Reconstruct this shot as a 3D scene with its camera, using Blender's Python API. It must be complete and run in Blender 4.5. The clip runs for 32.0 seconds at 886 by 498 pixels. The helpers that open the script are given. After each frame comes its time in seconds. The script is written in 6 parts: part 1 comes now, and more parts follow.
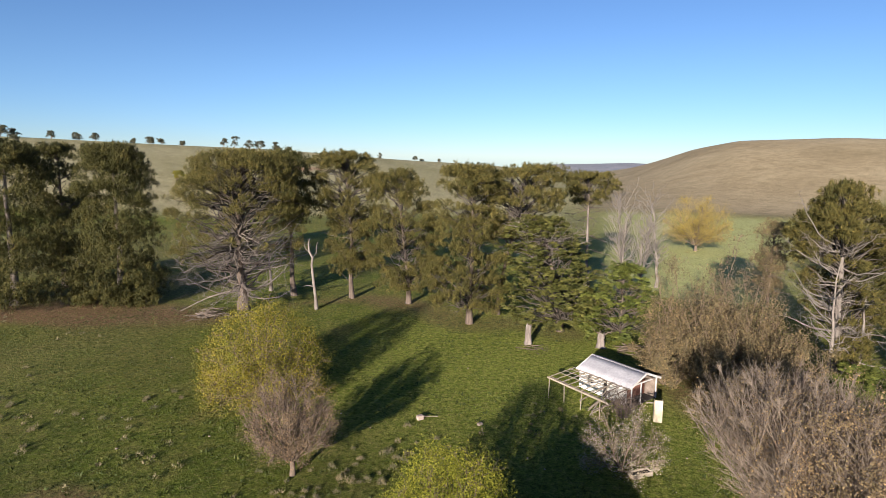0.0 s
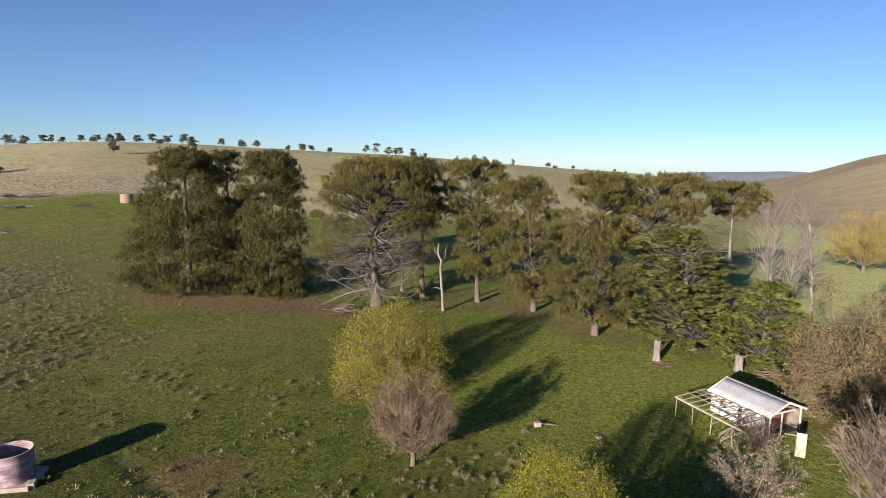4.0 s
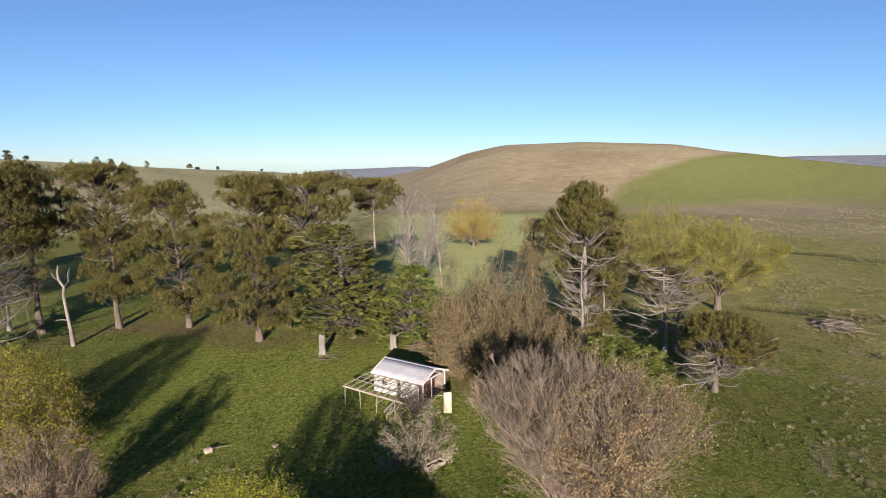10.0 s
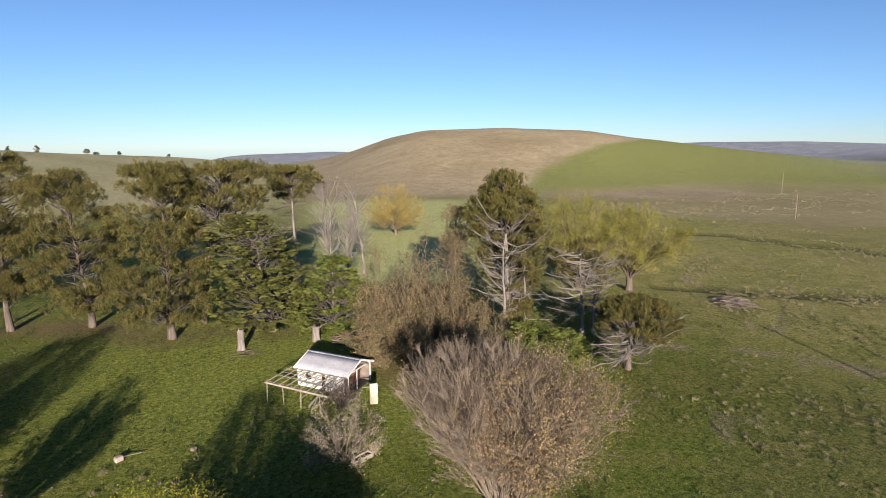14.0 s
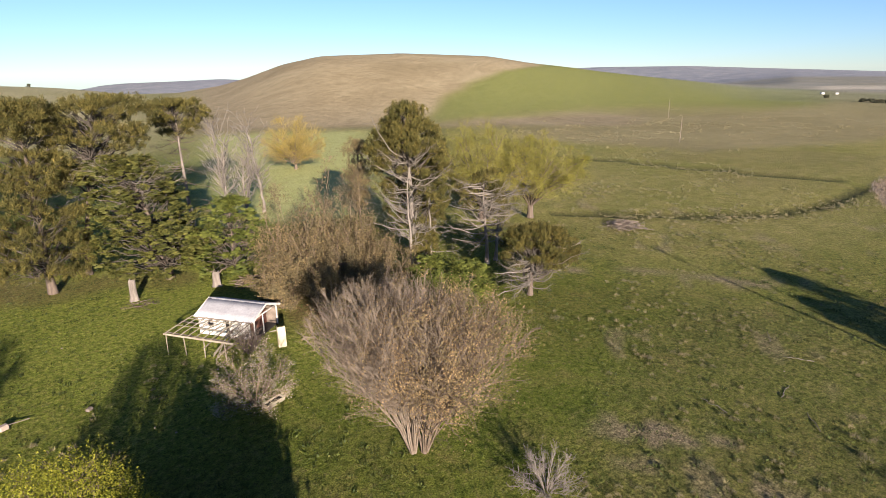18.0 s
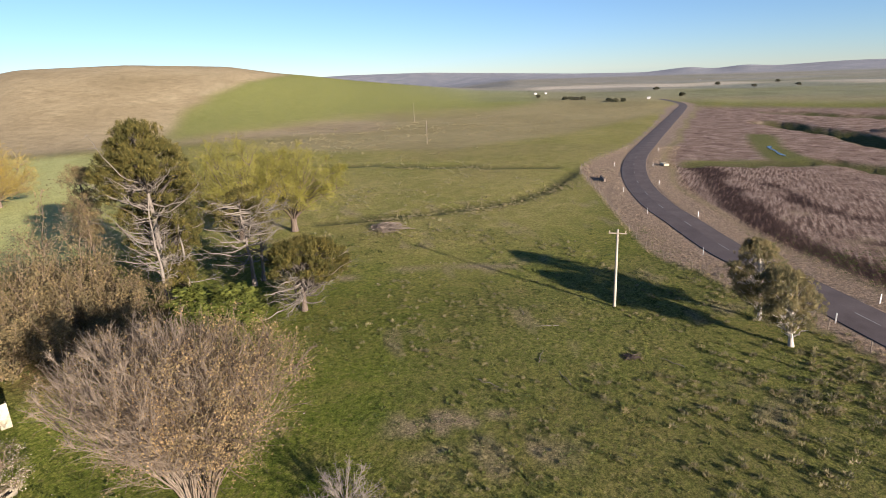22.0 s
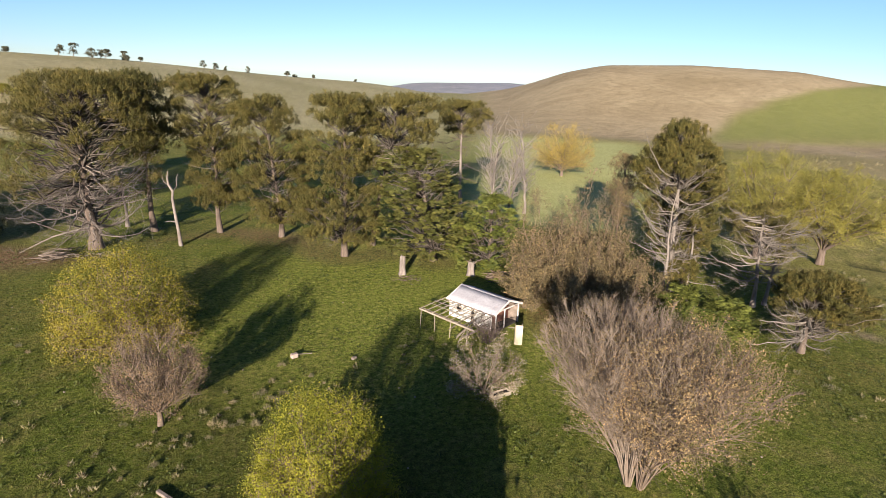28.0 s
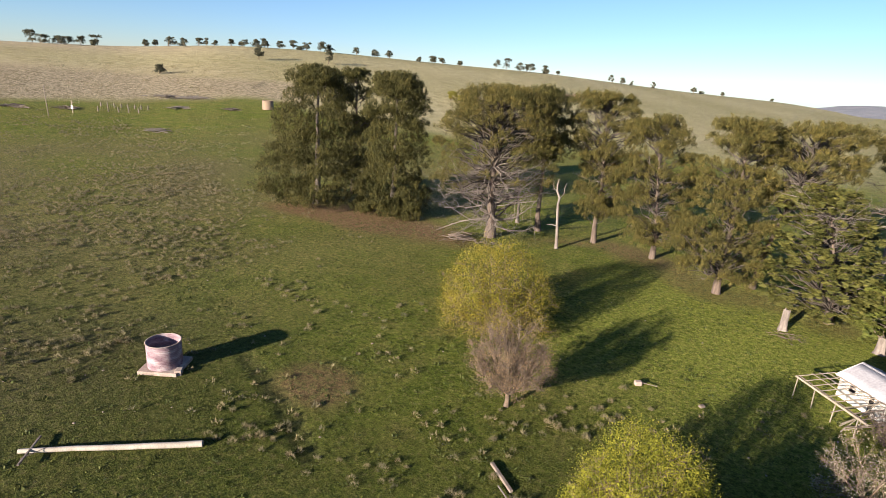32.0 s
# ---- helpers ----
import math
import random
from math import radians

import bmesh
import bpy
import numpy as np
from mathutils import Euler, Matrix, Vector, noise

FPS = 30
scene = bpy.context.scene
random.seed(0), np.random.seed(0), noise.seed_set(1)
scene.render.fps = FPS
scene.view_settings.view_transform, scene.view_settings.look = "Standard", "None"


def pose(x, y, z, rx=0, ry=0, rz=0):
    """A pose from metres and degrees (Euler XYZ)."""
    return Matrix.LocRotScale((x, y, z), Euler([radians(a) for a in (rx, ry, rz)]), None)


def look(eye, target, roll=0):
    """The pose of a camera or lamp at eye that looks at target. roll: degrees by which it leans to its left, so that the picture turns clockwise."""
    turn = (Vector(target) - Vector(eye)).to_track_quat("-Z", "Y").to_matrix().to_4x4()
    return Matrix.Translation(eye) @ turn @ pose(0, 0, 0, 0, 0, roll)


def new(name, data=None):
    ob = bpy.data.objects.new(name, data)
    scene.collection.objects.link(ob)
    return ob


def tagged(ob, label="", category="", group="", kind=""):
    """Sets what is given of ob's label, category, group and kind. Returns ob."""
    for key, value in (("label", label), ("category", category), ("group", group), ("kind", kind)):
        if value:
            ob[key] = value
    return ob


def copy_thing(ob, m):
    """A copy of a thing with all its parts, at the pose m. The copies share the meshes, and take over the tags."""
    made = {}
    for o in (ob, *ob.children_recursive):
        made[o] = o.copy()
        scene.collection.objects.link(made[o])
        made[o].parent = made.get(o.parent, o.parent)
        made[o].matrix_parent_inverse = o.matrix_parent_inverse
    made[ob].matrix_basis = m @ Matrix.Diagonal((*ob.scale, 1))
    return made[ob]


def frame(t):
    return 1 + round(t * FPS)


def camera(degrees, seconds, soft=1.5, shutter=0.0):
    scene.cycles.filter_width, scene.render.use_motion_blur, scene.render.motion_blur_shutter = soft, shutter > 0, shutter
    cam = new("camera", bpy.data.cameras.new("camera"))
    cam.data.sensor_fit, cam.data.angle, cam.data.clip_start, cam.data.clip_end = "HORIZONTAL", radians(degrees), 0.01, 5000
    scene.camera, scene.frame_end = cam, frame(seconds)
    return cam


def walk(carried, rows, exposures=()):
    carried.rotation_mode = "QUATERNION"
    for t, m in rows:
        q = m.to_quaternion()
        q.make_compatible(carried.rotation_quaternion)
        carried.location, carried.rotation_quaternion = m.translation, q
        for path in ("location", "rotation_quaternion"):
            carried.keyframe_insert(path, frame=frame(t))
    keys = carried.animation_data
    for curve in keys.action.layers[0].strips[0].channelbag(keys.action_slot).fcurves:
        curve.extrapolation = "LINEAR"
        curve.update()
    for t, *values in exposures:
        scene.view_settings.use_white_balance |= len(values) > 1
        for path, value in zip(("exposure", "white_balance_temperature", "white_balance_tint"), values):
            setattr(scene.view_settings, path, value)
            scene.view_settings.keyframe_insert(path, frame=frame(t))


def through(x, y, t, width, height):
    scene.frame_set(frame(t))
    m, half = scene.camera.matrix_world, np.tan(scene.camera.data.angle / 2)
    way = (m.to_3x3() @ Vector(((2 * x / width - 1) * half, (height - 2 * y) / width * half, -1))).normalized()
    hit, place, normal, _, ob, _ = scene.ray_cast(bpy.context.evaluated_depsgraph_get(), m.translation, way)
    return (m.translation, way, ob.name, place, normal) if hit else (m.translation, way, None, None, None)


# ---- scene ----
# The camera hovers about 22 m over the paddock and pans: seconds, x, y, z, heading, pitch, roll.
cam = camera(74.85, 32.0, soft=0.5)
PATH = [
    (0, 0.00, -0.00, 22.00, 0.01, -9.14, 0.53),
    (0.5, 0.25, -0.33, 22.08, -2.61, -8.98, 0.36),
    (1, 0.35, -0.58, 22.15, -6.20, -8.90, 0.48),
    (1.5, 0.35, -0.80, 22.17, -9.15, -8.82, 0.70),
    (2, 0.36, -0.99, 22.17, -10.55, -8.69, 0.73),
    (2.5, 0.41, -1.08, 22.16, -11.61, -8.70, 0.68),
    (3, 0.44, -1.11, 22.17, -12.43, -8.69, 0.78),
    (3.5, 0.49, -1.09, 22.19, -13.00, -8.70, 0.83),
    (5.5, 0.63, -0.77, 22.33, -11.11, -8.63, 0.58),
    (6, 0.67, -0.63, 22.35, -9.50, -8.65, 0.52),
    (6.5, 0.72, -0.50, 22.31, -6.56, -8.57, 0.33),
    (7, 0.76, -0.39, 22.28, -2.71, -8.51, 0.10),
    (7.5, 0.80, -0.37, 22.31, 0.93, -8.52, -0.05),
    (8, 0.84, -0.35, 22.31, 4.61, -8.44, -0.13),
    (8.5, 0.91, -0.32, 22.32, 8.42, -8.34, -0.07),
    (9, 0.90, -0.35, 22.39, 12.29, -8.55, -0.42),
    (9.5, 0.78, -0.33, 22.43, 16.42, -8.56, -0.44),
    (10, 0.64, -0.20, 22.41, 20.52, -8.64, -0.45),
    (10.5, 0.60, -0.03, 22.44, 23.46, -8.79, -0.48),
    (11, 0.59, 0.06, 22.50, 25.04, -8.89, -0.44),
    (11.5, 0.60, 0.12, 22.53, 26.17, -8.91, -0.48),
    (12, 0.63, 0.15, 22.55, 26.89, -8.89, -0.47),
    (12.5, 0.72, 0.10, 22.56, 27.44, -8.88, -0.51),
    (13, 0.79, 0.06, 22.59, 27.65, -8.86, -0.61),
    (13.5, 0.73, 0.12, 22.66, 28.16, -8.97, -0.42),
    (14, 0.64, 0.14, 22.74, 28.34, -10.13, -0.31),
    (14.5, 0.59, 0.12, 22.78, 28.46, -13.43, -0.32),
    (16.5, 0.91, 0.36, 23.26, 30.53, -17.60, -0.23),
    (17, 1.00, 0.37, 23.20, 32.43, -17.35, -0.32),
    (17.5, 1.08, 0.39, 23.16, 35.06, -17.21, -0.45),
    (18, 1.10, 0.44, 23.18, 37.70, -17.11, -0.61),
    (18.5, 1.10, 0.44, 23.25, 40.31, -17.09, -0.69),
    (19, 1.12, 0.35, 23.32, 44.29, -17.01, -0.98),
    (19.5, 1.21, 0.27, 23.37, 48.56, -17.05, -1.35),
    (20, 1.30, 0.30, 23.35, 52.40, -17.01, -1.66),
    (20.5, 1.41, 0.35, 23.29, 55.98, -16.99, -1.87),
    (21, 1.57, 0.38, 23.25, 58.85, -16.95, -1.98),
    (21.5, 1.74, 0.41, 23.26, 60.23, -16.88, -2.05),
    (22, 1.83, 0.44, 23.31, 60.93, -16.81, -2.01),
    (22.5, 1.74, 0.49, 23.44, 60.76, -16.75, -1.89),
    (23, 1.57, 0.55, 23.58, 58.16, -16.64, -1.55),
    (23.5, 1.45, 0.51, 23.65, 53.34, -16.53, -0.96),
    (24, 1.28, 0.46, 23.65, 46.96, -16.44, -0.22),
    (24.5, 1.03, 0.42, 23.58, 41.86, -16.35, 0.50),
    (25, 0.82, 0.22, 23.49, 36.15, -16.31, 0.96),
    (25.5, 0.66, 0.02, 23.47, 30.42, -16.44, 1.51),
    (27.5, 0.88, -0.19, 23.74, 15.86, -16.81, 1.84),
    (28, 0.89, -0.18, 23.57, 12.16, -16.73, 2.10),
    (28.5, 0.97, -0.07, 23.53, 7.69, -16.79, 2.25),
    (29, 0.98, -0.01, 23.58, 3.31, -16.90, 2.38),
    (29.5, 0.92, -0.04, 23.64, -1.55, -16.95, 2.64),
    (30, 0.83, -0.14, 23.75, -7.51, -17.11, 2.93),
    (30.5, 0.75, -0.25, 23.84, -13.81, -17.28, 3.26),
    (31, 0.73, -0.29, 23.90, -19.87, -17.45, 3.59),
    (31.5, 0.74, -0.29, 24.01, -23.11, -17.41, 3.67),
    (32, 0.73, -0.28, 24.18, -24.56, -17.21, 3.54),
]


def aimed(x, y, z, heading, pitch, roll):
    h, p = radians(heading), radians(pitch)
    way = Vector((math.sin(h) * math.cos(p), math.cos(h) * math.cos(p), math.sin(p)))
    eye = Vector((x, y, z))
    return look(eye, eye + way * 50, roll)


walk(cam, [(t, aimed(*row)) for t, *row in PATH],
     exposures=[(0, 1.3, 5600, 16), (14.2, 1.27, 5600, 16), (16.5, 1.5, 5850, 17), (28, 1.5, 5850, 17), (32, 1.62, 5850, 17)])

# ---- light: a low late sun behind the camera, clear sky ----
SUN_AZ, SUN_EL = 200.5, 14.0
world = bpy.data.worlds.new("sky")
scene.world = world
world.use_nodes = True
wn = world.node_tree
sky = wn.nodes.new("ShaderNodeTexSky")
sky.sky_type = "NISHITA"
sky.sun_disc = False
sky.sun_elevation, sky.sun_rotation = radians(SUN_EL), radians(SUN_AZ)
sky.altitude, sky.air_density, sky.dust_density, sky.ozone_density = 900, 0.9, 0.0, 3.0
wn.nodes["Background"].inputs["Strength"].default_value = 0.048
# clear country air: the white rim of the model's horizon is thinned towards blue
sky_way = wn.nodes.new("ShaderNodeSeparateXYZ")
wn.links.new(wn.nodes.new("ShaderNodeTexCoord").outputs["Generated"], sky_way.inputs[0])
rim = wn.nodes.new("ShaderNodeValToRGB")
rim.color_ramp.interpolation = "EASE"
rim.color_ramp.elements[0].position, rim.color_ramp.elements[0].color = 0.0, (0.87, 0.94, 1.03, 1)
rim.color_ramp.elements[1].position, rim.color_ramp.elements[1].color = 0.17, (1, 1, 1, 1)
wn.links.new(sky_way.outputs["Z"], rim.inputs[0])
thin = wn.nodes.new("ShaderNodeMix")
thin.data_type, thin.blend_type = "RGBA", "MULTIPLY"
thin.inputs[0].default_value = 1.0
wn.links.new(sky.outputs[0], thin.inputs[6])
wn.links.new(rim.outputs[0], thin.inputs[7])
wn.links.new(thin.outputs[2], wn.nodes["Background"].inputs["Color"])
sun_data = bpy.data.lights.new("sun", "SUN")
sun_data.energy, sun_data.angle, sun_data.color = 5.0, radians(0.55), (1.0, 0.84, 0.62)
sun = new("sun", sun_data)
_a, _e = radians(SUN_AZ), radians(SUN_EL)
sun.matrix_world = look((0, 0, 60), Vector((0, 0, 60)) - Vector((math.sin(_a) * math.cos(_e), math.cos(_a) * math.cos(_e), math.sin(_e))))

# ---- materials ----
def node_mat(name):
    m = bpy.data.materials.new(name)
    m.use_nodes = True
    nt = m.node_tree
    return m, nt, nt.nodes["Principled BSDF"], nt.nodes["Material Output"]


def add(nt, kind, **values):
    n = nt.nodes.new(kind)
    for k, v in values.items():
        n.inputs[k.replace("_", " ")].default_value = v
    return n


def ramp_node(nt, source, stops):
    r = nt.nodes.new("ShaderNodeValToRGB")
    el = r.color_ramp.elements
    while len(el) < len(stops):
        el.new(0.5)
    for e, (p, c) in zip(el, stops):
        e.position, e.color = p, (*c, 1)
    nt.links.new(source, r.inputs[0])
    return r


def mixed(nt, fac, a, b, blend="MIX"):
    n = nt.nodes.new("ShaderNodeMix")
    n.data_type, n.blend_type = "RGBA", blend
    for sock, v in ((n.inputs[0], fac), (n.inputs[6], a), (n.inputs[7], b)):
        if isinstance(v, (int, float)):
            sock.default_value = v
        elif isinstance(v, tuple):
            sock.default_value = (*v, 1)
        else:
            nt.links.new(v, sock)
    return n.outputs[2]


def noise_out(nt, scale, detail=4.0, rough=0.55, warp=0.0, stretch=None):
    co = nt.nodes.new("ShaderNodeTexCoord").outputs["Object"]
    if stretch:
        mp = nt.nodes.new("ShaderNodeMapping")
        mp.inputs["Scale"].default_value = stretch
        nt.links.new(co, mp.inputs[0])
        co = mp.outputs[0]
    n = add(nt, "ShaderNodeTexNoise", Scale=scale, Detail=detail, Roughness=rough, Distortion=warp)
    nt.links.new(co, n.inputs["Vector"])
    return n.outputs["Fac"]


def bumped(nt, bsdf, height, strength, distance=0.03):
    b = add(nt, "ShaderNodeBump", Strength=strength, Distance=distance)
    nt.links.new(height, b.inputs["Height"])
    nt.links.new(b.outputs[0], bsdf.inputs["Normal"])


def surface(name, stops, scale, rough=0.8, bump=0.4, fine=None, metal=0.0, stretch=None, stain=None, vary=0.0):
    """Two scales of noise: stops at the large one, a lighter-darker grain at the fine one."""
    m, nt, b, _ = node_mat(name)
    big = noise_out(nt, scale, 5, 0.6, 0.3, stretch)
    col = ramp_node(nt, big, stops).outputs[0]
    small = noise_out(nt, fine or scale * 9, 6, 0.65, 0, stretch)
    grain = ramp_node(nt, small, [(0.3, (0.62, 0.62, 0.62)), (0.7, (1.25, 1.25, 1.25))]).outputs[0]
    col = mixed(nt, 0.7, col, grain, "MULTIPLY")
    if stain:
        spot = ramp_node(nt, noise_out(nt, stain[0], 5, 0.7, 0.8), [(stain[1], (0, 0, 0)), (stain[1] + 0.08, (1, 1, 1))]).outputs[0]
        col = mixed(nt, spot, col, stain[2])
    if vary:
        rnd = nt.nodes.new("ShaderNodeObjectInfo").outputs["Random"]
        tint = ramp_node(nt, rnd, [(0, (1 - vary,) * 3), (1, (1 + vary,) * 3)]).outputs[0]
        col = mixed(nt, 1.0, col, tint, "MULTIPLY")
    nt.links.new(col, b.inputs["Base Color"])
    b.inputs["Roughness"].default_value, b.inputs["Metallic"].default_value = rough, metal
    b.inputs["Specular IOR Level"].default_value = 0.25
    if bump:
        bumped(nt, b, small, bump)
    return m


def foliage(name, dark, light, tip=None, through=0.14, rough=0.7):
    """Leaves whose colour varies leaf by leaf and in patches over the crown."""
    m, nt, b, out = node_mat(name)
    rnd = nt.nodes.new("ShaderNodeNewGeometry").outputs["Random Per Island"]
    low = tuple(0.6 * a + 0.4 * b for a, b in zip(dark, light))
    high = tuple(0.2 * a + 0.8 * b for a, b in zip(dark, light))
    stops = [(0.0, low), (0.8, high)] + ([(1.0, tuple(0.45 * a + 0.55 * b for a, b in zip(high, tip)))] if tip else [])
    col = ramp_node(nt, rnd, stops).outputs[0]
    patch = ramp_node(nt, noise_out(nt, 0.45, 3), [(0.35, (0.72, 0.76, 0.7)), (0.65, (1.22, 1.14, 1.05))]).outputs[0]
    col = mixed(nt, 0.8, col, patch, "MULTIPLY")
    tuft_tone = ramp_node(nt, noise_out(nt, 1.7, 2), [(0.36, (0.55, 0.6, 0.56)), (0.64, (1.36, 1.28, 1.12))]).outputs[0]
    col = mixed(nt, 0.85, col, tuft_tone, "MULTIPLY")
    nt.links.new(col, b.inputs["Base Color"])
    b.inputs["Roughness"].default_value = rough
    b.inputs["Specular IOR Level"].default_value = 0.2
    tr = nt.nodes.new("ShaderNodeBsdfTranslucent")
    nt.links.new(col, tr.inputs["Color"])
    mix = nt.nodes.new("ShaderNodeMixShader")
    mix.inputs[0].default_value = through
    nt.links.new(b.outputs[0], mix.inputs[1])
    nt.links.new(tr.outputs[0], mix.inputs[2])
    nt.links.new(mix.outputs[0], out.inputs["Surface"])
    return m


PINE = foliage("pine_needles", (0.0247, 0.0275, 0.0076), (0.0773, 0.0745, 0.0209), (0.155, 0.126, 0.038), through=0.05)
PINE_OLD = foliage("old_pine_needles", (0.0352, 0.033, 0.00978), (0.108, 0.0971, 0.0262), (0.19, 0.152, 0.0449), through=0.05)
CYPRESS = foliage("cypress_sprays", (0.0361, 0.0421, 0.00982), (0.101, 0.104, 0.0257), (0.157, 0.142, 0.0394), through=0.06)
FRESH = foliage("fresh_cypress_sprays", (0.0405, 0.0565, 0.0107), (0.122, 0.139, 0.0291))
YELLOW = foliage("yellow_spring_leaves", (0.105, 0.0986, 0.016), (0.273, 0.249, 0.03), (0.357, 0.336, 0.035), through=0.3)
LIME = foliage("lime_spring_leaves", (0.204, 0.218, 0.025), (0.307, 0.314, 0.034), through=0.42)
WILLOW = foliage("willow_leaves", (0.141, 0.134, 0.0285), (0.299, 0.279, 0.057), through=0.4)
GOLD = foliage("golden_willow_twigs", (0.256, 0.191, 0.04), (0.427, 0.33, 0.08), through=0.4)
BUDS = foliage("dry_tan_leaves", (0.128, 0.0918, 0.051), (0.264, 0.197, 0.114), (0.336, 0.254, 0.141))
THICKET = foliage("brown_thicket_buds", (0.081, 0.0624, 0.035), (0.191, 0.152, 0.0874), (0.265, 0.208, 0.1))
HAWBUD = foliage("pinkish_buds", (0.12, 0.082, 0.05), (0.25, 0.18, 0.118))
BLOSSOM = foliage("white_blossom", (0.206, 0.172, 0.129), (0.447, 0.413, 0.344))
GUMLEAF = foliage("gum_leaves", (0.1, 0.09, 0.045), (0.24, 0.21, 0.115), (0.33, 0.28, 0.18))
FARLEAF = foliage("distant_gum_leaves", (0.05, 0.055, 0.04), (0.12, 0.12, 0.085))
TUSSOCK = foliage("dry_tussock_blades", (0.14, 0.125, 0.075), (0.29, 0.255, 0.165))
BLADE = foliage("green_grass_blades", (0.045, 0.064, 0.01), (0.1, 0.124, 0.022), (0.165, 0.155, 0.055))
GREYTUFT = foliage("grey_green_tufts", (0.112, 0.103, 0.0616), (0.235, 0.207, 0.13))
DRYGRASS = foliage("bleached_roadside_grass", (0.25, 0.19, 0.145), (0.35, 0.275, 0.215))
BARK = surface("brown_bark", [(0.3, (0.07, 0.053, 0.041)), (0.7, (0.18, 0.138, 0.108))], 2.0, 0.95, 0.8, 14, stretch=(1, 1, 0.25))
GREYWOOD = surface("weathered_grey_wood", [(0.3, (0.12, 0.1, 0.085)), (0.7, (0.27, 0.23, 0.195))], 2.5, 0.9, 0.6, 16, stretch=(1, 1, 0.3))
TWIG = surface("brown_twigs", [(0.3, (0.11, 0.08, 0.05)), (0.7, (0.24, 0.18, 0.12))], 1.5, 0.9, 0.0)
WILLOWTWIG = surface("yellow_green_willow_shoots", [(0.3, (0.16, 0.15, 0.035)), (0.7, (0.3, 0.275, 0.065))], 0.6, 0.9, 0.0)
GOLDTWIG = surface("golden_willow_shoots", [(0.3, (0.237, 0.183, 0.06)), (0.7, (0.376, 0.298, 0.104))], 0.5, 0.9, 0.0)
SILVER = surface("silver_dead_wood", [(0.3, (0.141, 0.119, 0.0986)), (0.7, (0.264, 0.231, 0.195))], 2.5, 0.9, 0.5, 16, stretch=(0.88, 0.88, 0.264))
PALETWIG = surface("pale_bare_twigs", [(0.3, (0.101, 0.0734, 0.0517)), (0.7, (0.198, 0.153, 0.114))], 1.5, 0.9, 0.0)
DEADGREY = surface("grey_brown_dead_limbs", [(0.3, (0.085, 0.07, 0.058)), (0.7, (0.2, 0.168, 0.14))], 2.5, 0.9, 0.4, 16, stretch=(1, 1, 0.3))
SHOOTS = surface("pale_grey_shoots", [(0.3, (0.138, 0.105, 0.0774)), (0.7, (0.249, 0.2, 0.153))], 1.5, 0.9, 0.0)
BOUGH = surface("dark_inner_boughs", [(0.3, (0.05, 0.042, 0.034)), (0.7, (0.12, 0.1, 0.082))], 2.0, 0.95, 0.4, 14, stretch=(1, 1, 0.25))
GUMBARK = surface("white_gum_bark", [(0.35, (0.34, 0.3, 0.26)), (0.65, (0.55, 0.5, 0.45))], 2.5, 0.8, 0.2, stretch=(1, 1, 0.4), stain=(3, 0.62, (0.3, 0.24, 0.2)))
WEED = foliage("low_green_weeds", (0.028, 0.042, 0.009), (0.075, 0.095, 0.022), (0.11, 0.115, 0.04))

# ---- mesh helpers ----
def mesh_from(name, verts, faces, mat=None, smooth=False):
    me = bpy.data.meshes.new(name)
    verts = np.asarray(verts, np.float32)
    faces = np.asarray(faces, np.int32)
    n, k = faces.shape
    me.vertices.add(len(verts))
    me.vertices.foreach_set("co", verts.ravel())
    me.loops.add(n * k)
    me.loops.foreach_set("vertex_index", faces.ravel())
    me.polygons.add(n)
    me.polygons.foreach_set("loop_start", np.arange(0, n * k, k, dtype=np.int32))
    if smooth:
        me.polygons.foreach_set("use_smooth", np.ones(n, bool))
    me.update(calc_edges=True)
    if mat:
        me.materials.append(mat)
    return me


def under(ob, parent):
    ob.parent = parent
    return ob


def mesh_part(name, verts, faces, mat, parent=None, label="", smooth=False):
    ob = new(name, mesh_from(name, verts, faces, mat, smooth))
    if parent:
        under(ob, parent)
    return tagged(ob, label)


def part(name, bm, mat, parent=None, label="", smooth=False):
    me = bpy.data.meshes.new(name)
    bm.to_mesh(me)
    bm.free()
    me.materials.append(mat)
    if smooth:
        me.polygons.foreach_set("use_smooth", np.ones(len(me.polygons), bool))
    ob = new(name, me)
    if parent:
        under(ob, parent)
    return tagged(ob, label)


def box(bm, centre, size, turn=0.0, tilt=None, bevel=0.0):
    """A bevelled box in bm; turn: degrees about z; tilt: a matrix put before it."""
    m = Matrix.Translation(centre) @ Matrix.Rotation(radians(turn), 4, "Z")
    if tilt is not None:
        m = m @ tilt
    made = bmesh.ops.create_cube(bm, size=1.0, matrix=m @ Matrix.Diagonal((*size, 1)))["verts"]
    if bevel:
        edges = list({e for v in made for e in v.link_edges})
        bmesh.ops.bevel(bm, geom=edges, offset=bevel, segments=1, affect="EDGES")
    return bm


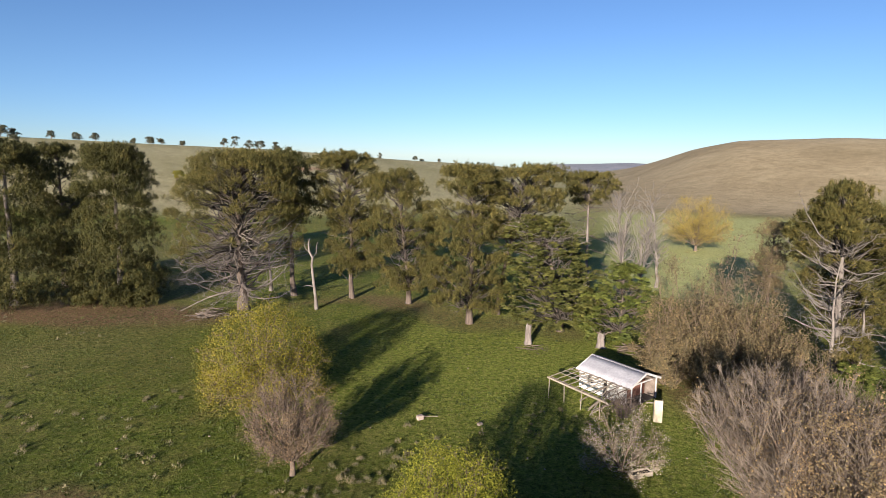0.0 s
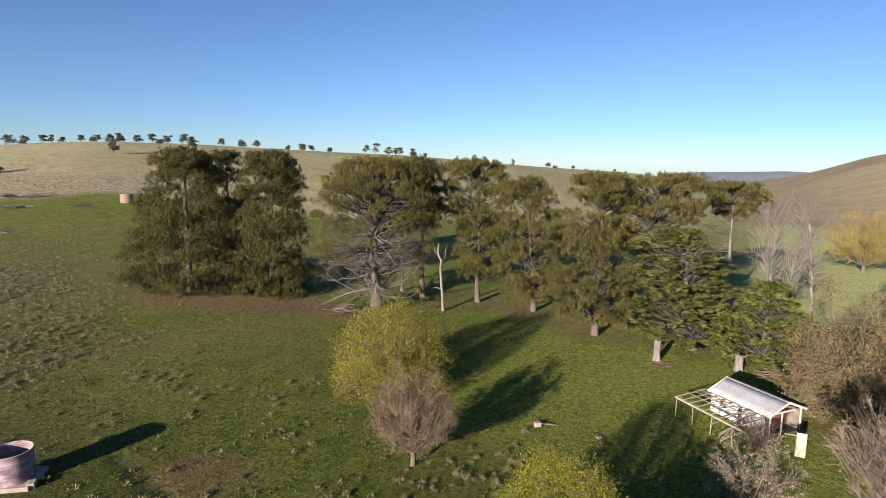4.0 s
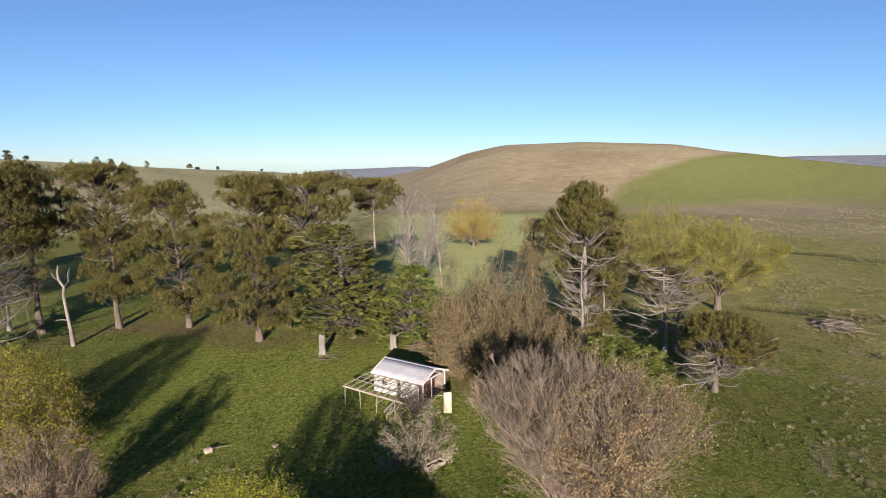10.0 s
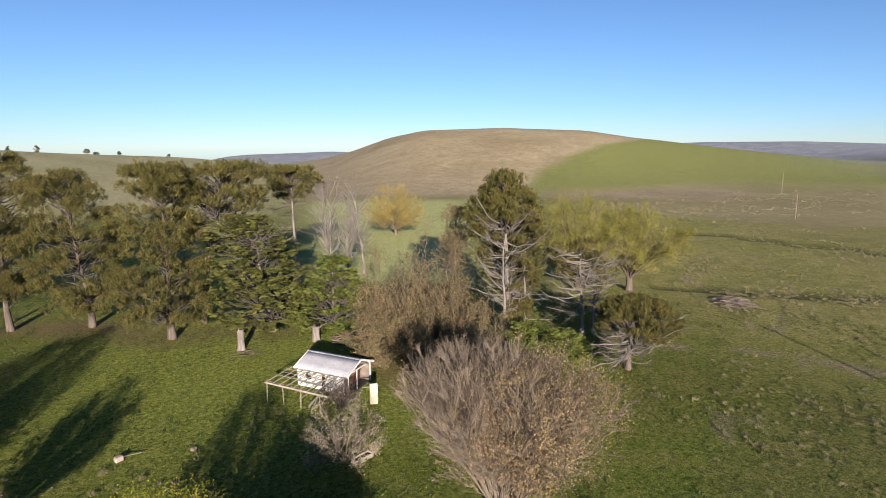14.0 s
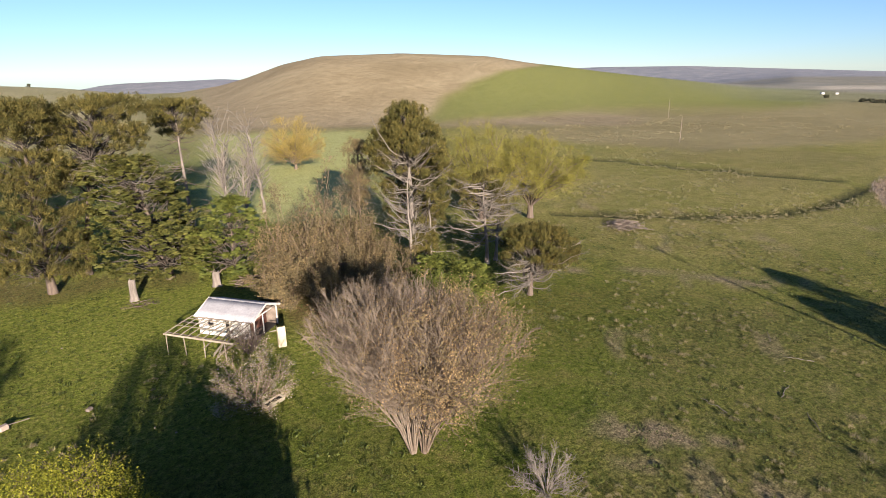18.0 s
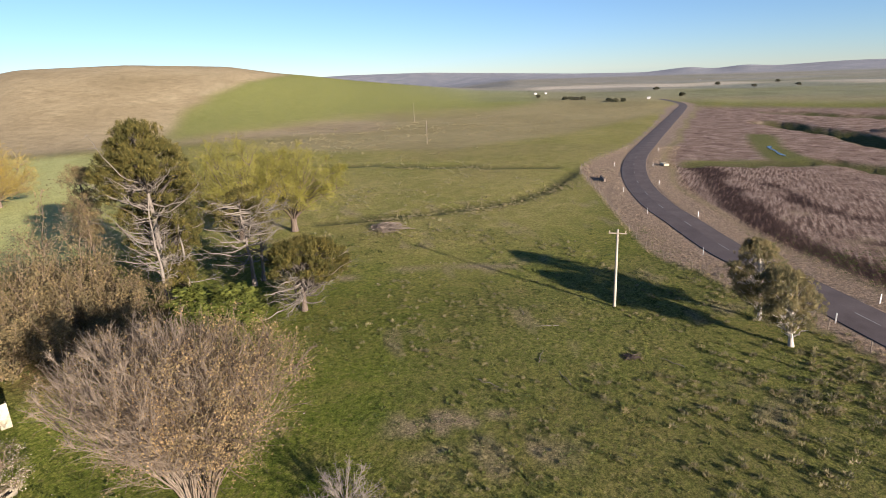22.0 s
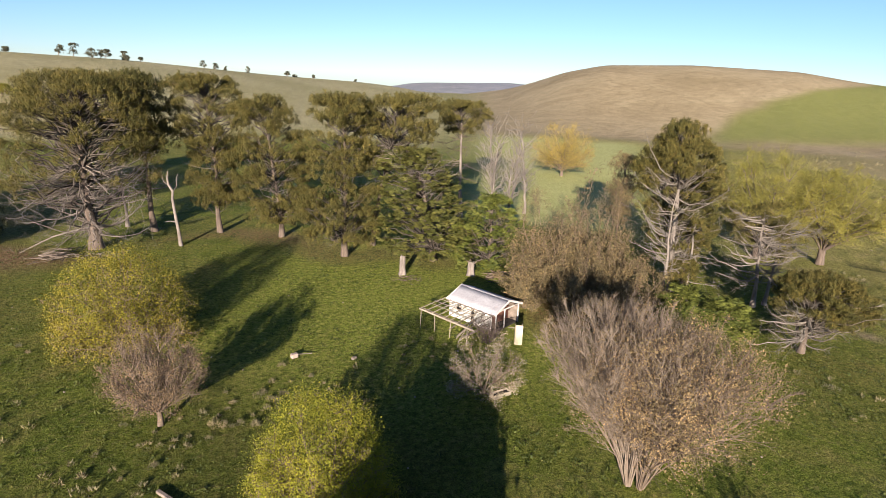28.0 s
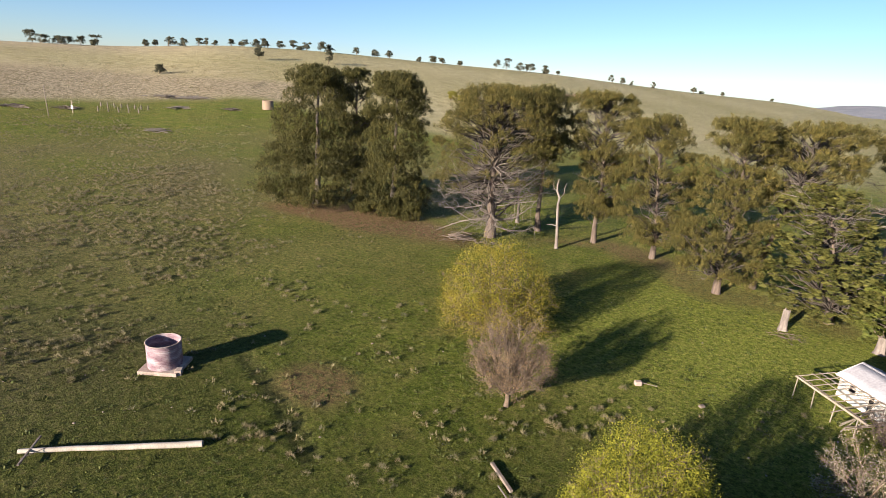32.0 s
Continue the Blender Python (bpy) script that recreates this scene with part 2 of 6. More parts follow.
def tubes(paths, sides=5):
    """Tapered tubes along paths of (points, radii); ends closed to a small ring. Verts and quads."""
    vs, fs, base = [], [], 0
    ang = np.linspace(0, 2 * np.pi, sides, endpoint=False)
    ca, sa = np.cos(ang), np.sin(ang)
    for pts, rad in paths:
        pts, rad = np.asarray(pts, float), np.asarray(rad, float)
        n = len(pts)
        d = np.gradient(pts, axis=0)
        d /= np.linalg.norm(d, axis=1, keepdims=True) + 1e-9
        ref = np.where(np.abs(d[:, 2:3]) > 0.9, np.array([[1.0, 0, 0]]), np.array([[0, 0, 1.0]]))
        u = np.cross(d, ref)
        u /= np.linalg.norm(u, axis=1, keepdims=True) + 1e-9
        w = np.cross(d, u)
        ring = pts[:, None] + rad[:, None, None] * (ca[None, :, None] * u[:, None] + sa[None, :, None] * w[:, None])
        vs.append(ring.reshape(-1, 3))
        i = np.arange(n - 1)[:, None] * sides + np.arange(sides)[None]
        j = np.arange(n - 1)[:, None] * sides + (np.arange(sides)[None] + 1) % sides
        q = np.stack([i, j, j + sides, i + sides], -1).reshape(-1, 4) + base
        fs.append(q)
        base += n * sides
    return np.concatenate(vs), np.concatenate(fs)


def unit(v):
    return v / (np.linalg.norm(v, axis=-1, keepdims=True) + 1e-9)


def leaf_quads(rng, at, along, length, width, facing=None):
    """Kite-shaped leaves at points, with their long side along the given ways; facing: which way their flat side looks."""
    n = len(at)
    along = unit(along)
    side = unit(np.cross(along, rng.normal(size=(n, 3)) if facing is None else facing))
    ln = (length * rng.uniform(0.6, 1.3, n))[:, None]
    wd = (width * rng.uniform(0.6, 1.3, n))[:, None]
    bend = np.cross(along, side) * ln * rng.uniform(-0.25, 0.25, (n, 1))
    v = np.stack([at, at + along * ln * 0.55 + side * wd * 0.5 + bend, at + along * ln, at + along * ln * 0.45 - side * wd * 0.5 + bend], 1)
    return v.reshape(-1, 3), np.arange(n * 4).reshape(-1, 4)


def leaf_tris(rng, at, along, length, width, facing):
    """Broad three-cornered leaves, a little longer on one side, that face a given way."""
    n = len(at)
    along = unit(along)
    side = unit(np.cross(along, facing))
    ln = (length * rng.uniform(0.6, 1.3, n))[:, None]
    wd = (width * rng.uniform(0.7, 1.4, n))[:, None]
    bend = np.cross(along, side) * ln * rng.uniform(-0.2, 0.2, (n, 1))
    v = np.stack([at - side * wd * 0.2, at + along * ln * 0.5 + side * wd * 0.75 + bend, at + along * ln - side * wd * 0.35], 1)
    return v.reshape(-1, 3), np.arange(n * 3).reshape(-1, 3)


def needle_tris(rng, at, along, length, width, facing=None):
    """Slim three-cornered sprays, lighter than leaf_quads."""
    n = len(at)
    along = unit(along)
    side = unit(np.cross(along, rng.normal(size=(n, 3)) if facing is None else facing))
    ln = (length * rng.uniform(0.5, 1.4, n))[:, None]
    wd = (width * rng.uniform(0.6, 1.4, n))[:, None]
    v = np.stack([at - side * wd * 0.5, at + side * wd * 0.5, at + along * ln], 1)
    return v.reshape(-1, 3), np.arange(n * 3).reshape(-1, 3)


def limb(rng, a, b, r0, r1, n=5, sag=0.0, wig=0.06):
    """A crooked limb from a to b."""
    a, b = np.asarray(a, float), np.asarray(b, float)
    t = np.linspace(0, 1, n)[:, None]
    ln = np.linalg.norm(b - a)
    p = a + (b - a) * t
    p[1:-1] += rng.normal(size=(n - 2, 3)) * ln * wig
    p[:, 2] += sag * ln * np.sin(np.pi * t[:, 0])
    return p, r0 + (r1 - r0) * t[:, 0] ** 0.8


def inside(profile, z):
    zs, rs = zip(*profile)
    return np.interp(z, zs, rs)


# ---- the lie of the land, by heading (degrees) round the camera ----
# heading, skyline of the near rise (degrees), its distance, where it starts, far skyline (degrees)
LAND = [(-180, -1.5, 500, 150, -2.5), (-110, 0.1, 480, 130, -2.5), (-75, 0.3, 480, 130, -2), (-61, 0.35, 480, 130, -2), (-53, 0.5, 480, 130, -2), (-45, 1.2, 470, 130, -2),
        (-36.5, 1.2, 470, 130, -2), (-25.5, 0.75, 500, 140, -2), (-16, 0.45, 560, 150, -2), (-4, -0.45, 650, 170, -2),
        (5, -0.87, 800, 260, -1.5), (7.5, -1.2, 800, 280, -0.95), (9.8, -1.6, 800, 300, -0.72), (14, -1.6, 780, 290, -0.62), (17.7, -1.0, 720, 270, -0.48),
        (19.8, -0.38, 660, 262, -0.6), (23.1, 0.8, 600, 258, -1), (26.6, 1.53, 570, 255, -1), (34.1, 1.73, 560, 255, -1),
        (42.1, 1.4, 570, 262, -1), (46.2, 0.72, 580, 275, -0.5), (49.3, 0.36, 590, 290, 0.1), (52.6, -0.11, 590, 310, 0.2),
        (60, -1.0, 580, 330, 0.2), (65, -1.65, 560, 340, 0.0), (74, -2.4, 500, 340, -0.35), (80, -2.9, 420, 340, -0.43),
        (83.6, -3.1, 420, 340, -0.09), (85.6, -3.1, 420, 340, -0.3), (88, -3.2, 420, 340, -0.05), (90.4, -3.2, 420, 340, -0.2), (95, -3.3, 420, 340, 0.0), (120, -2.8, 450, 340, 0.1), (180, -1.5, 500, 150, -2.5)]
EYE = 22.0


def _columns(azs):
    """For each heading: foot and crest of the near rise, the crest's height, the far skyline's height."""
    t = np.array(LAND, float)
    sky_a, dist, foot, far = (np.interp(azs, t[:, 0], t[:, k]) for k in (1, 2, 3, 4))
    s = np.linspace(0.3, 1, 60)[None]
    r = foot[:, None] + (dist - foot)[:, None] * s
    shape = s * s * (3 - 2 * s)
    need = (EYE + r * np.tan(np.radians(sky_a))[:, None]) / shape
    flat = EYE + dist * np.tan(np.radians(sky_a))
    crest = np.where(flat > 0, need.min(1), flat)
    return foot, dist, crest, EYE + 3400 * np.tan(np.radians(far))


_AZ = np.linspace(-180, 180, 721)
_COL = []
for _c in _columns(_AZ):
    _wide = np.convolve(np.pad(_c, 8, mode="edge"), np.hanning(19)[1:-1] / np.hanning(19)[1:-1].sum(), "valid")
    _slim = np.convolve(np.pad(_c, 1, mode="edge"), [0.25, 0.5, 0.25], "valid")
    _COL.append(np.where(_AZ < 8, _wide, _slim))


# shallow ditches and the creek in the marsh: points, depth, half width
CHANNELS = [([(75, 64), (83.6, 55.2), (91, 48), (101, 41.4), (114, 38), (139, 39)], 0.5, 1.6),
            ([(125, 112), (136, 72), (142, 45)], 0.5, 1.8),
            ([(-32.5, 33.2), (-29.9, 31.9), (-26.5, 30.1), (-23.8, 28.4), (-21.4, 26.6), (-19.5, 25.3)], 0.16, 0.8),
            ([(154, 15.7), (163, -6), (169, -15), (155, -24), (150, -32)], 0.9, 2.2),
            ([(278, -1), (249, -14.6), (235, -23.5), (207, -30), (190, -48)], 2.4, 5.0),
            ([(335, -4), (311, -37), (290, -60)], 2.0, 6.0)]


def _carve(x, y):
    cut = np.zeros_like(x)
    for pts, depth, half in CHANNELS:
        best = np.full(x.shape, 1e9)
        for (ax, ay), (bx, by) in zip(pts[:-1], pts[1:]):
            dx, dy = bx - ax, by - ay
            t = np.clip(((x - ax) * dx + (y - ay) * dy) / (dx * dx + dy * dy), 0, 1)
            wx = 1.2 * half * np.sin(t * 9 + ax)
            np.minimum(best, np.hypot(x - ax - t * dx + wx * 0.3, y - ay - t * dy), out=best)
        cut = np.maximum(cut, depth * np.exp(-(best / half) ** 4))
    return cut


def height(x, y):
    x, y = np.atleast_1d(np.asarray(x, float)), np.atleast_1d(np.asarray(y, float))
    az, r = np.degrees(np.arctan2(x, y)), np.hypot(x, y)
    foot, dist, crest, far = (np.interp(az, _AZ, c) for c in _COL)
    s = np.clip((r - foot) / (dist - foot), 0, 1)
    z = crest * s * s * (3 - 2 * s)
    # behind the crest the land falls away, then rises to the far ranges
    plain = np.clip((az - 50) / 18, 0, 1) * np.clip((150 - az) / 20, 0, 1)
    low = (1 - plain) * (-70) + plain * (-4)
    d = np.clip((r - dist) / (1700 - dist), 0, 1)
    d = d * d * (3 - 2 * d)
    z = np.where(r > dist, crest + (low - crest) * d, z)
    q = np.clip((r - 1900) / 1500, 0, 1)
    z = np.where(r > 1900, low + (far - low) * q * q * (3 - 2 * q), z)
    z = np.where(r > 3400, far - (r - 3400) * 0.05, z)
    # gentle humps in the paddock
    z += np.clip(r / 60, 0, 1) * 0.10 * np.sin(x * 0.13 + 1) * np.sin(y * 0.11) * np.clip((330 - r) / 60, 0, 1)
    return z - _carve(x, y)


def ground_z(x, y):
    return float(height(x, y)[0])


def on_ground(heading, dip):
    """Where the sight line from the hovering camera at that heading and dip (degrees) meets the land."""
    r = np.linspace(25, 3000, 6000)
    x, y = r * math.sin(radians(heading)), r * math.cos(radians(heading))
    below = EYE + r * math.tan(radians(dip)) <= height(x, y)
    k = int(np.argmax(below)) if below.any() else len(r) - 1
    return float(x[k]), float(y[k])

# ---- ground: one sheet to the horizon, denser in the view ----
ROAD = [(39, -29), (51, -19.7), (62.3, -11.2), (77, -1.1), (83.2, 3.1), (95.9, 9.8), (108.6, 16.1), (132.5, 24.1), (162.2, 29.8),
        (197, 32.6), (261.5, 36.8), (344, 42), (398, 47), (430, 54), (470, 72)]
FENCE = [(46, -18), (54, -11.3), (60.2, -6.8), (66.2, -0.6), (73, 5.6), (78.8, 12), (94, 19), (114.7, 27.8), (141.8, 38.9), (165.6, 39), (182, 37), (228.5, 38.6), (293, 44), (375, 52)]


def smooth_line(pts, step):
    """Points every step metres on a smooth curve through pts."""
    p = np.array([pts[0]] + list(pts) + [pts[-1]], float)
    out = []
    for i in range(1, len(p) - 2):
        a, b, c, d = p[i - 1:i + 3]
        n = max(2, int(np.linalg.norm(c - b) / step))
        t = np.linspace(0, 1, n, endpoint=False)[:, None]
        out.append(0.5 * (2 * b + (c - a) * t + (2 * a - 5 * b + 4 * c - d) * t ** 2 + (3 * b - a - 3 * c + d) * t ** 3))
    out.append(p[-1:])
    return np.concatenate(out)


ROAD_LINE = smooth_line(ROAD, 1.5)
FENCE_LINE = smooth_line(FENCE, 1.5)
LINE_OF_TREES = smooth_line([(-74, 82), (-62, 81), (-48, 83), (-29, 81), (-14, 86), (-5, 84), (4, 74), (9, 75), (15, 71)], 2)


def far_from(x, y, line):
    best = np.full(x.shape, 1e9)
    for px, py in line:
        np.minimum(best, (x - px) ** 2 + (y - py) ** 2, out=best)
    return np.sqrt(best)


def soft(v, lo, hi):
    s = np.clip((v - lo) / (hi - lo), 0, 1)
    return s * s * (3 - 2 * s)


def wob(x, y, s):
    """A cheap smooth wander between -1 and 1."""
    return (np.sin(x / s + 1.7 * np.sin(y / s * 0.7)) + np.sin(y / s * 1.3 + 2.1 * np.sin(x / s * 0.6 + 1))) / 2


def make_ground():
    az = np.concatenate([np.arange(-70, 104, 0.42), np.arange(104, 290, 3.0)])
    r = [0.0, 3.0]
    while r[-1] < 4600:
        r.append(r[-1] * 1.024 + 0.12)
    r = np.array(r)
    A, R = np.meshgrid(np.radians(az), r, indexing="ij")
    x, y = R * np.sin(A), R * np.cos(A)
    z = height(x.ravel(), y.ravel()).reshape(x.shape)
    na, nr = x.shape
    deg = np.degrees(np.arctan2(x, y))
    el = np.degrees(np.arctan2(z - EYE, R + 1e-6))
    w8, w30, w3 = wob(x, y, 8.0), wob(x, y, 30.0), wob(x, y, 2.5)
    # green sown slope on the right of the round hill
    low = np.interp(deg, [36.3, 42, 49.2, 56.7, 65.4, 71], [-4.3, -3.9, -3.25, -3.0, -2.95, -2.3])
    left = np.interp(el, [-4.3, -2.45, -1.1, 0.02, 0.5], [36.3, 37.9, 40.5, 43.5, 47.5])
    sown = soft(el - low + 0.25 * w30 + 0.12 * w8, -0.8, 0.45) * soft(deg - left + 0.8 * w30 + 0.3 * w8, -1.2, 1.6) * soft(72 - deg, 0, 4) * (R < 640)
    # dry brown grass on the hill and scrubby dry bands
    hill = soft(deg, 11, 17) * soft(62 - deg, 0, 8) * soft(R, 235, 275)
    band = soft(deg, 40, 48) * soft(86 - deg, 0, 5) * soft(np.interp(deg, [45, 51, 62, 73, 81], [-6.0, -6.33, -6.7, -5.5, -3.9]) - el, 0.35, -0.35)
    ridge = soft(-2 - deg, -8, 5) * soft(R, 210, 290) * (0.75 + 0.25 * w30)
    dry = np.clip(np.maximum.reduce([hill, band * 0.62, ridge * 0.2]), 0, 1) * (1 - sown)
    far_fields = soft(deg, 60, 75) * soft(R, 380, 520) * (0.45 + 0.4 * wob(x, y, 160.0))
    dry = np.maximum(dry, np.clip(far_fields, 0, 1))
    # roadside verges of bleached grass, the brown marshy field beyond
    droad = far_from(x.ravel(), y.ravel(), ROAD_LINE).reshape(x.shape)
    field_side = y - np.interp(x, ROAD_LINE[:, 0], ROAD_LINE[:, 1])
    fence_side = y - np.interp(x, FENCE_LINE[:, 0], FENCE_LINE[:, 1])
    right_land = (x > 40) & (deg > 60)
    verge = np.where(right_land, soft(fence_side + w3 * 0.4, 0.6, -0.4) * soft(field_side + 7.5 + w8, -2.0, 2.0), 0)
    verge = np.maximum(verge, np.where(right_land, soft(9 - droad + w8, 0, 3) * (fence_side < 0.5), 0))
    field = np.where(right_land, soft(-(field_side + 8 + w8 * 1.2), -0.8, 1.5) * soft(430 - R, 0, 80), 0)
    # earth and fallen needles under the row of pines
    dline = far_from(x.ravel(), y.ravel(), LINE_OF_TREES).reshape(x.shape)
    litter = (0.75 - 0.3 * soft(x, -10, 5)) * soft(3.4 - dline + 2.6 * w8 + 1.4 * w3, 0, 4)
    litter = np.maximum(litter, 0.8 * soft(6 - np.hypot(x - 28, y - 52) / 1.6 + w8, 0, 4))
    litter = np.maximum(litter, soft(1.25 - np.hypot((x + 49) / 21, (y - 77) / 6.2) + 0.25 * w8 + 0.15 * w3, 0, 0.6))
    pale = soft(deg, 13, 18) * soft(34 - deg, 0, 6) * soft(R, 88, 100) * soft(262 - R, 0, 30)
    # distance haze as a ground mask: far ranges fully, the right-hand plain partly
    far_haze = np.maximum(soft(R, 1500, 2300), 0.62 * soft(R, 400, 700) * soft(deg, 54, 66) * (0.8 + 0.2 * wob(x, y, 60.0)))
    plain = soft(deg, 62, 68) * (R > 380)
    strip = plain * soft(1 - np.abs(el + 1.52 + 0.05 * w30) / 0.16, 0, 0.5) * soft(wob(x * 0.5, y, 70.0), -0.5, 0.1)
    lea = plain * soft(1 - np.abs(el + 2.2 + 0.08 * w30) / 0.42, 0, 0.5) * (0.75 + 0.25 * wob(x, y, 50.0))
    worn = soft(-x, 24, 58) * soft(210 - R, 0, 60) * (0.45 + 0.3 * w8)
    litter = np.maximum(litter, 0.7 * soft(1.2 - np.hypot((x + 24) / 4.5, (y - 31.5) / 3.4) + 0.3 * w3, 0, 0.6))
    worn = np.maximum(worn, 0.3 * soft(w30 + 0.3 * w8, 0.25, 0.7) * (R < 200) * (deg > 30))
    light = soft(x, 46, 76) * soft(y, 10, 36) * soft(430 - R, 0, 60) * (0.8 + 0.2 * w8)
    mud = np.where(right_land, 0.75 * field * soft(163 - x, 0, 12) * (0.35 + 0.65 * soft(wob(x, y, 11.0) + 0.5 * w3, -0.6, 0.5)), 0)
    rank = soft(16 - x + 4 * w8, 0, 22) * soft(50 - y + 5 * w8, 0, 26) * (R < 90) * (0.72 + 0.2 * w8)
    foot_el = np.interp(deg, [-62, -50, -42, -34, -20, 0, 14], [-3.9, -3.6, -3.1, -4.6, -5.6, -6.4, -7.0])
    upland = soft(14 - deg, -4, 6) * soft(el - foot_el + 0.45 * w30 + 0.2 * w8, -0.5, 0.7) * (0.85 + 0.15 * w30)
    scrub = soft(-37 - deg, -3, 4) * soft(el - foot_el + 0.3 * w30 + 0.2 * w8, -0.3, 0.4) * soft(-1.35 - el + 0.25 * w30, -0.2, 0.4)
    tawny = soft(-42 - deg, -6, 8) * soft(el + 1.4 + 0.3 * w30, -0.2, 0.3) * soft(0.35 + 0.6 * wob(x, y, 45.0), -0.1, 0.8)
    scar = soft(1 - np.abs(deg + 13.2) / 2.0 + 0.3 * w30, 0, 0.4) * soft(1 - np.abs(el + 1.35) / 0.16 + 0.4 * w8, 0, 0.5) * (R > 200)
    furrow = np.zeros_like(x)
    for line, w in (([(150, 11.5), (131, 7.2), (113.9, 3.0), (94.2, -2.6), (82.4, -8.2), (74.8, -13.2), (64, -21)], 3.4), ([(134.5, -0.5), (127.6, -4.4), (114.8, -7.5), (108.5, -13.3), (104, -24)], 1.4), ([(96, -9), (92, -15), (84, -24)], 1.2)):
        furrow = np.maximum(furrow, soft(w + 1.3 * w3 + 0.8 * w8 - far_from(x.ravel(), y.ravel(), smooth_line(line, 1.5)).reshape(x.shape), -1.2, 1.6))
    furrow *= right_land * field
    wet = soft(3.0 + 1.5 * w8 - far_from(x.ravel(), y.ravel(), smooth_line([(158.7, 15.5), (161.9, 6.6), (161.8, -3.3), (164.8, -12.8), (159.7, -26)], 1.5)).reshape(x.shape), -1.5, 2.0)
    wet = np.maximum(wet, soft(4.5 + w8 - far_from(x.ravel(), y.ravel(), smooth_line([(226, 2), (200, -1), (175.6, -4.3), (165, -10)], 1.5)).reshape(x.shape), -1.5, 2.0)) * right_land * (field > 0.4)
    scald = soft(wob(x * 1.1 + 3, y, 1.9) + 0.6 * wob(x, y, 0.7), 0.25, 0.8) * soft(6 - np.hypot((x - 32) / 1.0, (y - 15.5) / 1.5), 0, 4)
    scald = np.maximum(scald, soft(wob(x, y + 5, 3.3) + 0.5 * wob(x, y, 0.9), 0.75, 1.1) * 0.5 * (R < 110) * (deg > 38))
    track = soft(0.45 + 0.25 * w3 - far_from(x.ravel(), y.ravel(), smooth_line([(50, 45.5), (56.5, 41.6), (61, 36), (63.5, 31.2), (66.5, 26)], 0.5)).reshape(x.shape), -0.35, 0.3) * 0.95
    scald = np.maximum(scald, track)
    sward = soft(1.35 - np.hypot((x - 9) / 23, (y - 60) / 20) + 0.18 * w8, 0, 0.8) * (1 - litter)
    damp = np.clip(_carve(x.ravel(), y.ravel()).reshape(x.shape) / 0.3, 0, 1)
    faces_i, faces_j = np.meshgrid(np.arange(na), np.arange(nr - 1), indexing="ij")
    nx = (faces_i + 1) % na
    q = np.stack([faces_i * nr + faces_j, faces_i * nr + faces_j + 1, nx * nr + faces_j + 1, nx * nr + faces_j], -1).reshape(-1, 4)
    co = np.stack([x, y, z], -1).reshape(-1, 3)
    me = mesh_from("ground", co, q[:, ::-1], None, True)
    for name, v in (("sown", sown), ("dry", dry), ("verge", verge), ("field", field), ("litter", litter), ("pale", pale), ("far_haze", far_haze), ("mud", mud), ("worn", worn), ("light", light), ("damp", damp), ("rank", rank), ("upland", upland), ("scar", scar), ("furrow", furrow), ("wet", wet), ("scald", scald), ("sward", sward), ("scrub", scrub), ("tawny", tawny), ("strip", strip), ("lea", lea)):
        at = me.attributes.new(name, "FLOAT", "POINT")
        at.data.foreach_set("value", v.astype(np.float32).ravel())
    return me


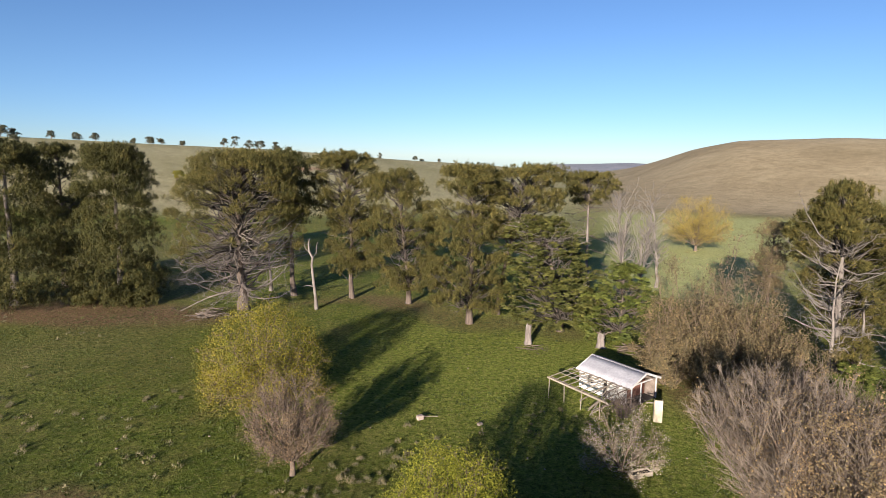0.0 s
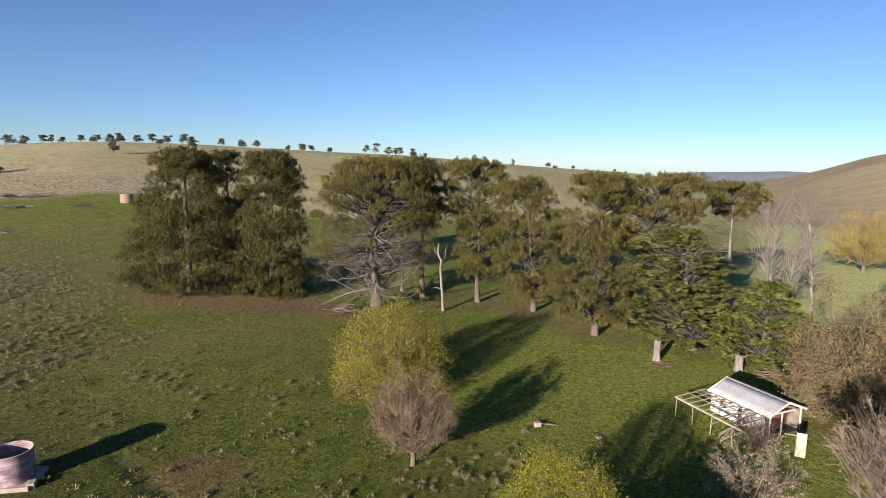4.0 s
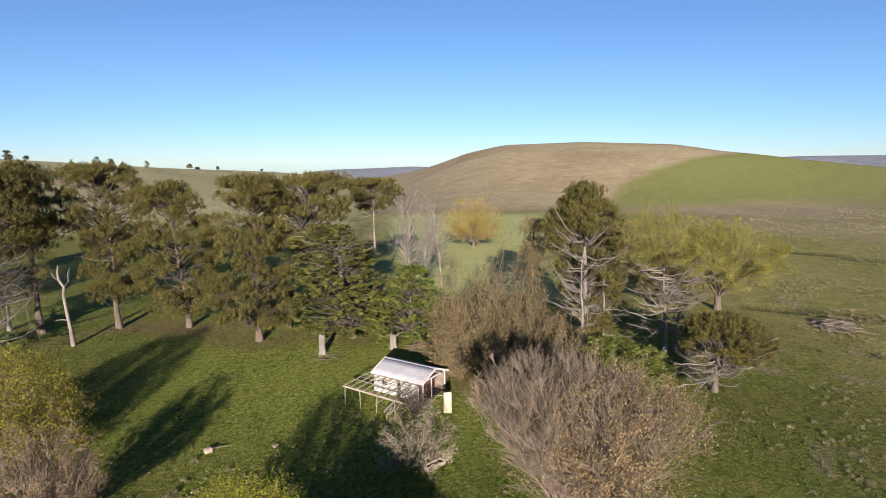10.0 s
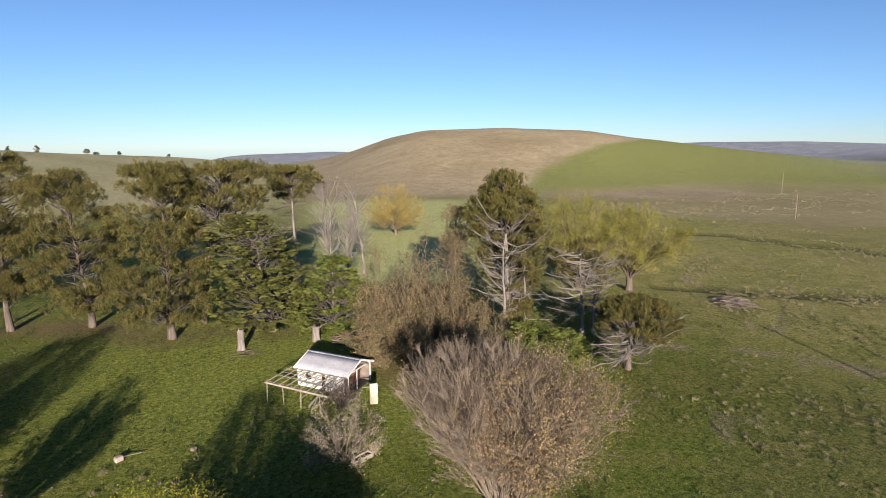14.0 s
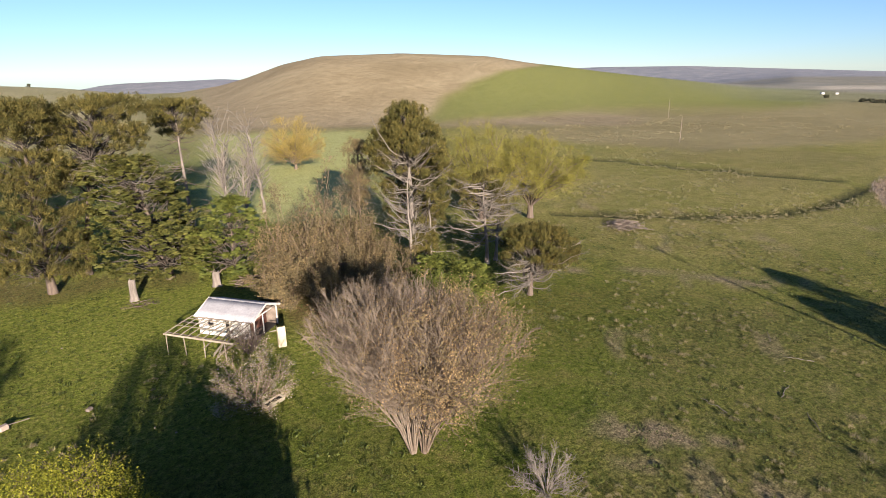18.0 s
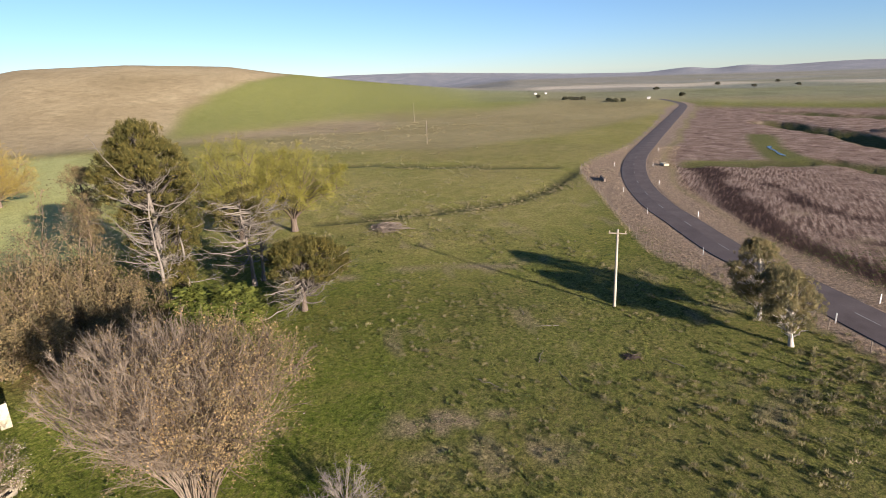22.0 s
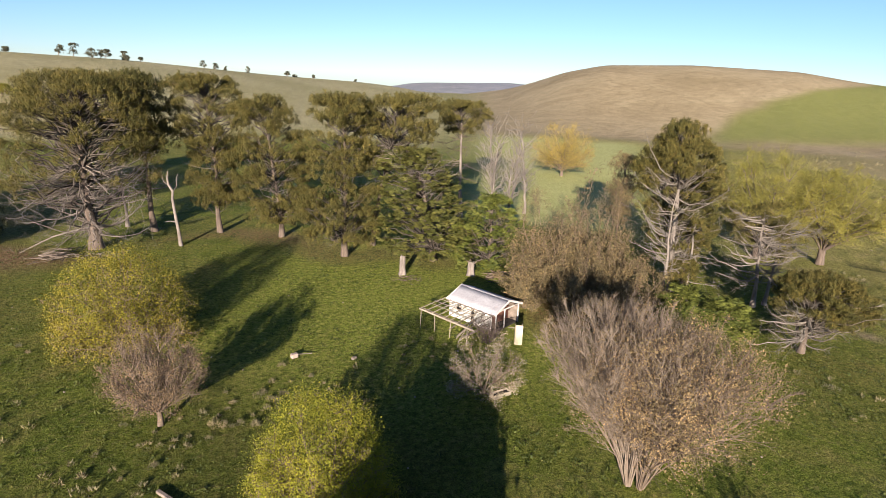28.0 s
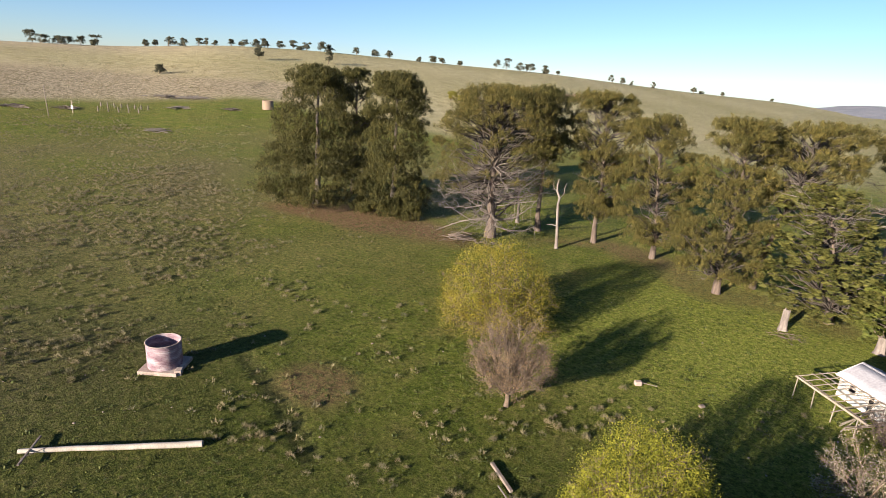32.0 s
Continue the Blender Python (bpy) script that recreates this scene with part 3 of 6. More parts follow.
def ground_material():
    m, nt, b, _ = node_mat("paddock")

    def mask(name):
        n = nt.nodes.new("ShaderNodeAttribute")
        n.attribute_name = name
        return n.outputs["Fac"]

    near_cover = nt.nodes.new("ShaderNodeMath")
    near_cover.operation, near_cover.use_clamp = "SUBTRACT", True
    near_cover.inputs[0].default_value = 0.9
    nt.links.new(mask("dry"), near_cover.inputs[1])
    calm_early = near_cover.outputs[0]
    large, mid, fine, tiny = noise_out(nt, 0.045, 4, 0.6, 0.6), noise_out(nt, 0.28, 6, 0.68, 0.5), noise_out(nt, 1.9, 6, 0.72), noise_out(nt, 8.0, 5, 0.75)
    col = ramp_node(nt, mid, [(0.3, (0.088, 0.122, 0.016)), (0.48, (0.148, 0.176, 0.027)), (0.64, (0.195, 0.195, 0.046)), (0.75, (0.23, 0.2, 0.075))]).outputs[0]
    olive = ramp_node(nt, large, [(0.42, (0, 0, 0)), (0.6, (1, 1, 1))]).outputs[0]
    col = mixed(nt, mixed(nt, 0.35, (0, 0, 0), olive), col, (0.18, 0.155, 0.05))
    bare = ramp_node(nt, fine, [(0.54, (0, 0, 0)), (0.64, (1, 1, 1))]).outputs[0]
    col = mixed(nt, mixed(nt, 0.6, (0, 0, 0), bare), col, (0.23, 0.2, 0.08))
    lush = ramp_node(nt, fine, [(0.38, (1, 1, 1)), (0.47, (0, 0, 0))]).outputs[0]
    col = mixed(nt, mixed(nt, 0.7, (0, 0, 0), lush), col, (0.045, 0.075, 0.01))

    def lay(name, ramp_src, stops, base):
        over = ramp_node(nt, ramp_src, stops).outputs[0]
        return mixed(nt, mask(name), base, over)

    col = lay("rank", fine, [(0.3, (0.028, 0.04, 0.007)), (0.46, (0.048, 0.064, 0.011)), (0.58, (0.076, 0.085, 0.02)), (0.7, (0.13, 0.106, 0.045))], col)
    col = lay("sward", fine, [(0.34, (0.11, 0.14, 0.018)), (0.48, (0.205, 0.24, 0.038)), (0.64, (0.31, 0.3, 0.078))], col)
    col = lay("light", mid, [(0.3, (0.21, 0.2, 0.06)), (0.55, (0.3, 0.265, 0.095)), (0.72, (0.38, 0.31, 0.14))], col)
    col = lay("worn", fine, [(0.3, (0.1, 0.096, 0.034)), (0.5, (0.185, 0.155, 0.072)), (0.68, (0.27, 0.215, 0.13))], col)
    col = lay("pale", mid, [(0.3, (0.32, 0.335, 0.12)), (0.7, (0.44, 0.435, 0.19))], col)
    col = lay("litter", fine, [(0.3, (0.135, 0.082, 0.045)), (0.46, (0.23, 0.138, 0.085)), (0.58, (0.17, 0.14, 0.06)), (0.7, (0.15, 0.155, 0.045))], col)
    broad = noise_out(nt, 0.018, 10, 0.72, 0.5)
    col = lay("dry", broad, [(0.3, (0.24, 0.19, 0.11)), (0.5, (0.3, 0.24, 0.145)), (0.7, (0.37, 0.305, 0.19))], col)
    clods = noise_out(nt, 0.22, 8, 0.75, 0.4)
    flecks = ramp_node(nt, clods, [(0.36, (0.78, 0.79, 0.76)), (0.5, (1, 1, 1)), (0.64, (1.14, 1.14, 1.12))]).outputs[0]
    col = mixed(nt, mask("dry"), col, mixed(nt, 1.0, col, flecks, "MULTIPLY"))
    col = lay("upland", clods, [(0.3, (0.25, 0.222, 0.11)), (0.48, (0.39, 0.345, 0.19)), (0.7, (0.54, 0.465, 0.29))], col)
    col = lay("tawny", clods, [(0.3, (0.29, 0.235, 0.15)), (0.5, (0.43, 0.35, 0.235)), (0.7, (0.53, 0.44, 0.31))], col)
    dots = noise_out(nt, 0.8, 4, 0.65, 0.2)
    col = lay("scrub", dots, [(0.36, (0.18, 0.155, 0.09)), (0.48, (0.3, 0.25, 0.16)), (0.56, (0.42, 0.35, 0.24)), (0.7, (0.5, 0.42, 0.3))], col)
    col = mixed(nt, mask("scar"), col, (0.45, 0.27, 0.17))
    col = lay("sown", mid, [(0.3, (0.19, 0.205, 0.058)), (0.7, (0.262, 0.262, 0.092))], col)
    col = lay("field", clods, [(0.34, (0.1, 0.06, 0.048)), (0.46, (0.2, 0.138, 0.112)), (0.56, (0.28, 0.205, 0.175)), (0.7, (0.38, 0.3, 0.255))], col)
    rows = nt.nodes.new("ShaderNodeTexNoise")
    turned_co = nt.nodes.new("ShaderNodeMapping")
    turned_co.inputs["Rotation"].default_value = (0, 0, radians(-20))
    turned_co.inputs["Scale"].default_value = (0.22, 1.9, 1)
    nt.links.new(nt.nodes.new("ShaderNodeTexCoord").outputs["Object"], turned_co.inputs[0])
    nt.links.new(turned_co.outputs[0], rows.inputs["Vector"])
    rows.inputs["Scale"].default_value, rows.inputs["Detail"].default_value = 1.0, 9
    col = lay("mud", rows.outputs["Fac"], [(0.36, (0.06, 0.036, 0.028)), (0.46, (0.15, 0.098, 0.078)), (0.54, (0.3, 0.22, 0.185)), (0.66, (0.4, 0.315, 0.27))], col)
    col = lay("furrow", rows.outputs["Fac"], [(0.36, (0.032, 0.018, 0.014)), (0.54, (0.062, 0.036, 0.029)), (0.68, (0.14, 0.092, 0.072))], col)
    col = lay("wet", fine, [(0.3, (0.09, 0.1, 0.03)), (0.7, (0.17, 0.165, 0.06))], col)
    col = lay("scald", tiny, [(0.3, (0.2, 0.155, 0.1)), (0.7, (0.36, 0.29, 0.2))], col)
    col = lay("damp", fine, [(0.3, (0.06, 0.07, 0.02)), (0.7, (0.13, 0.12, 0.05))], col)
    col = lay("verge", fine, [(0.3, (0.2, 0.148, 0.11)), (0.7, (0.36, 0.28, 0.225))], col)
    # haze painted into the far ground's base colour as blue-grey
    col = lay("far_haze", broad, [(0.32, (0.17, 0.185, 0.22)), (0.5, (0.27, 0.275, 0.305)), (0.68, (0.36, 0.345, 0.35))], col)
    col = lay("lea", broad, [(0.35, (0.16, 0.17, 0.085)), (0.65, (0.25, 0.245, 0.14))], col)
    col = lay("strip", broad, [(0.3, (0.4, 0.36, 0.29)), (0.7, (0.52, 0.46, 0.37))], col)
    clump_tone = ramp_node(nt, noise_out(nt, 2.6, 5, 0.72, 0.3), [(0.36, (0.58, 0.6, 0.57)), (0.5, (1.02, 1.02, 1.0)), (0.64, (1.42, 1.4, 1.3))]).outputs[0]
    col = mixed(nt, calm_early, col, mixed(nt, 1.0, col, clump_tone, "MULTIPLY"))
    grain = ramp_node(nt, tiny, [(0.36, (0.36, 0.38, 0.35)), (0.64, (1.6, 1.55, 1.48))]).outputs[0]
    col = mixed(nt, 0.8, col, grain, "MULTIPLY")
    nt.links.new(col, b.inputs["Base Color"])
    b.inputs["Roughness"].default_value = 0.95
    b.inputs["Specular IOR Level"].default_value = 0.1
    both = nt.nodes.new("ShaderNodeMath")
    both.operation = "ADD"
    nt.links.new(fine, both.inputs[0])
    nt.links.new(tiny, both.inputs[1])
    calm = nt.nodes.new("ShaderNodeMath")
    calm.operation, calm.use_clamp = "SUBTRACT", True
    calm.inputs[0].default_value = 1.0
    far_cover = nt.nodes.new("ShaderNodeMath")
    far_cover.operation = "MAXIMUM"
    nt.links.new(mask("dry"), far_cover.inputs[0])
    nt.links.new(mask("pale"), far_cover.inputs[1])
    nt.links.new(far_cover.outputs[0], calm.inputs[1])
    damped = nt.nodes.new("ShaderNodeMath")
    damped.operation = "MULTIPLY"
    nt.links.new(both.outputs[0], damped.inputs[0])
    nt.links.new(calm.outputs[0], damped.inputs[1])
    bumped(nt, b, damped.outputs[0], 0.9, 0.36)
    return m


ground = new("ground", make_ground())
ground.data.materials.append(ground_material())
tagged(ground, "grazed green paddock with dry hills and a brown marshy field", "ground", kind="structure")

ASPHALT = surface("worn_asphalt", [(0.3, (0.078, 0.062, 0.06)), (0.7, (0.115, 0.094, 0.09))], 0.3, 0.85, 0.3, 25)


def ribbon(name, line, width, lift, mat, crown=0.0):
    p = np.array(line)
    d = unit(np.gradient(p, axis=0))
    n = np.stack([-d[:, 1], d[:, 0]], -1)
    offs = np.array([-1.0, -0.97, -0.5, 0, 0.5, 0.97, 1.0]) * width / 2
    drop = np.array([-0.12, 0, 0.5, 1, 0.5, 0, -0.12])
    x = p[:, 0:1] + n[:, 0:1] * offs
    y = p[:, 1:2] + n[:, 1:2] * offs
    z = height(p[:, 0], p[:, 1])[:, None] + lift + np.where(drop < 0, drop, drop * crown)
    k = len(offs)
    i = np.arange(len(p) - 1)[:, None] * k + np.arange(k - 1)[None]
    q = np.stack([i, i + k, i + k + 1, i + 1], -1).reshape(-1, 4)
    return mesh_part(name, np.stack([x, y, z], -1).reshape(-1, 3), q[:, ::-1], mat)


def faceted(ob):
    ob.data.polygons.foreach_set("use_smooth", np.zeros(len(ob.data.polygons), bool))
    return ob


road = tagged(faceted(ribbon("road", ROAD_LINE, 5.7, 0.07, ASPHALT, 0.08)), "winding two-lane country road of dark worn asphalt", "road", kind="structure")

# ---- trees ----
def empty_at(name, x, y, label, category, group="", sink=0.0):
    e = new(name)
    e.location = (x, y, ground_z(x, y) - sink)
    return tagged(e, label, category, group)


def trunk_path(rng, h, r, lean=(0, 0), n=8, wig=0.012):
    t = np.linspace(0, 1, n)
    p = np.stack([lean[0] * t ** 1.3, lean[1] * t ** 1.3, h * t], -1)
    p[1:, :2] += np.cumsum(rng.normal(size=(n - 1, 2)) * h * wig, 0) * 0.6
    rad = r * (1 - 0.82 * t) + r * 0.4 * np.exp(-t * 30)
    return p, rad


def conifer(name, x, y, h, profile, leaf, label, seed, clumps=90, per=150, size=(0.5, 0.17), clump=1.25, trunk=0.42,
            lean=(0, 0), shift=(0, 0), dead=0, dead_zone=(0.15, 0.5), dead_len=4.0, bark=None, dead_mat=None, open_ness=0.35, flat=0.72, dead_up=(-0.25, 0.35), group="row of old pines", category="pine tree",
            spray=0.5, bare=None, cap=0.14, top=0.0, tufts=15, boughs=True, twiggy=8, frond=False, stout=1.0):
    """Trunk, limbs that carry flat pads of needle tufts, and dead limbs. profile: (height, crown radius);
    bare: (heading, half width in degrees, low, high) of a side that has lost its needles; top: how much the crown thickens upward."""
    rng = np.random.default_rng(seed)
    root = empty_at(name, x, y, label, category, group, 0.05)
    tp, tr = trunk_path(rng, h * 0.9, trunk, lean)
    z0, z1 = profile[0][0], profile[-1][0]
    zs = np.array([p[0] for p in profile])
    rs = np.array([max(p[1], 0.05) for p in profile])
    grid = np.linspace(z0, z1, 60)
    area = (np.interp(grid, zs, rs) ** 1.1 + 0.25 * rs.max()) * (1 - top + top * np.linspace(0, 1, 60) ** 1.3)
    cdf = np.cumsum(area) / area.sum()
    cz = np.interp(rng.uniform(size=clumps), cdf, grid)
    high_up = rng.uniform(size=clumps) < cap
    cz[high_up] = rng.uniform(z1 - 0.12 * (z1 - z0) - 0.4, z1 - 0.3, high_up.sum())
    cz = np.minimum(cz, z1 - 0.55 * clump)
    cr = np.interp(cz, zs, rs)
    ang = rng.uniform(0, 2 * np.pi, clumps)
    rad = cr * (open_ness + (1 - open_ness) * rng.uniform(size=clumps) ** 0.4)
    rad[high_up] = cr[high_up] * np.sqrt(rng.uniform(size=high_up.sum()))
    rad = np.maximum(rad - clump * 0.45, 0)
    if bare:
        off = np.degrees(np.arctan2(np.sin(ang - radians(90 - bare[0])), np.cos(ang - radians(90 - bare[0]))))
        gone = (np.abs(off) < bare[1]) & (cz > bare[2]) & (cz < bare[3] + rng.normal(size=clumps) * 1.2) & (rng.uniform(size=clumps) < 0.9)
        cz, cr, ang, rad = cz[~gone], cr[~gone], ang[~gone], rad[~gone]
        clumps = len(cz)
    f = (cz - z0) / max(z1 - z0, 0.1)
    ax = np.stack([np.interp(cz, tp[:, 2], tp[:, 0]), np.interp(cz, tp[:, 2], tp[:, 1])], -1)
    c = np.stack([ax[:, 0] + shift[0] * (1 - f * 0.5) + rad * np.cos(ang), ax[:, 1] + shift[1] * (1 - f * 0.5) + rad * np.sin(ang), cz], -1)
    paths = []
    for k in range(clumps):
        zb = np.clip(c[k, 2] - 0.45 * rad[k] - 0.6, h * 0.1, h * 0.88)
        a = np.array([np.interp(zb, tp[:, 2], tp[:, 0]), np.interp(zb, tp[:, 2], tp[:, 1]), zb])
        r0 = (0.03 + 0.017 * np.linalg.norm(c[k] - a)) * (0.7 + 0.6 * trunk)
        paths.append(limb(rng, a, c[k], r0, 0.02, 6, 0.06, 0.055))
    mesh_part("trunk", *tubes([(tp, tr)], 9), bark or BARK, root, smooth=True)
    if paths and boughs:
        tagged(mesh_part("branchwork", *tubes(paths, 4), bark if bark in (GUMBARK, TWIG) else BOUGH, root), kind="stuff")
    for _ in range(dead):
        zb = h * rng.uniform(*dead_zone)
        a = np.array([np.interp(zb, tp[:, 2], tp[:, 0]), np.interp(zb, tp[:, 2], tp[:, 1]), zb])
        an, ln = rng.uniform(0, 2 * np.pi), dead_len * rng.uniform(0.4, 1.15)
        if bare and rng.uniform() < 0.75:
            an = radians(90 - bare[0]) + radians(bare[1]) * rng.uniform(-1.1, 1.1)
        rise_to = ln * rng.uniform(*dead_up)
        room = max(z1 - 1.0 - zb, 0.4)
        rise_to = min(rise_to, room)
        t = np.linspace(0, 1, 7)
        p = a + np.stack([np.cos(an) * ln * t ** 0.9, np.sin(an) * ln * t ** 0.9, rise_to * t ** 1.7 - 0.05 * ln * np.sin(np.pi * t)], -1)
        p[1:] += np.cumsum(rng.normal(size=(6, 3)) * ln * 0.028, 0)
        main = (p, stout * (0.022 + 0.0115 * ln) * (1 - 0.85 * t) + 0.007)
        dp = [main]
        b = p[-1]
        for _ in range(twiggy):
            i = rng.integers(2, 7)
            s = p[i]
            tip = s + unit((b - a) * 0.6 + rng.normal(size=3) * ln * 0.5 + np.array([0, 0, 0.1 * ln])) * ln * rng.uniform(0.12, 0.42)
            side = limb(rng, s, tip, 0.011 + 0.0025 * ln, 0.006, 4, 0.05, 0.1)
            dp.append(side)
            for _ in range(2):
                q = side[0][rng.integers(1, 4)]
                dp.append(limb(rng, q, q + unit(tip - s + rng.normal(size=3) * ln * 0.3) * ln * rng.uniform(0.05, 0.16), 0.011, 0.005, 3, 0, 0.08))
        mesh_part("dead_limb", *tubes(dp, 3), dead_mat or GREYWOOD, root, "bleached bare dead limb")
    # every pad carries rounded tufts on its upper side; needles lie over each tuft like a thatch
    grown = rng.uniform(0.6, 1.35, clumps)
    per = max(6, int(per * 2.3 / tufts))
    n = clumps * tufts * per
    own = np.repeat(np.arange(clumps), tufts * per)
    flat_out = unit(np.stack([c[:, 0] - ax[:, 0], c[:, 1] - ax[:, 1], np.zeros(clumps)], -1))
    out = flat_out[own]
    way = unit(rng.normal(size=(n, 3)) + np.array([0, 0, 0.35]))
    if frond:
        # flat fans that reach outward and droop at their tips
        turn_by = rng.normal(size=clumps) * 0.7
        cs, sn = np.cos(turn_by), np.sin(turn_by)
        ray = np.stack([flat_out[:, 0] * cs - flat_out[:, 1] * sn, flat_out[:, 0] * sn + flat_out[:, 1] * cs, np.zeros(clumps)], -1)
        cross_ray = np.stack([-ray[:, 1], ray[:, 0], np.zeros(clumps)], -1)
        ln = (clump * grown * 1.6)[:, None]
        u = rng.uniform(-0.7, 1.0, (clumps, tufts))
        w = rng.uniform(-1, 1, (clumps, tufts)) * 0.5 * (1.05 - np.clip(u, 0, 1))
        tuft = c[:, None] + ray[:, None] * (u * ln)[..., None] + cross_ray[:, None] * (w * ln)[..., None]
        tuft[..., 2] += rng.normal(size=(clumps, tufts)) * 0.14 * clump + 0.16 * ln * u - 0.22 * ln * np.clip(u, 0, 1) ** 2 - 0.12 * ln * np.abs(w)
        at = np.repeat(tuft.reshape(-1, 3), per, 0) + way * np.array([1, 1, 0.4]) * (rng.uniform(0.0, 0.34, n) * clump * 0.8)[:, None]
        lie = ray[own] + cross_ray[own] * np.sign(np.repeat(w.reshape(-1), per))[:, None] * rng.uniform(0.2, 1.3, (n, 1))
        facing = unit(np.array([0, 0, 0.5]) + out * 0.9 + way * 0.6 + rng.normal(size=(n, 3)) * 0.3)
        along = lie + rng.normal(size=(n, 3)) * 0.3 + np.array([0, 0, 0.1])
        mesh_part("crown", *needle_tris(rng, at, along, size[0] * 0.55, size[1] * 0.46, facing), leaf, root)
        return root
    d = unit(rng.normal(size=(clumps, tufts, 3)))
    d[..., 2] = np.abs(d[..., 2]) - 0.3
    reach = rng.uniform(0.3, 1.0, (clumps, tufts, 1)) ** 0.6
    tuft = c[:, None] + d * reach * np.array([1.25, 1.25, flat * 1.4]) * (clump * grown)[:, None, None]
    centre = np.repeat(tuft.reshape(-1, 3), per, 0)
    at = centre + way * np.array([0.85, 0.85, 1.3]) * (rng.uniform(0.1, 0.36, n) * clump * 0.8)[:, None]
    outer = unit(d).reshape(-1, 3).repeat(per, 0)
    facing = unit(way * 0.9 + outer * 0.5 + out * 0.35 + np.array([0, 0, 0.15]) + rng.normal(size=(n, 3)) * 0.28)
    along = np.cross(facing, rng.normal(size=(n, 3))) * 0.8 + facing * 0.5 + out * spray * 0.3 + np.array([0, 0, 0.8])
    mesh_part("crown", *needle_tris(rng, at, along, size[0] * 0.64, size[1] * 0.46, facing), leaf, root)
    return root


def nearest(nodes, pts):
    """For each point the index of the node that is near and not above it."""
    best, cost = np.zeros(len(pts), int), np.full(len(pts), 1e9)
    for k in range(0, len(nodes), 400):
        part_nodes = nodes[k:k + 400]
        d = np.linalg.norm(pts[:, None] - part_nodes[None], axis=-1) + 2.0 * np.maximum(0, part_nodes[None, :, 2] - pts[:, None, 2] + 0.1)
        i = d.argmin(1)
        v = d[np.arange(len(pts)), i]
        hit = v < cost
        best[hit], cost[hit] = i[hit] + k, v[hit]
    return best


def brush(name, x, y, h, spread, label, seed, twig, leaf=None, stems=7, twigs=1600, leaves=0, lsize=(0.22, 0.12), thick=0.09, category="shrub", group="",
          low=0.12, mid=0.55, droop=0.0, clear=0.0, leaf_at=0.0, upright=0.5, lumps=7, shade=0.13, twig_len=0.22, foot_w=0.45):
    """A many-stemmed, twiggy round shrub or tree. spread: crown radius; low: where the crown starts, as a share of h."""
    rng = np.random.default_rng(seed)
    root = empty_at(name, x, y, label, category, group, 0.05)
    zc, rz = h * (1 + low) / 2, h * (1 - low) / 2
    lump = unit(rng.normal(size=(lumps, 3)))

    def in_crown(n, lo, hi):
        d = unit(rng.normal(size=(n, 3)))
        bulge = 0.62 + 0.5 * np.clip((d @ lump.T).max(1) * 2.6 - 1.5, 0, 1) + np.abs(rng.normal(size=n)) * 0.09
        r = (lo + (hi - lo) * rng.uniform(size=n) ** 0.75) * bulge
        p = d * r[:, None] * np.array([spread, spread, rz])
        p[:, 2] += zc + (mid - 0.55) * h * 0.5
        p[:, :2] *= np.clip(foot_w + (1.2 - foot_w) * p[:, 2:3] / (h * mid), foot_w, 1.0)
        p[:, 2] = np.maximum(p[:, 2], 0.12)
        return p

    groups = [[] for _ in range(stems)]
    nodes, owner, width = [], [], []
    for k in range(stems):
        an = 2 * np.pi * (k + rng.uniform(-0.3, 0.3)) / stems
        foot = np.array([math.cos(an), math.sin(an), 0]) * (0.22 if stems > 2 else 0.06)
        if clear:
            foot = foot * 0.5
        top = np.array([math.cos(an) * spread * rng.uniform(0.15, 0.75), math.sin(an) * spread * rng.uniform(0.15, 0.75), h * rng.uniform(0.55, 0.85)])
        p, q = limb(rng, foot, top, thick, thick * 0.25, 8, 0.06, 0.035)
        if clear:
            p[:, :2] *= np.clip((p[:, 2:3] - clear * 0.5) / (h * 0.4), 0.15, 1)
        groups[k].append((p, q))
        for m in range(1, 8):
            nodes.append(p[m]), owner.append(k), width.append(q[m])
    n1 = stems * 10
    t1 = in_crown(n1, 0.35, 0.92)
    link = nearest(np.array(nodes), t1)
    for i in range(n1):
        a, w = nodes[link[i]], width[link[i]]
        p, q = limb(rng, a, t1[i], max(w * 0.6, 0.016), 0.011, 5, 0.05 - droop * 0.1, 0.05)
        groups[owner[link[i]]].append((p, q))
        for m in range(1, 5):
            nodes.append(p[m]), owner.append(owner[link[i]]), width.append(q[m])
    t2 = in_crown(twigs, 0.3, 1.0)
    base = np.array(nodes)
    link = nearest(base, t2)
    small, pool = [], []
    for i in range(twigs):
        a = base[link[i]]
        b = t2[i]
        ln = np.linalg.norm(b - a)
        b = a + (b - a) * min(1.0, twig_len * h / max(ln, 0.01))
        b = b + np.array([0, 0, (upright - droop) * 0.25 * min(ln, 1.0)])
        p, q = limb(rng, a, b, 0.014, 0.006, 4, 0.06 - droop * 0.2, 0.07)
        small.append((p, q))
        pool.append(p[1:])
        s0 = p[2]
        for _ in range(2):
            e = s0 + unit((b - a) + rng.normal(size=3) * ln * 0.6 + np.array([0, 0, 0.25 * upright])) * min(0.5, ln * 0.6) * rng.uniform(0.5, 1.1)
            small.append(limb(rng, s0, e, 0.009, 0.005, 3, 0, 0.06))
            pool.append(small[-1][0][1:])
    for g in groups:
        mesh_part("stem", *tubes(g, 5), twig, root)
    tagged(mesh_part("twig_mass", *tubes(small, 3), twig, root), kind="stuff")
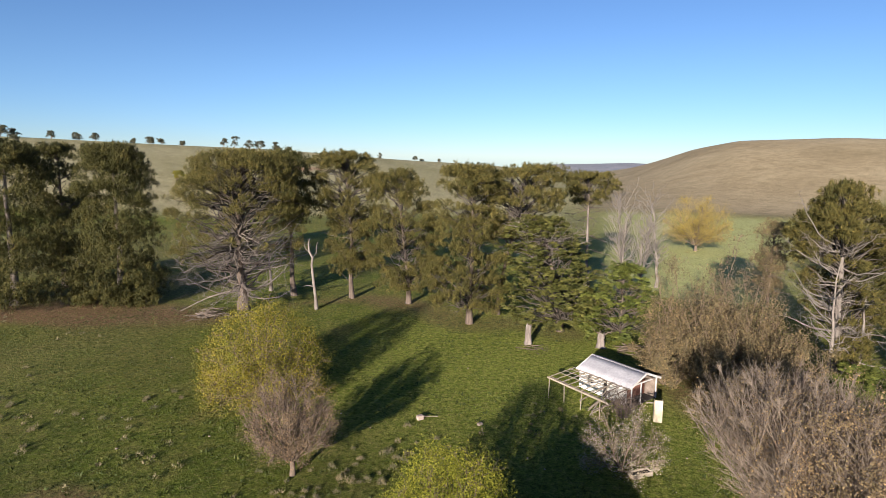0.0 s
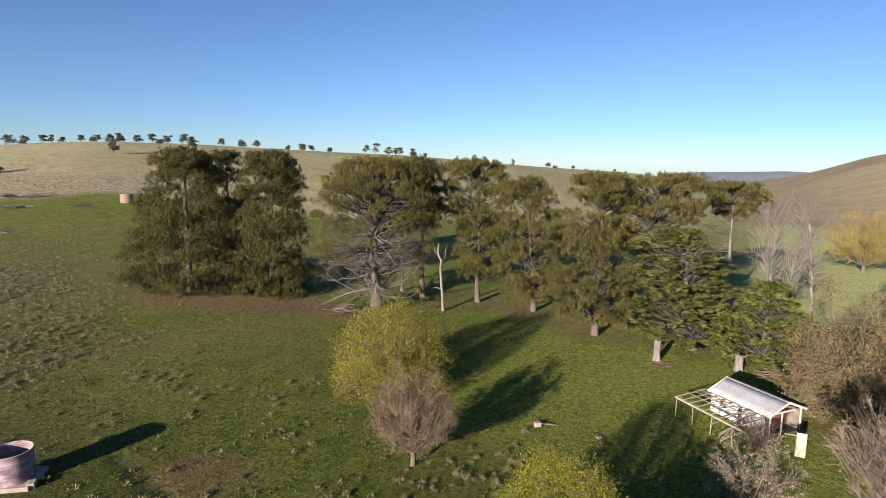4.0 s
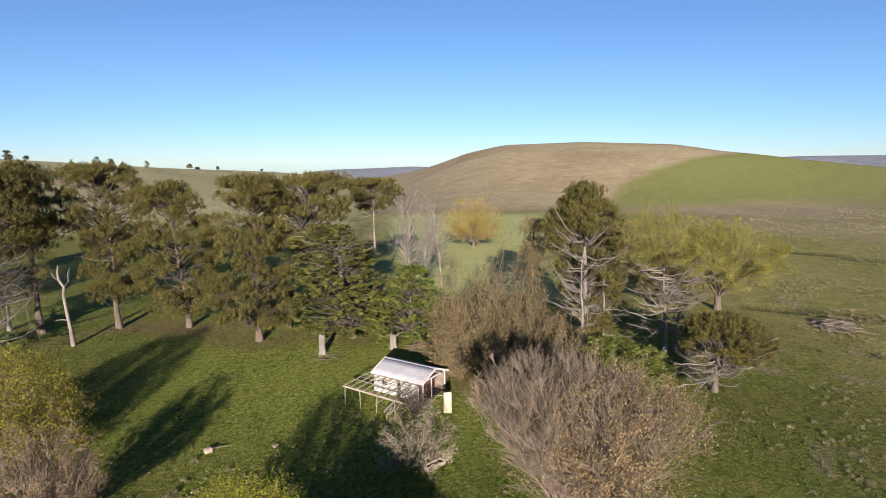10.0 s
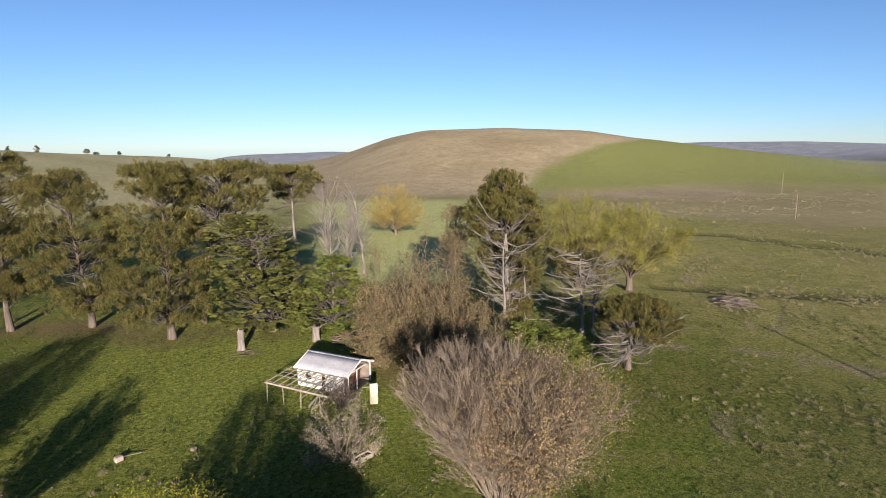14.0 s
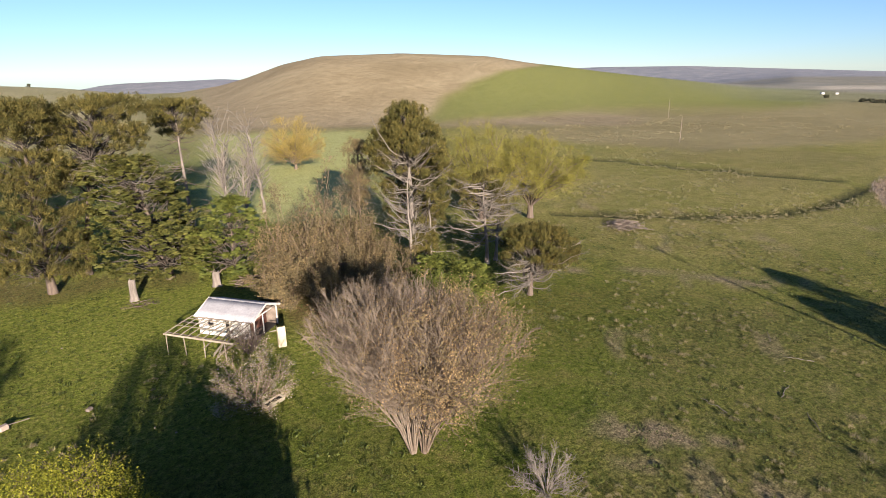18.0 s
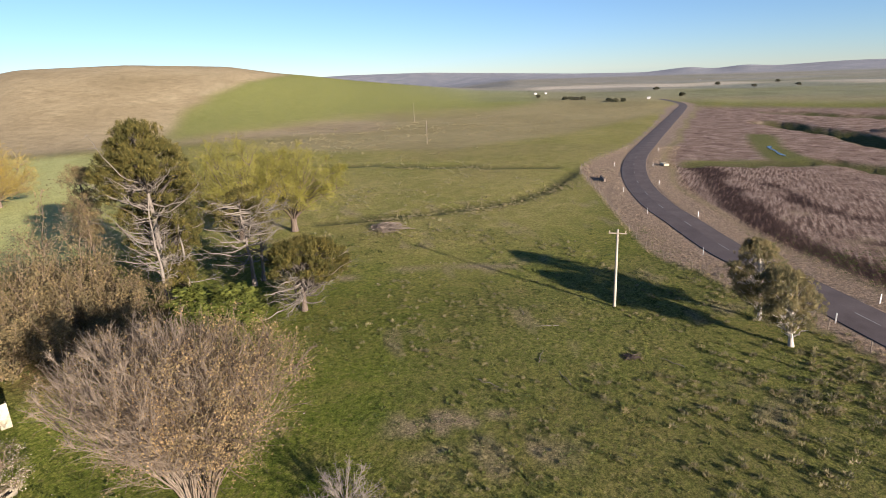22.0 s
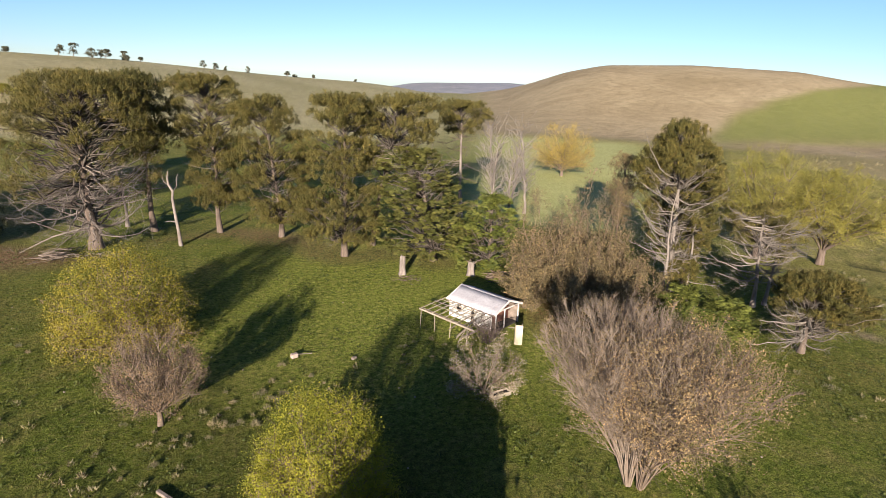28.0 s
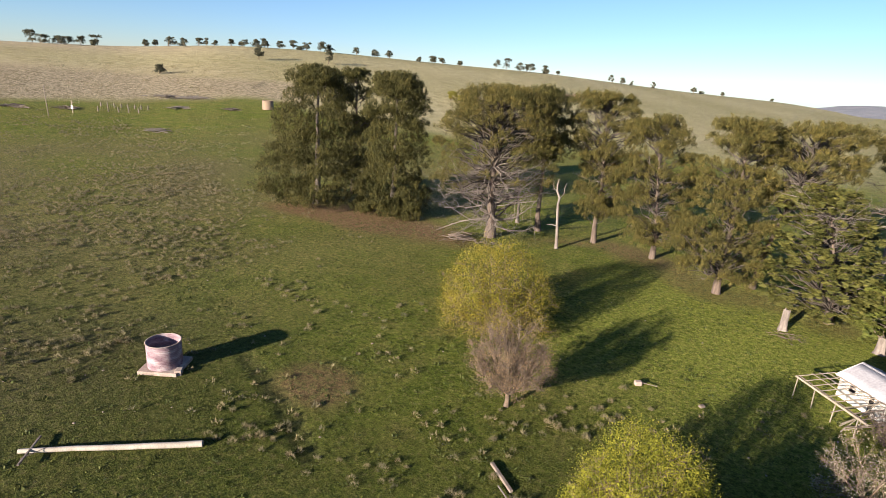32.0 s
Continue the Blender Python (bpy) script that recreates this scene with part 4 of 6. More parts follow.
    if leaf and leaves:
        pool = np.concatenate(pool)
        pool = pool[pool[:, 2] > leaf_at * h]
        pick = pool[rng.integers(0, len(pool), leaves)] + rng.normal(size=(leaves, 3)) * shade
        mesh_part("crown", *leaf_quads(rng, pick, rng.normal(size=(leaves, 3)) + np.array([0, 0, 0.4 - droop]), *lsize), leaf, root)
    return root


def fan(name, x, y, h, spread, label, seed, twig, leaf=None, stems=24, sec=9, ter=6, leaves=0, lsize=(0.12, 0.07), thick=0.06, theta=58, clear=0.0, category="shrub", group="",
        droop=0.0, foot=0.3, leaf_at=0.0, patchy=1.0, up=0.5, ragged=0.16, short=1.0, vase=1.2, bushy=0.45, fluff=0.1, belly=0.3, fine=0.01, shoots=None, lean=(0, 0), calm=0.4, shell=0.0):
    """A shrub or small tree of many long shoots that fan out from the ground (or from a short trunk of height clear)."""
    rng = np.random.default_rng(seed)
    root = empty_at(name, x, y, label, category, group, 0.05)
    tall = h - clear
    if clear:
        p = np.array([(0, 0, 0), (0.03, 0.02, clear * 0.5), (0, 0, clear), (0, 0.02, clear + 0.3)])
        mesh_part("trunk", *tubes([(p, np.array([3.2, 2.4, 2.3, 1.4]) * thick)], 8), twig, root, smooth=True)
    small, pool, weight = [], [], []
    mid_z, half = belly * tall, (1 - belly) * tall

    def reach(th):
        """How far a shoot at this angle from upright goes before it meets the crown's rounded outline."""
        s, c = math.sin(th) / spread, math.cos(th) / half
        a, b, k = s * s + c * c, c * mid_z / half, (mid_z / half) ** 2 - 1
        return (b + math.sqrt(max(b * b - a * k, 0.0))) / a

    for k in range(stems):
        phi = 2.39996 * k + rng.uniform(-0.3, 0.3)
        th = radians(theta) * math.sqrt((k + 0.5) / stems)
        ln = max(reach(th) * rng.uniform(1 - ragged, 1 + ragged * 0.5), 0.4)
        t = np.linspace(0, 1, 8)
        outward = np.array([math.cos(phi), math.sin(phi), 0])
        p = outward * (foot * math.sin(th) + math.sin(th) * ln * t[:, None] ** vase) + np.array([0, 0, 1.0]) * (clear + math.cos(th) * ln * t[:, None] ** 0.92)
        p[:, 2] -= droop * ln * math.sin(th) * t ** 3 * 0.5
        p[:, 0] += lean[0] * p[:, 2] / h
        p[:, 1] += lean[1] * p[:, 2] / h
        p[1:] += np.cumsum(rng.normal(size=(7, 3)) * ln * 0.012, 0)
        group_paths = [(p, thick * (0.5 + 0.5 * ln / h) * (1 - 0.82 * t))]
        for _ in range(sec):
            i = rng.integers(2, 8)
            s = p[i]
            d = unit(p[i] - p[i - 1]) + rng.normal(size=3) * bushy + np.array([0, 0, up - droop])
            l2 = h * short * rng.uniform(0.12, 0.3) * (1.25 - 0.07 * i)
            e = s + unit(d) * l2
            over = math.sqrt((math.hypot(e[0] - lean[0] * e[2] / h, e[1] - lean[1] * e[2] / h) / spread) ** 2 + ((e[2] - clear - mid_z) / half) ** 2)
            if over > 1.06:
                e = s + (e - s) * max(0.3, 1 - (over - 1.06) * 3)
            e[2] = max(e[2], 0.15)
            l2 = np.linalg.norm(e - s)
            q = limb(rng, s, e, thick * 0.32 * (1.2 - 0.1 * i) + fine, fine * 0.8, 5, 0.03 - droop * 0.08, 0.03)
            group_paths.append(q)
            w = rng.uniform() ** (2.0 * patchy) + 0.05
            pool.append(q[0][1:])
            weight.append(np.full(4, w))
            for _ in range(ter):
                s3 = q[0][rng.integers(1, 5)]
                e3 = s3 + unit(unit(e - s) + rng.normal(size=3) * bushy + np.array([0, 0, up * 0.6 - droop])) * l2 * rng.uniform(0.25, 0.7)
                e3[2] = max(e3[2], 0.1)
                r3 = limb(rng, s3, e3, fine, fine * 0.5, 2, 0, 0.05)
                small.append(r3)
                pool.append(r3[0][1:])
                weight.append(np.full(1, 2 * w * rng.uniform(0.3, 1.5)))
        mesh_part("stem", *tubes(group_paths, 5), twig, root)
    tagged(mesh_part("twig_mass", *tubes(small, 3), shoots or twig, root), kind="stuff")
    if leaf and leaves:
        pool, weight = np.concatenate(pool), np.concatenate(weight)
        weight = weight * (pool[:, 2] > leaf_at * h)
        pick = pool[rng.choice(len(pool), leaves, p=weight / weight.sum())]
        pick = pick + rng.normal(size=(leaves, 3)) * fluff * h / 8
        if shell:
            # sprigs that close the crown's lumpy outside
            n_out = int(leaves * shell)
            d = unit(rng.normal(size=(n_out, 3)))
            lump = unit(rng.normal(size=(26, 3)))
            swell = 0.84 + 0.2 * np.clip((d @ lump.T).max(1) * 4 - 3, 0, 1) + rng.normal(size=n_out) * 0.08
            outside = d * swell[:, None] * np.array([spread, spread, half]) + np.array([0, 0, clear + mid_z])
            outside[:, :2] *= np.clip(0.55 + 0.45 * outside[:, 2:3] / (0.35 * h), 0.55, 1.0)
            pick[:n_out] = outside
        pick[:, 2] = np.maximum(pick[:, 2], 0.08)
        mesh_part("crown", *leaf_tris(rng, pick, rng.normal(size=(leaves, 3)) + np.array([0, 0, 0.4 - droop]), *lsize, unit(pick - np.array([0, 0, clear + 0.3 * tall])) * 0.9 + rng.normal(size=(leaves, 3)) * calm), leaf, root)
    return root


# the dark pair of pines at the end of the row, with a third behind
conifer("pine_tree", -62.2, 82.0, 23.6, [(1.0, 8.0), (4, 12.2), (7, 11.0), (10, 8.8), (13, 7.6), (17, 6.8), (20, 5.8), (22.2, 4.4), (23.4, 2.8)], PINE, "broad dark green pine with foliage down to the grass", 11, 440, 118, boughs=False, bark=DEADGREY, open_ness=0.12, clump=1.45, trunk=0.6, size=(0.56, 0.22))
conifer("pine_tree", -48.2, 84.6, 23.3, [(0.8, 6.2), (3, 6.6), (7, 5.2), (11, 6.2), (16, 5.7), (19.5, 5.2), (21.8, 4.2), (23.1, 2.6)], PINE, "tall dark green pine with a dense column of foliage", 12, 350, 118, boughs=False, bark=DEADGREY, open_ness=0.12, clump=1.4, trunk=0.55, size=(0.56, 0.22))
conifer("pine_tree", -62, 93, 23.6, [(6, 4.5), (14, 4.0), (20, 3.4), (23.2, 2.6)], PINE, "slender dark pine rising between two broader pines", 13, 90, 150, clump=1.3, trunk=0.4, size=(0.55, 0.2))
for k, (sx, sy, sh, sr) in enumerate([(-46.6, 81.6, 3.0, 2.6), (-52.6, 81.8, 2.4, 2.2), (-43.4, 82.4, 2.6, 2.0)]):
    conifer("pine_bush", sx, sy, sh, [(0.2, sr * 0.9), (sh * 0.5, sr), (sh * 0.9, sr * 0.6), (sh, 0.3)], PINE, "low dark green pine bush at the foot of the tall pines", 25 + k, 34, 120, clump=0.8, trunk=0.1, group="low pine bushes", category="bush", size=(0.4, 0.14), boughs=False)
# the great pine with a skirt of dead limbs
conifer("pine_tree", -28.6, 80.9, 22.6, [(6.5, 8.0), (8.5, 9.4), (12, 9.6), (15.5, 9.4), (18.6, 8.6), (21.0, 6.8), (22.4, 4.2)], PINE_OLD, "old spreading pine with many bare dead limbs below its crown", 14, 290, 180, clump=1.3, trunk=0.72, dead=80, dead_zone=(0.1, 0.55), dead_len=7.4, dead_up=(-0.45, 0.55), dead_mat=GREYWOOD, stout=1.35, size=(0.43, 0.155), open_ness=0.45, bare=(155, 88, 3.0, 13.2), top=0.5, twiggy=12)
conifer("pine_tree", -23.4, 89, 22.4, [(11, 3), (15, 5), (20, 5), (22.4, 1.5)], PINE, "dark green pine standing behind the spreading old pine", 15, 90, 150, clump=1.5, trunk=0.42, size=(0.58, 0.2), dead=10)
conifer("pine_tree", -14.1, 87.7, 22.4, [(4.2, 3.0), (8, 4.2), (11, 3.0), (14, 4.8), (16, 6.2), (20, 6.0), (21.6, 4.2), (22.4, 2.0)], PINE_OLD, "tall olive-green pine with a round flat-topped crown", 16, 183, 180, clump=1.15, trunk=0.36, lean=(-0.8, 0), dead=9, dead_len=3.5, dead_zone=(0.2, 0.7), size=(0.43, 0.155))
conifer("pine_tree", -5.1, 84.7, 19.9, [(2.8, 4.6), (6, 6.2), (9, 5.4), (12, 6.2), (16, 5.2), (19, 3.6), (19.9, 1.4)], PINE_OLD, "olive-green pine with low foliage over a short trunk", 17, 189, 180, clump=1.15, trunk=0.36, lean=(-1.0, 0), dead=10, dead_len=3.5, dead_zone=(0.12, 0.6), size=(0.43, 0.155))
conifer("pine_tree", 3.6, 74.2, 20.8, [(2.6, 5.4), (6, 6.3), (10, 5.2), (13, 5.4), (17, 5.0), (20, 3.6), (20.8, 1.5)], PINE_OLD, "olive-green pine with clumped foliage and a short thick trunk", 18, 194, 180, clump=1.1, trunk=0.4, lean=(-0.3, 0), shift=(-0.9, 0), dead=9, dead_len=3.2, dead_zone=(0.15, 0.6), size=(0.43, 0.155))
conifer("pine_tree", 7.7, 79, 21.0, [(11, 3.0), (14, 5.2), (17, 6.4), (19.6, 6.0), (20.8, 3.8)], PINE_OLD, "flat-topped pine with a wide umbrella crown", 19, 140, 180, clump=1.1, trunk=0.34, lean=(3.2, 0), dead=26, dead_len=4.5, dead_zone=(0.35, 0.75), size=(0.43, 0.155))
conifer("cypress_tree", 15.1, 71.4, 15.0, [(1.5, 4.4), (3.6, 6.3), (7, 6.4), (9.5, 5.4), (12, 4.6), (15.0, 2.0)], CYPRESS, "dark green cypress with ragged layered fronds and dead limbs", 20, 250, 200, clump=1.0, trunk=0.42, lean=(-2.6, 0.8), shift=(-1.0, 0), dead=34, dead_len=5.2, dead_zone=(0.55, 0.95), category="cypress tree", size=(0.62, 0.17), frond=True, dead_up=(0.0, 0.7))
conifer("pine_tree", 24.2, 95, 19.6, [(14.6, 2.6), (16.6, 4.6), (18.4, 4.8), (19.6, 2.2)], PINE_OLD, "thin pine with foliage only at its flat top", 21, 62, 150, clump=1.1, trunk=0.36, dead=26, dead_len=3.6, dead_zone=(0.3, 0.8), dead_mat=PALETWIG, bark=GREYWOOD, flat=0.5)
conifer("cypress_tree", 21.9, 68.6, 9.8, [(0.5, 3.8), (2.4, 5.8), (4.0, 4.6), (5.6, 4.8), (7.4, 2.8), (9.8, 0.6)], FRESH, "low bright green cypress with drooping layered sprays", 22, 130, 195, clump=1.0, trunk=0.2, dead=18, dead_len=3.6, dead_zone=(0.35, 0.95), size=(0.62, 0.17), category="cypress tree", group="", frond=True, dead_mat=PALETWIG)
# the dead forked trunk and bare pale trees
def bare_trunk(name, x, y, h, label, seed, lean=(0, 0), r=0.22, limbs=8, ln=2.0, mat=None, group="", from_h=0.35, steep=0.9):
    rng = np.random.default_rng(seed)
    root = empty_at(name, x, y, label, "dead tree", group, 0.05)
    tp, tr = trunk_path(rng, h, r, lean, 9, 0.02)
    mesh_part("trunk", *tubes([(tp, tr)], 8), mat or GREYWOOD, root, smooth=True)
    for _ in range(limbs):
        zb = h * rng.uniform(from_h, 0.95)
        a = np.array([np.interp(zb, tp[:, 2], tp[:, 0]), np.interp(zb, tp[:, 2], tp[:, 1]), zb])
        an, l = rng.uniform(0, 2 * np.pi), ln * rng.uniform(0.4, 1.1)
        b = a + np.array([np.cos(an) * l * 0.7, np.sin(an) * l * 0.7, l * steep * rng.uniform(0.3, 1.0)])
        m = limb(rng, a, b, r * 0.3, 0.012, 5, 0.04, 0.06)
        dp = [m]
        for _ in range(4):
            s = m[0][rng.integers(1, 5)]
            dp.append(limb(rng, s, s + unit(b - a + rng.normal(size=3) * l * 0.5) * l * rng.uniform(0.25, 0.5), 0.035, 0.012, 4, 0, 0.07))
        mesh_part("dead_limb", *tubes(dp, 4), mat or GREYWOOD, root)
    return root


crook = empty_at("dead_tree", -18.2, 81.2, "grey crooked dead trunk broken off at a fork", "dead tree", "", 0.05)
mesh_part("trunk", *tubes([([(0, 0, 0), (-0.1, 0, 2.0), (-0.35, 0, 4.6), (-0.5, 0, 6.6), (-0.35, 0, 7.6), (-0.85, 0.1, 8.5), (-0.9, 0.1, 9.4), (-0.75, 0.1, 10.3)], [0.3, 0.22, 0.2, 0.18, 0.17, 0.16, 0.12, 0.05])], 9), GREYWOOD, crook, smooth=True)
for fork in ([(-0.35, 0, 7.5), (0.15, 0.1, 8.3), (0.2, 0.1, 9.3), (0.45, 0.15, 9.9)], [(-0.85, 0.1, 8.5), (-1.35, 0, 8.9), (-1.5, 0, 9.7)], [(-0.2, 0, 3.4), (-1.0, -0.2, 3.6), (-1.7, -0.3, 3.5)]):
    mesh_part("dead_limb", *tubes([(fork, np.linspace(0.1, 0.025, len(fork)))], 6), GREYWOOD, crook, "snapped bare limb")
bare_trunk("dead_tree", -28, 92, 12, "grey bare trunk standing in the shade of pines", 32, (-0.6, 0), 0.24, 8, 2.5)
bare_trunk("dead_tree", 31.2, 99, 15.4, "pale bare poplar with upright twigs", 33, (-1.5, 0), 0.26, 52, 4.6, SILVER, "bare pale poplars", 0.25, 1.4)
bare_trunk("dead_tree", 34.4, 99, 14.4, "pale bare poplar with upright twigs", 34, (0.6, 0), 0.24, 52, 4.4, SILVER, "bare pale poplars", 0.25, 1.4)
bare_trunk("dead_tree", 29.0, 93, 13.6, "pale bare poplar with upright twigs", 36, (0.8, 0), 0.3, 46, 4.2, SILVER, "bare pale poplars", 0.25, 1.3)
bare_trunk("dead_tree", 36.6, 97, 13.2, "pale bare poplar with upright twigs", 37, (-0.7, 0), 0.28, 46, 4.0, SILVER, "bare pale poplars", 0.25, 1.3)
bare_trunk("dead_tree", 28.4, 82, 12.4, "pale bare poplar with upright twigs", 35, (0.2, 0), 0.22, 44, 4.0, SILVER, "bare pale poplars", 0.3, 1.2)

# bare silver stems that stand close round the tall pine
bare_trunk("dead_tree", 37.0, 52.6, 12.5, "bleached dead pine stem with crooked limbs", 36, (-0.5, 0.2), 0.22, 18, 3.4, SILVER, "bleached dead stems", 0.25, 0.6)
bare_trunk("dead_tree", 39.9, 53.0, 11.0, "bleached dead pine stem with crooked limbs", 37, (0.6, 0.2), 0.2, 16, 3.2, SILVER, "bleached dead stems", 0.25, 0.6)
# the clump of trees beyond the hut
conifer("pine_tree", 38.6, 53.8, 19.8, [(5, 2.6), (9, 4.2), (12, 5.0), (15, 4.8), (17, 3.6), (18.8, 2.2), (19.8, 0.9)], PINE_OLD, "tall pine with bare silver limbs below a dark crown", 41, 215, 190, clump=0.95, trunk=0.4, lean=(-0.6, 0.3), shift=(1.2, 1.1), dead=40, dead_zone=(0.14, 0.74), cap=0.04, dead_len=4.6, dead_up=(-0.1, 1.0), stout=1.6, bark=SILVER, group="clump of pines by the hut", size=(0.42, 0.15), bare=(222, 82, 3.0, 12.6), top=0.45, dead_mat=SILVER)
conifer("pine_tree", 41.6, 56.0, 15.0, [(7.5, 2.0), (9.5, 3.4), (12.5, 3.2), (15, 1.2)], PINE, "dark pine half hidden behind a tall silver-limbed pine", 47, 70, 160, clump=1.0, trunk=0.26, dead=20, dead_len=2.6, group="clump of pines by the hut", size=(0.42, 0.15))
conifer("pine_tree", 39, 52.6, 5.8, [(2.2, 1.2), (3.6, 1.9), (5.6, 0.8)], PINE_OLD, "small yellowish pine at the foot of a taller one", 42, 24, 150, clump=0.8, trunk=0.12, group="clump of pines by the hut", size=(0.4, 0.14))
conifer("pine_tree", 47.7, 51.7, 12.4, [(7.0, 2.8), (9, 3.8), (10.8, 3.2), (11.9, 1.4)], PINE_OLD, "half-dead pine with a thin olive crown", 43, 60, 130, clump=0.75, trunk=0.26, lean=(-0.3, 0.2), dead=46, dead_zone=(0.2, 0.85), dead_len=4.4, dead_up=(0.0, 0.8), stout=1.6, bark=GREYWOOD, group="clump of pines by the hut", size=(0.36, 0.12), dead_mat=SILVER, bare=(222, 100, 3.0, 10.5))
conifer("pine_tree", 49.4, 52, 10.2, [(5.5, 1.8), (7.5, 2.8), (9.5, 1.0)], PINE_OLD, "half-dead pine with twisted grey limbs", 44, 20, 120, clump=0.7, trunk=0.22, lean=(0.8, 0.2), dead=34, dead_zone=(0.2, 0.9), dead_len=3.8, dead_up=(0.0, 0.8), stout=1.6, bark=GREYWOOD, group="clump of pines by the hut", size=(0.36, 0.12), dead_mat=SILVER)
conifer("pine_tree", 44.2, 40.9, 8.0, [(3.2, 3.6), (4.6, 4.8), (6.0, 4.0), (7.4, 2.0)], PINE_OLD, "small wind-shaped pine with bare lower limbs", 45, 150, 170, clump=0.75, trunk=0.28, lean=(0.6, 0), shift=(1.5, 0.5), dead=28, dead_zone=(0.12, 0.65), dead_len=4.6, dead_up=(-0.15, 0.5), stout=1.6, group="clump of pines by the hut", size=(0.36, 0.13), bare=(225, 60, 2.0, 4.0), dead_mat=SILVER, flat=0.45)
for k, (sx, sy, sh, sr) in enumerate([(32.9, 43.9, 4.2, 2.6), (35.8, 42.9, 3.8, 2.4), (38.3, 44.0, 4.4, 2.4), (35.4, 46.5, 5.0, 2.6)]):
    conifer("cypress_bush", sx, sy, sh, [(0.3, sr * 0.8), (sh * 0.4, sr), (sh * 0.8, sr * 0.6), (sh, 0.3)], FRESH, "bushy bright green cypress growing under bare trees", 50 + k, 60, 110, clump=0.8, trunk=0.12, size=(0.6, 0.18), group="green cypress bushes", category="bush", open_ness=0.2, frond=True, tufts=18)
conifer("pine_tree", 37.4, 64.5, 15.8, [(6.5, 1.0), (9, 1.9), (12.5, 2.3), (14.4, 1.6), (15.1, 0.6)], THICKET, "thin tree with brownish sparse foliage", 46, 60, 110, clump=0.9, trunk=0.24, dead=30, dead_zone=(0.25, 0.85), dead_len=2.0, group="", category="tree", size=(0.3, 0.12))
# brown thicket, willows
for k, (sx, sy, sh, sr) in enumerate([(24.4, 56.4, 11.0, 3.2), (27.4, 59.6, 14.6, 3.4), (30.8, 57.4, 12.4, 3.2), (26.6, 52.8, 7.4, 3.1), (31.6, 50.8, 6.2, 3.1), (33.4, 61.4, 13.0, 3.2), (29.4, 53.2, 7.6, 3.1), (22.4, 54.4, 6.0, 2.4)]):
    fan("thicket_shrub", sx, sy, sh, sr, "leafless brown shrub with dry tan buds in a thicket", 60 + k, TWIG, THICKET, 18, 11, 5, 12000, (0.18, 0.115), 0.085, 56, group="brown thicket", up=0.55, patchy=0.6, foot=1.0, bushy=0.7, fluff=0.3, fine=0.016, belly=0.5, vase=0.9)
fan("willow_tree", 69.0, 64.8, 12.6, 8.2, "willow in fresh yellow-green leaf with spreading dark limbs", 70, BARK, WILLOW, 22, 14, 18, 26000, (0.2, 0.08), 0.2, 60, 2.2, "tree", "willows", leaf_at=0.3, droop=0.2, up=0.45, patchy=0.9, bushy=0.8, fluff=0.2, belly=0.55, vase=1.1, ragged=0.08, fine=0.022, shoots=WILLOWTWIG)
fan("willow_tree", 61.4, 68.2, 14.6, 8.6, "willow in fresh yellow-green leaf with spreading dark limbs", 71, BARK, WILLOW, 22, 14, 18, 26000, (0.2, 0.08), 0.22, 60, 2.0, "tree", "willows", leaf_at=0.3, droop=0.2, up=0.45, patchy=0.9, bushy=0.8, fluff=0.2, belly=0.55, vase=1.1, ragged=0.08, fine=0.022, shoots=WILLOWTWIG)
fan("willow_tree", 60.5, 137, 12.6, 7.0, "golden-twigged willow on the far flat", 72, PALETWIG, GOLD, 20, 13, 16, 12000, (0.24, 0.09), 0.16, 74, 1.4, "tree", "", leaf_at=0.25, patchy=0.4, bushy=0.7, fluff=0.35, ragged=0.08, belly=0.4, fine=0.03, shoots=GOLDTWIG)
# near shrubs on the lawn
fan("bare_shrub", 18.7, 26.5, 11.0, 5.0, "large leafless shrub of pale upright twigs", 80, SHOOTS, BUDS, 62, 14, 15, 11000, (0.1, 0.06), 0.058, 30, category="shrub", group="large bare shrubs", up=0.35, patchy=1.3, vase=1.45, bushy=0.4, ragged=0.16, fine=0.012, belly=0.62, foot=0.35, lean=(-1.0, 0.8), leaf_at=0.1)
fan("bare_shrub", 19.3, 26.1, 10.4, 5.0, "large shrub of bare twigs with dry tan leaves", 81, PALETWIG, BUDS, 44, 13, 10, 34000, (0.11, 0.07), 0.055, 33, category="shrub", group="large bare shrubs", up=0.25, vase=1.4, bushy=0.5, ragged=0.16, fluff=0.22, fine=0.014, belly=0.6, foot=0.35, lean=(1.4, -1.0), leaf_at=0.08)
fan("blossom_tree", 12.8, 38.1, 4.9, 2.8, "small fruit tree in white blossom beside the hut", 82, TWIG, BLOSSOM, 18, 9, 6, 4200, (0.09, 0.065), 0.05, 82, 0.4, "tree", "", patchy=0.6, up=0.3, belly=0.36, bushy=0.8, fluff=0.25, ragged=0.1, fine=0.011)
fan("bare_shrub", 22.7, 18.9, 2.9, 2.1, "low round leafless shrub of silver twigs", 83, SILVER, None, 30, 8, 5, 0, thick=0.03, theta=78, category="shrub", up=0.25, bushy=0.6, ragged=0.08, belly=0.2, fine=0.01)
fan("bare_tree", -10.3, 37.2, 7.0, 2.75, "small bare tree with pinkish-brown buds", 84, PALETWIG, HAWBUD, 28, 12, 10, 11000, (0.1, 0.06), 0.075, 56, 1.2, "tree", "", up=0.35, ragged=0.2, bushy=0.65, fluff=0.2, vase=0.95, belly=0.5, fine=0.014)
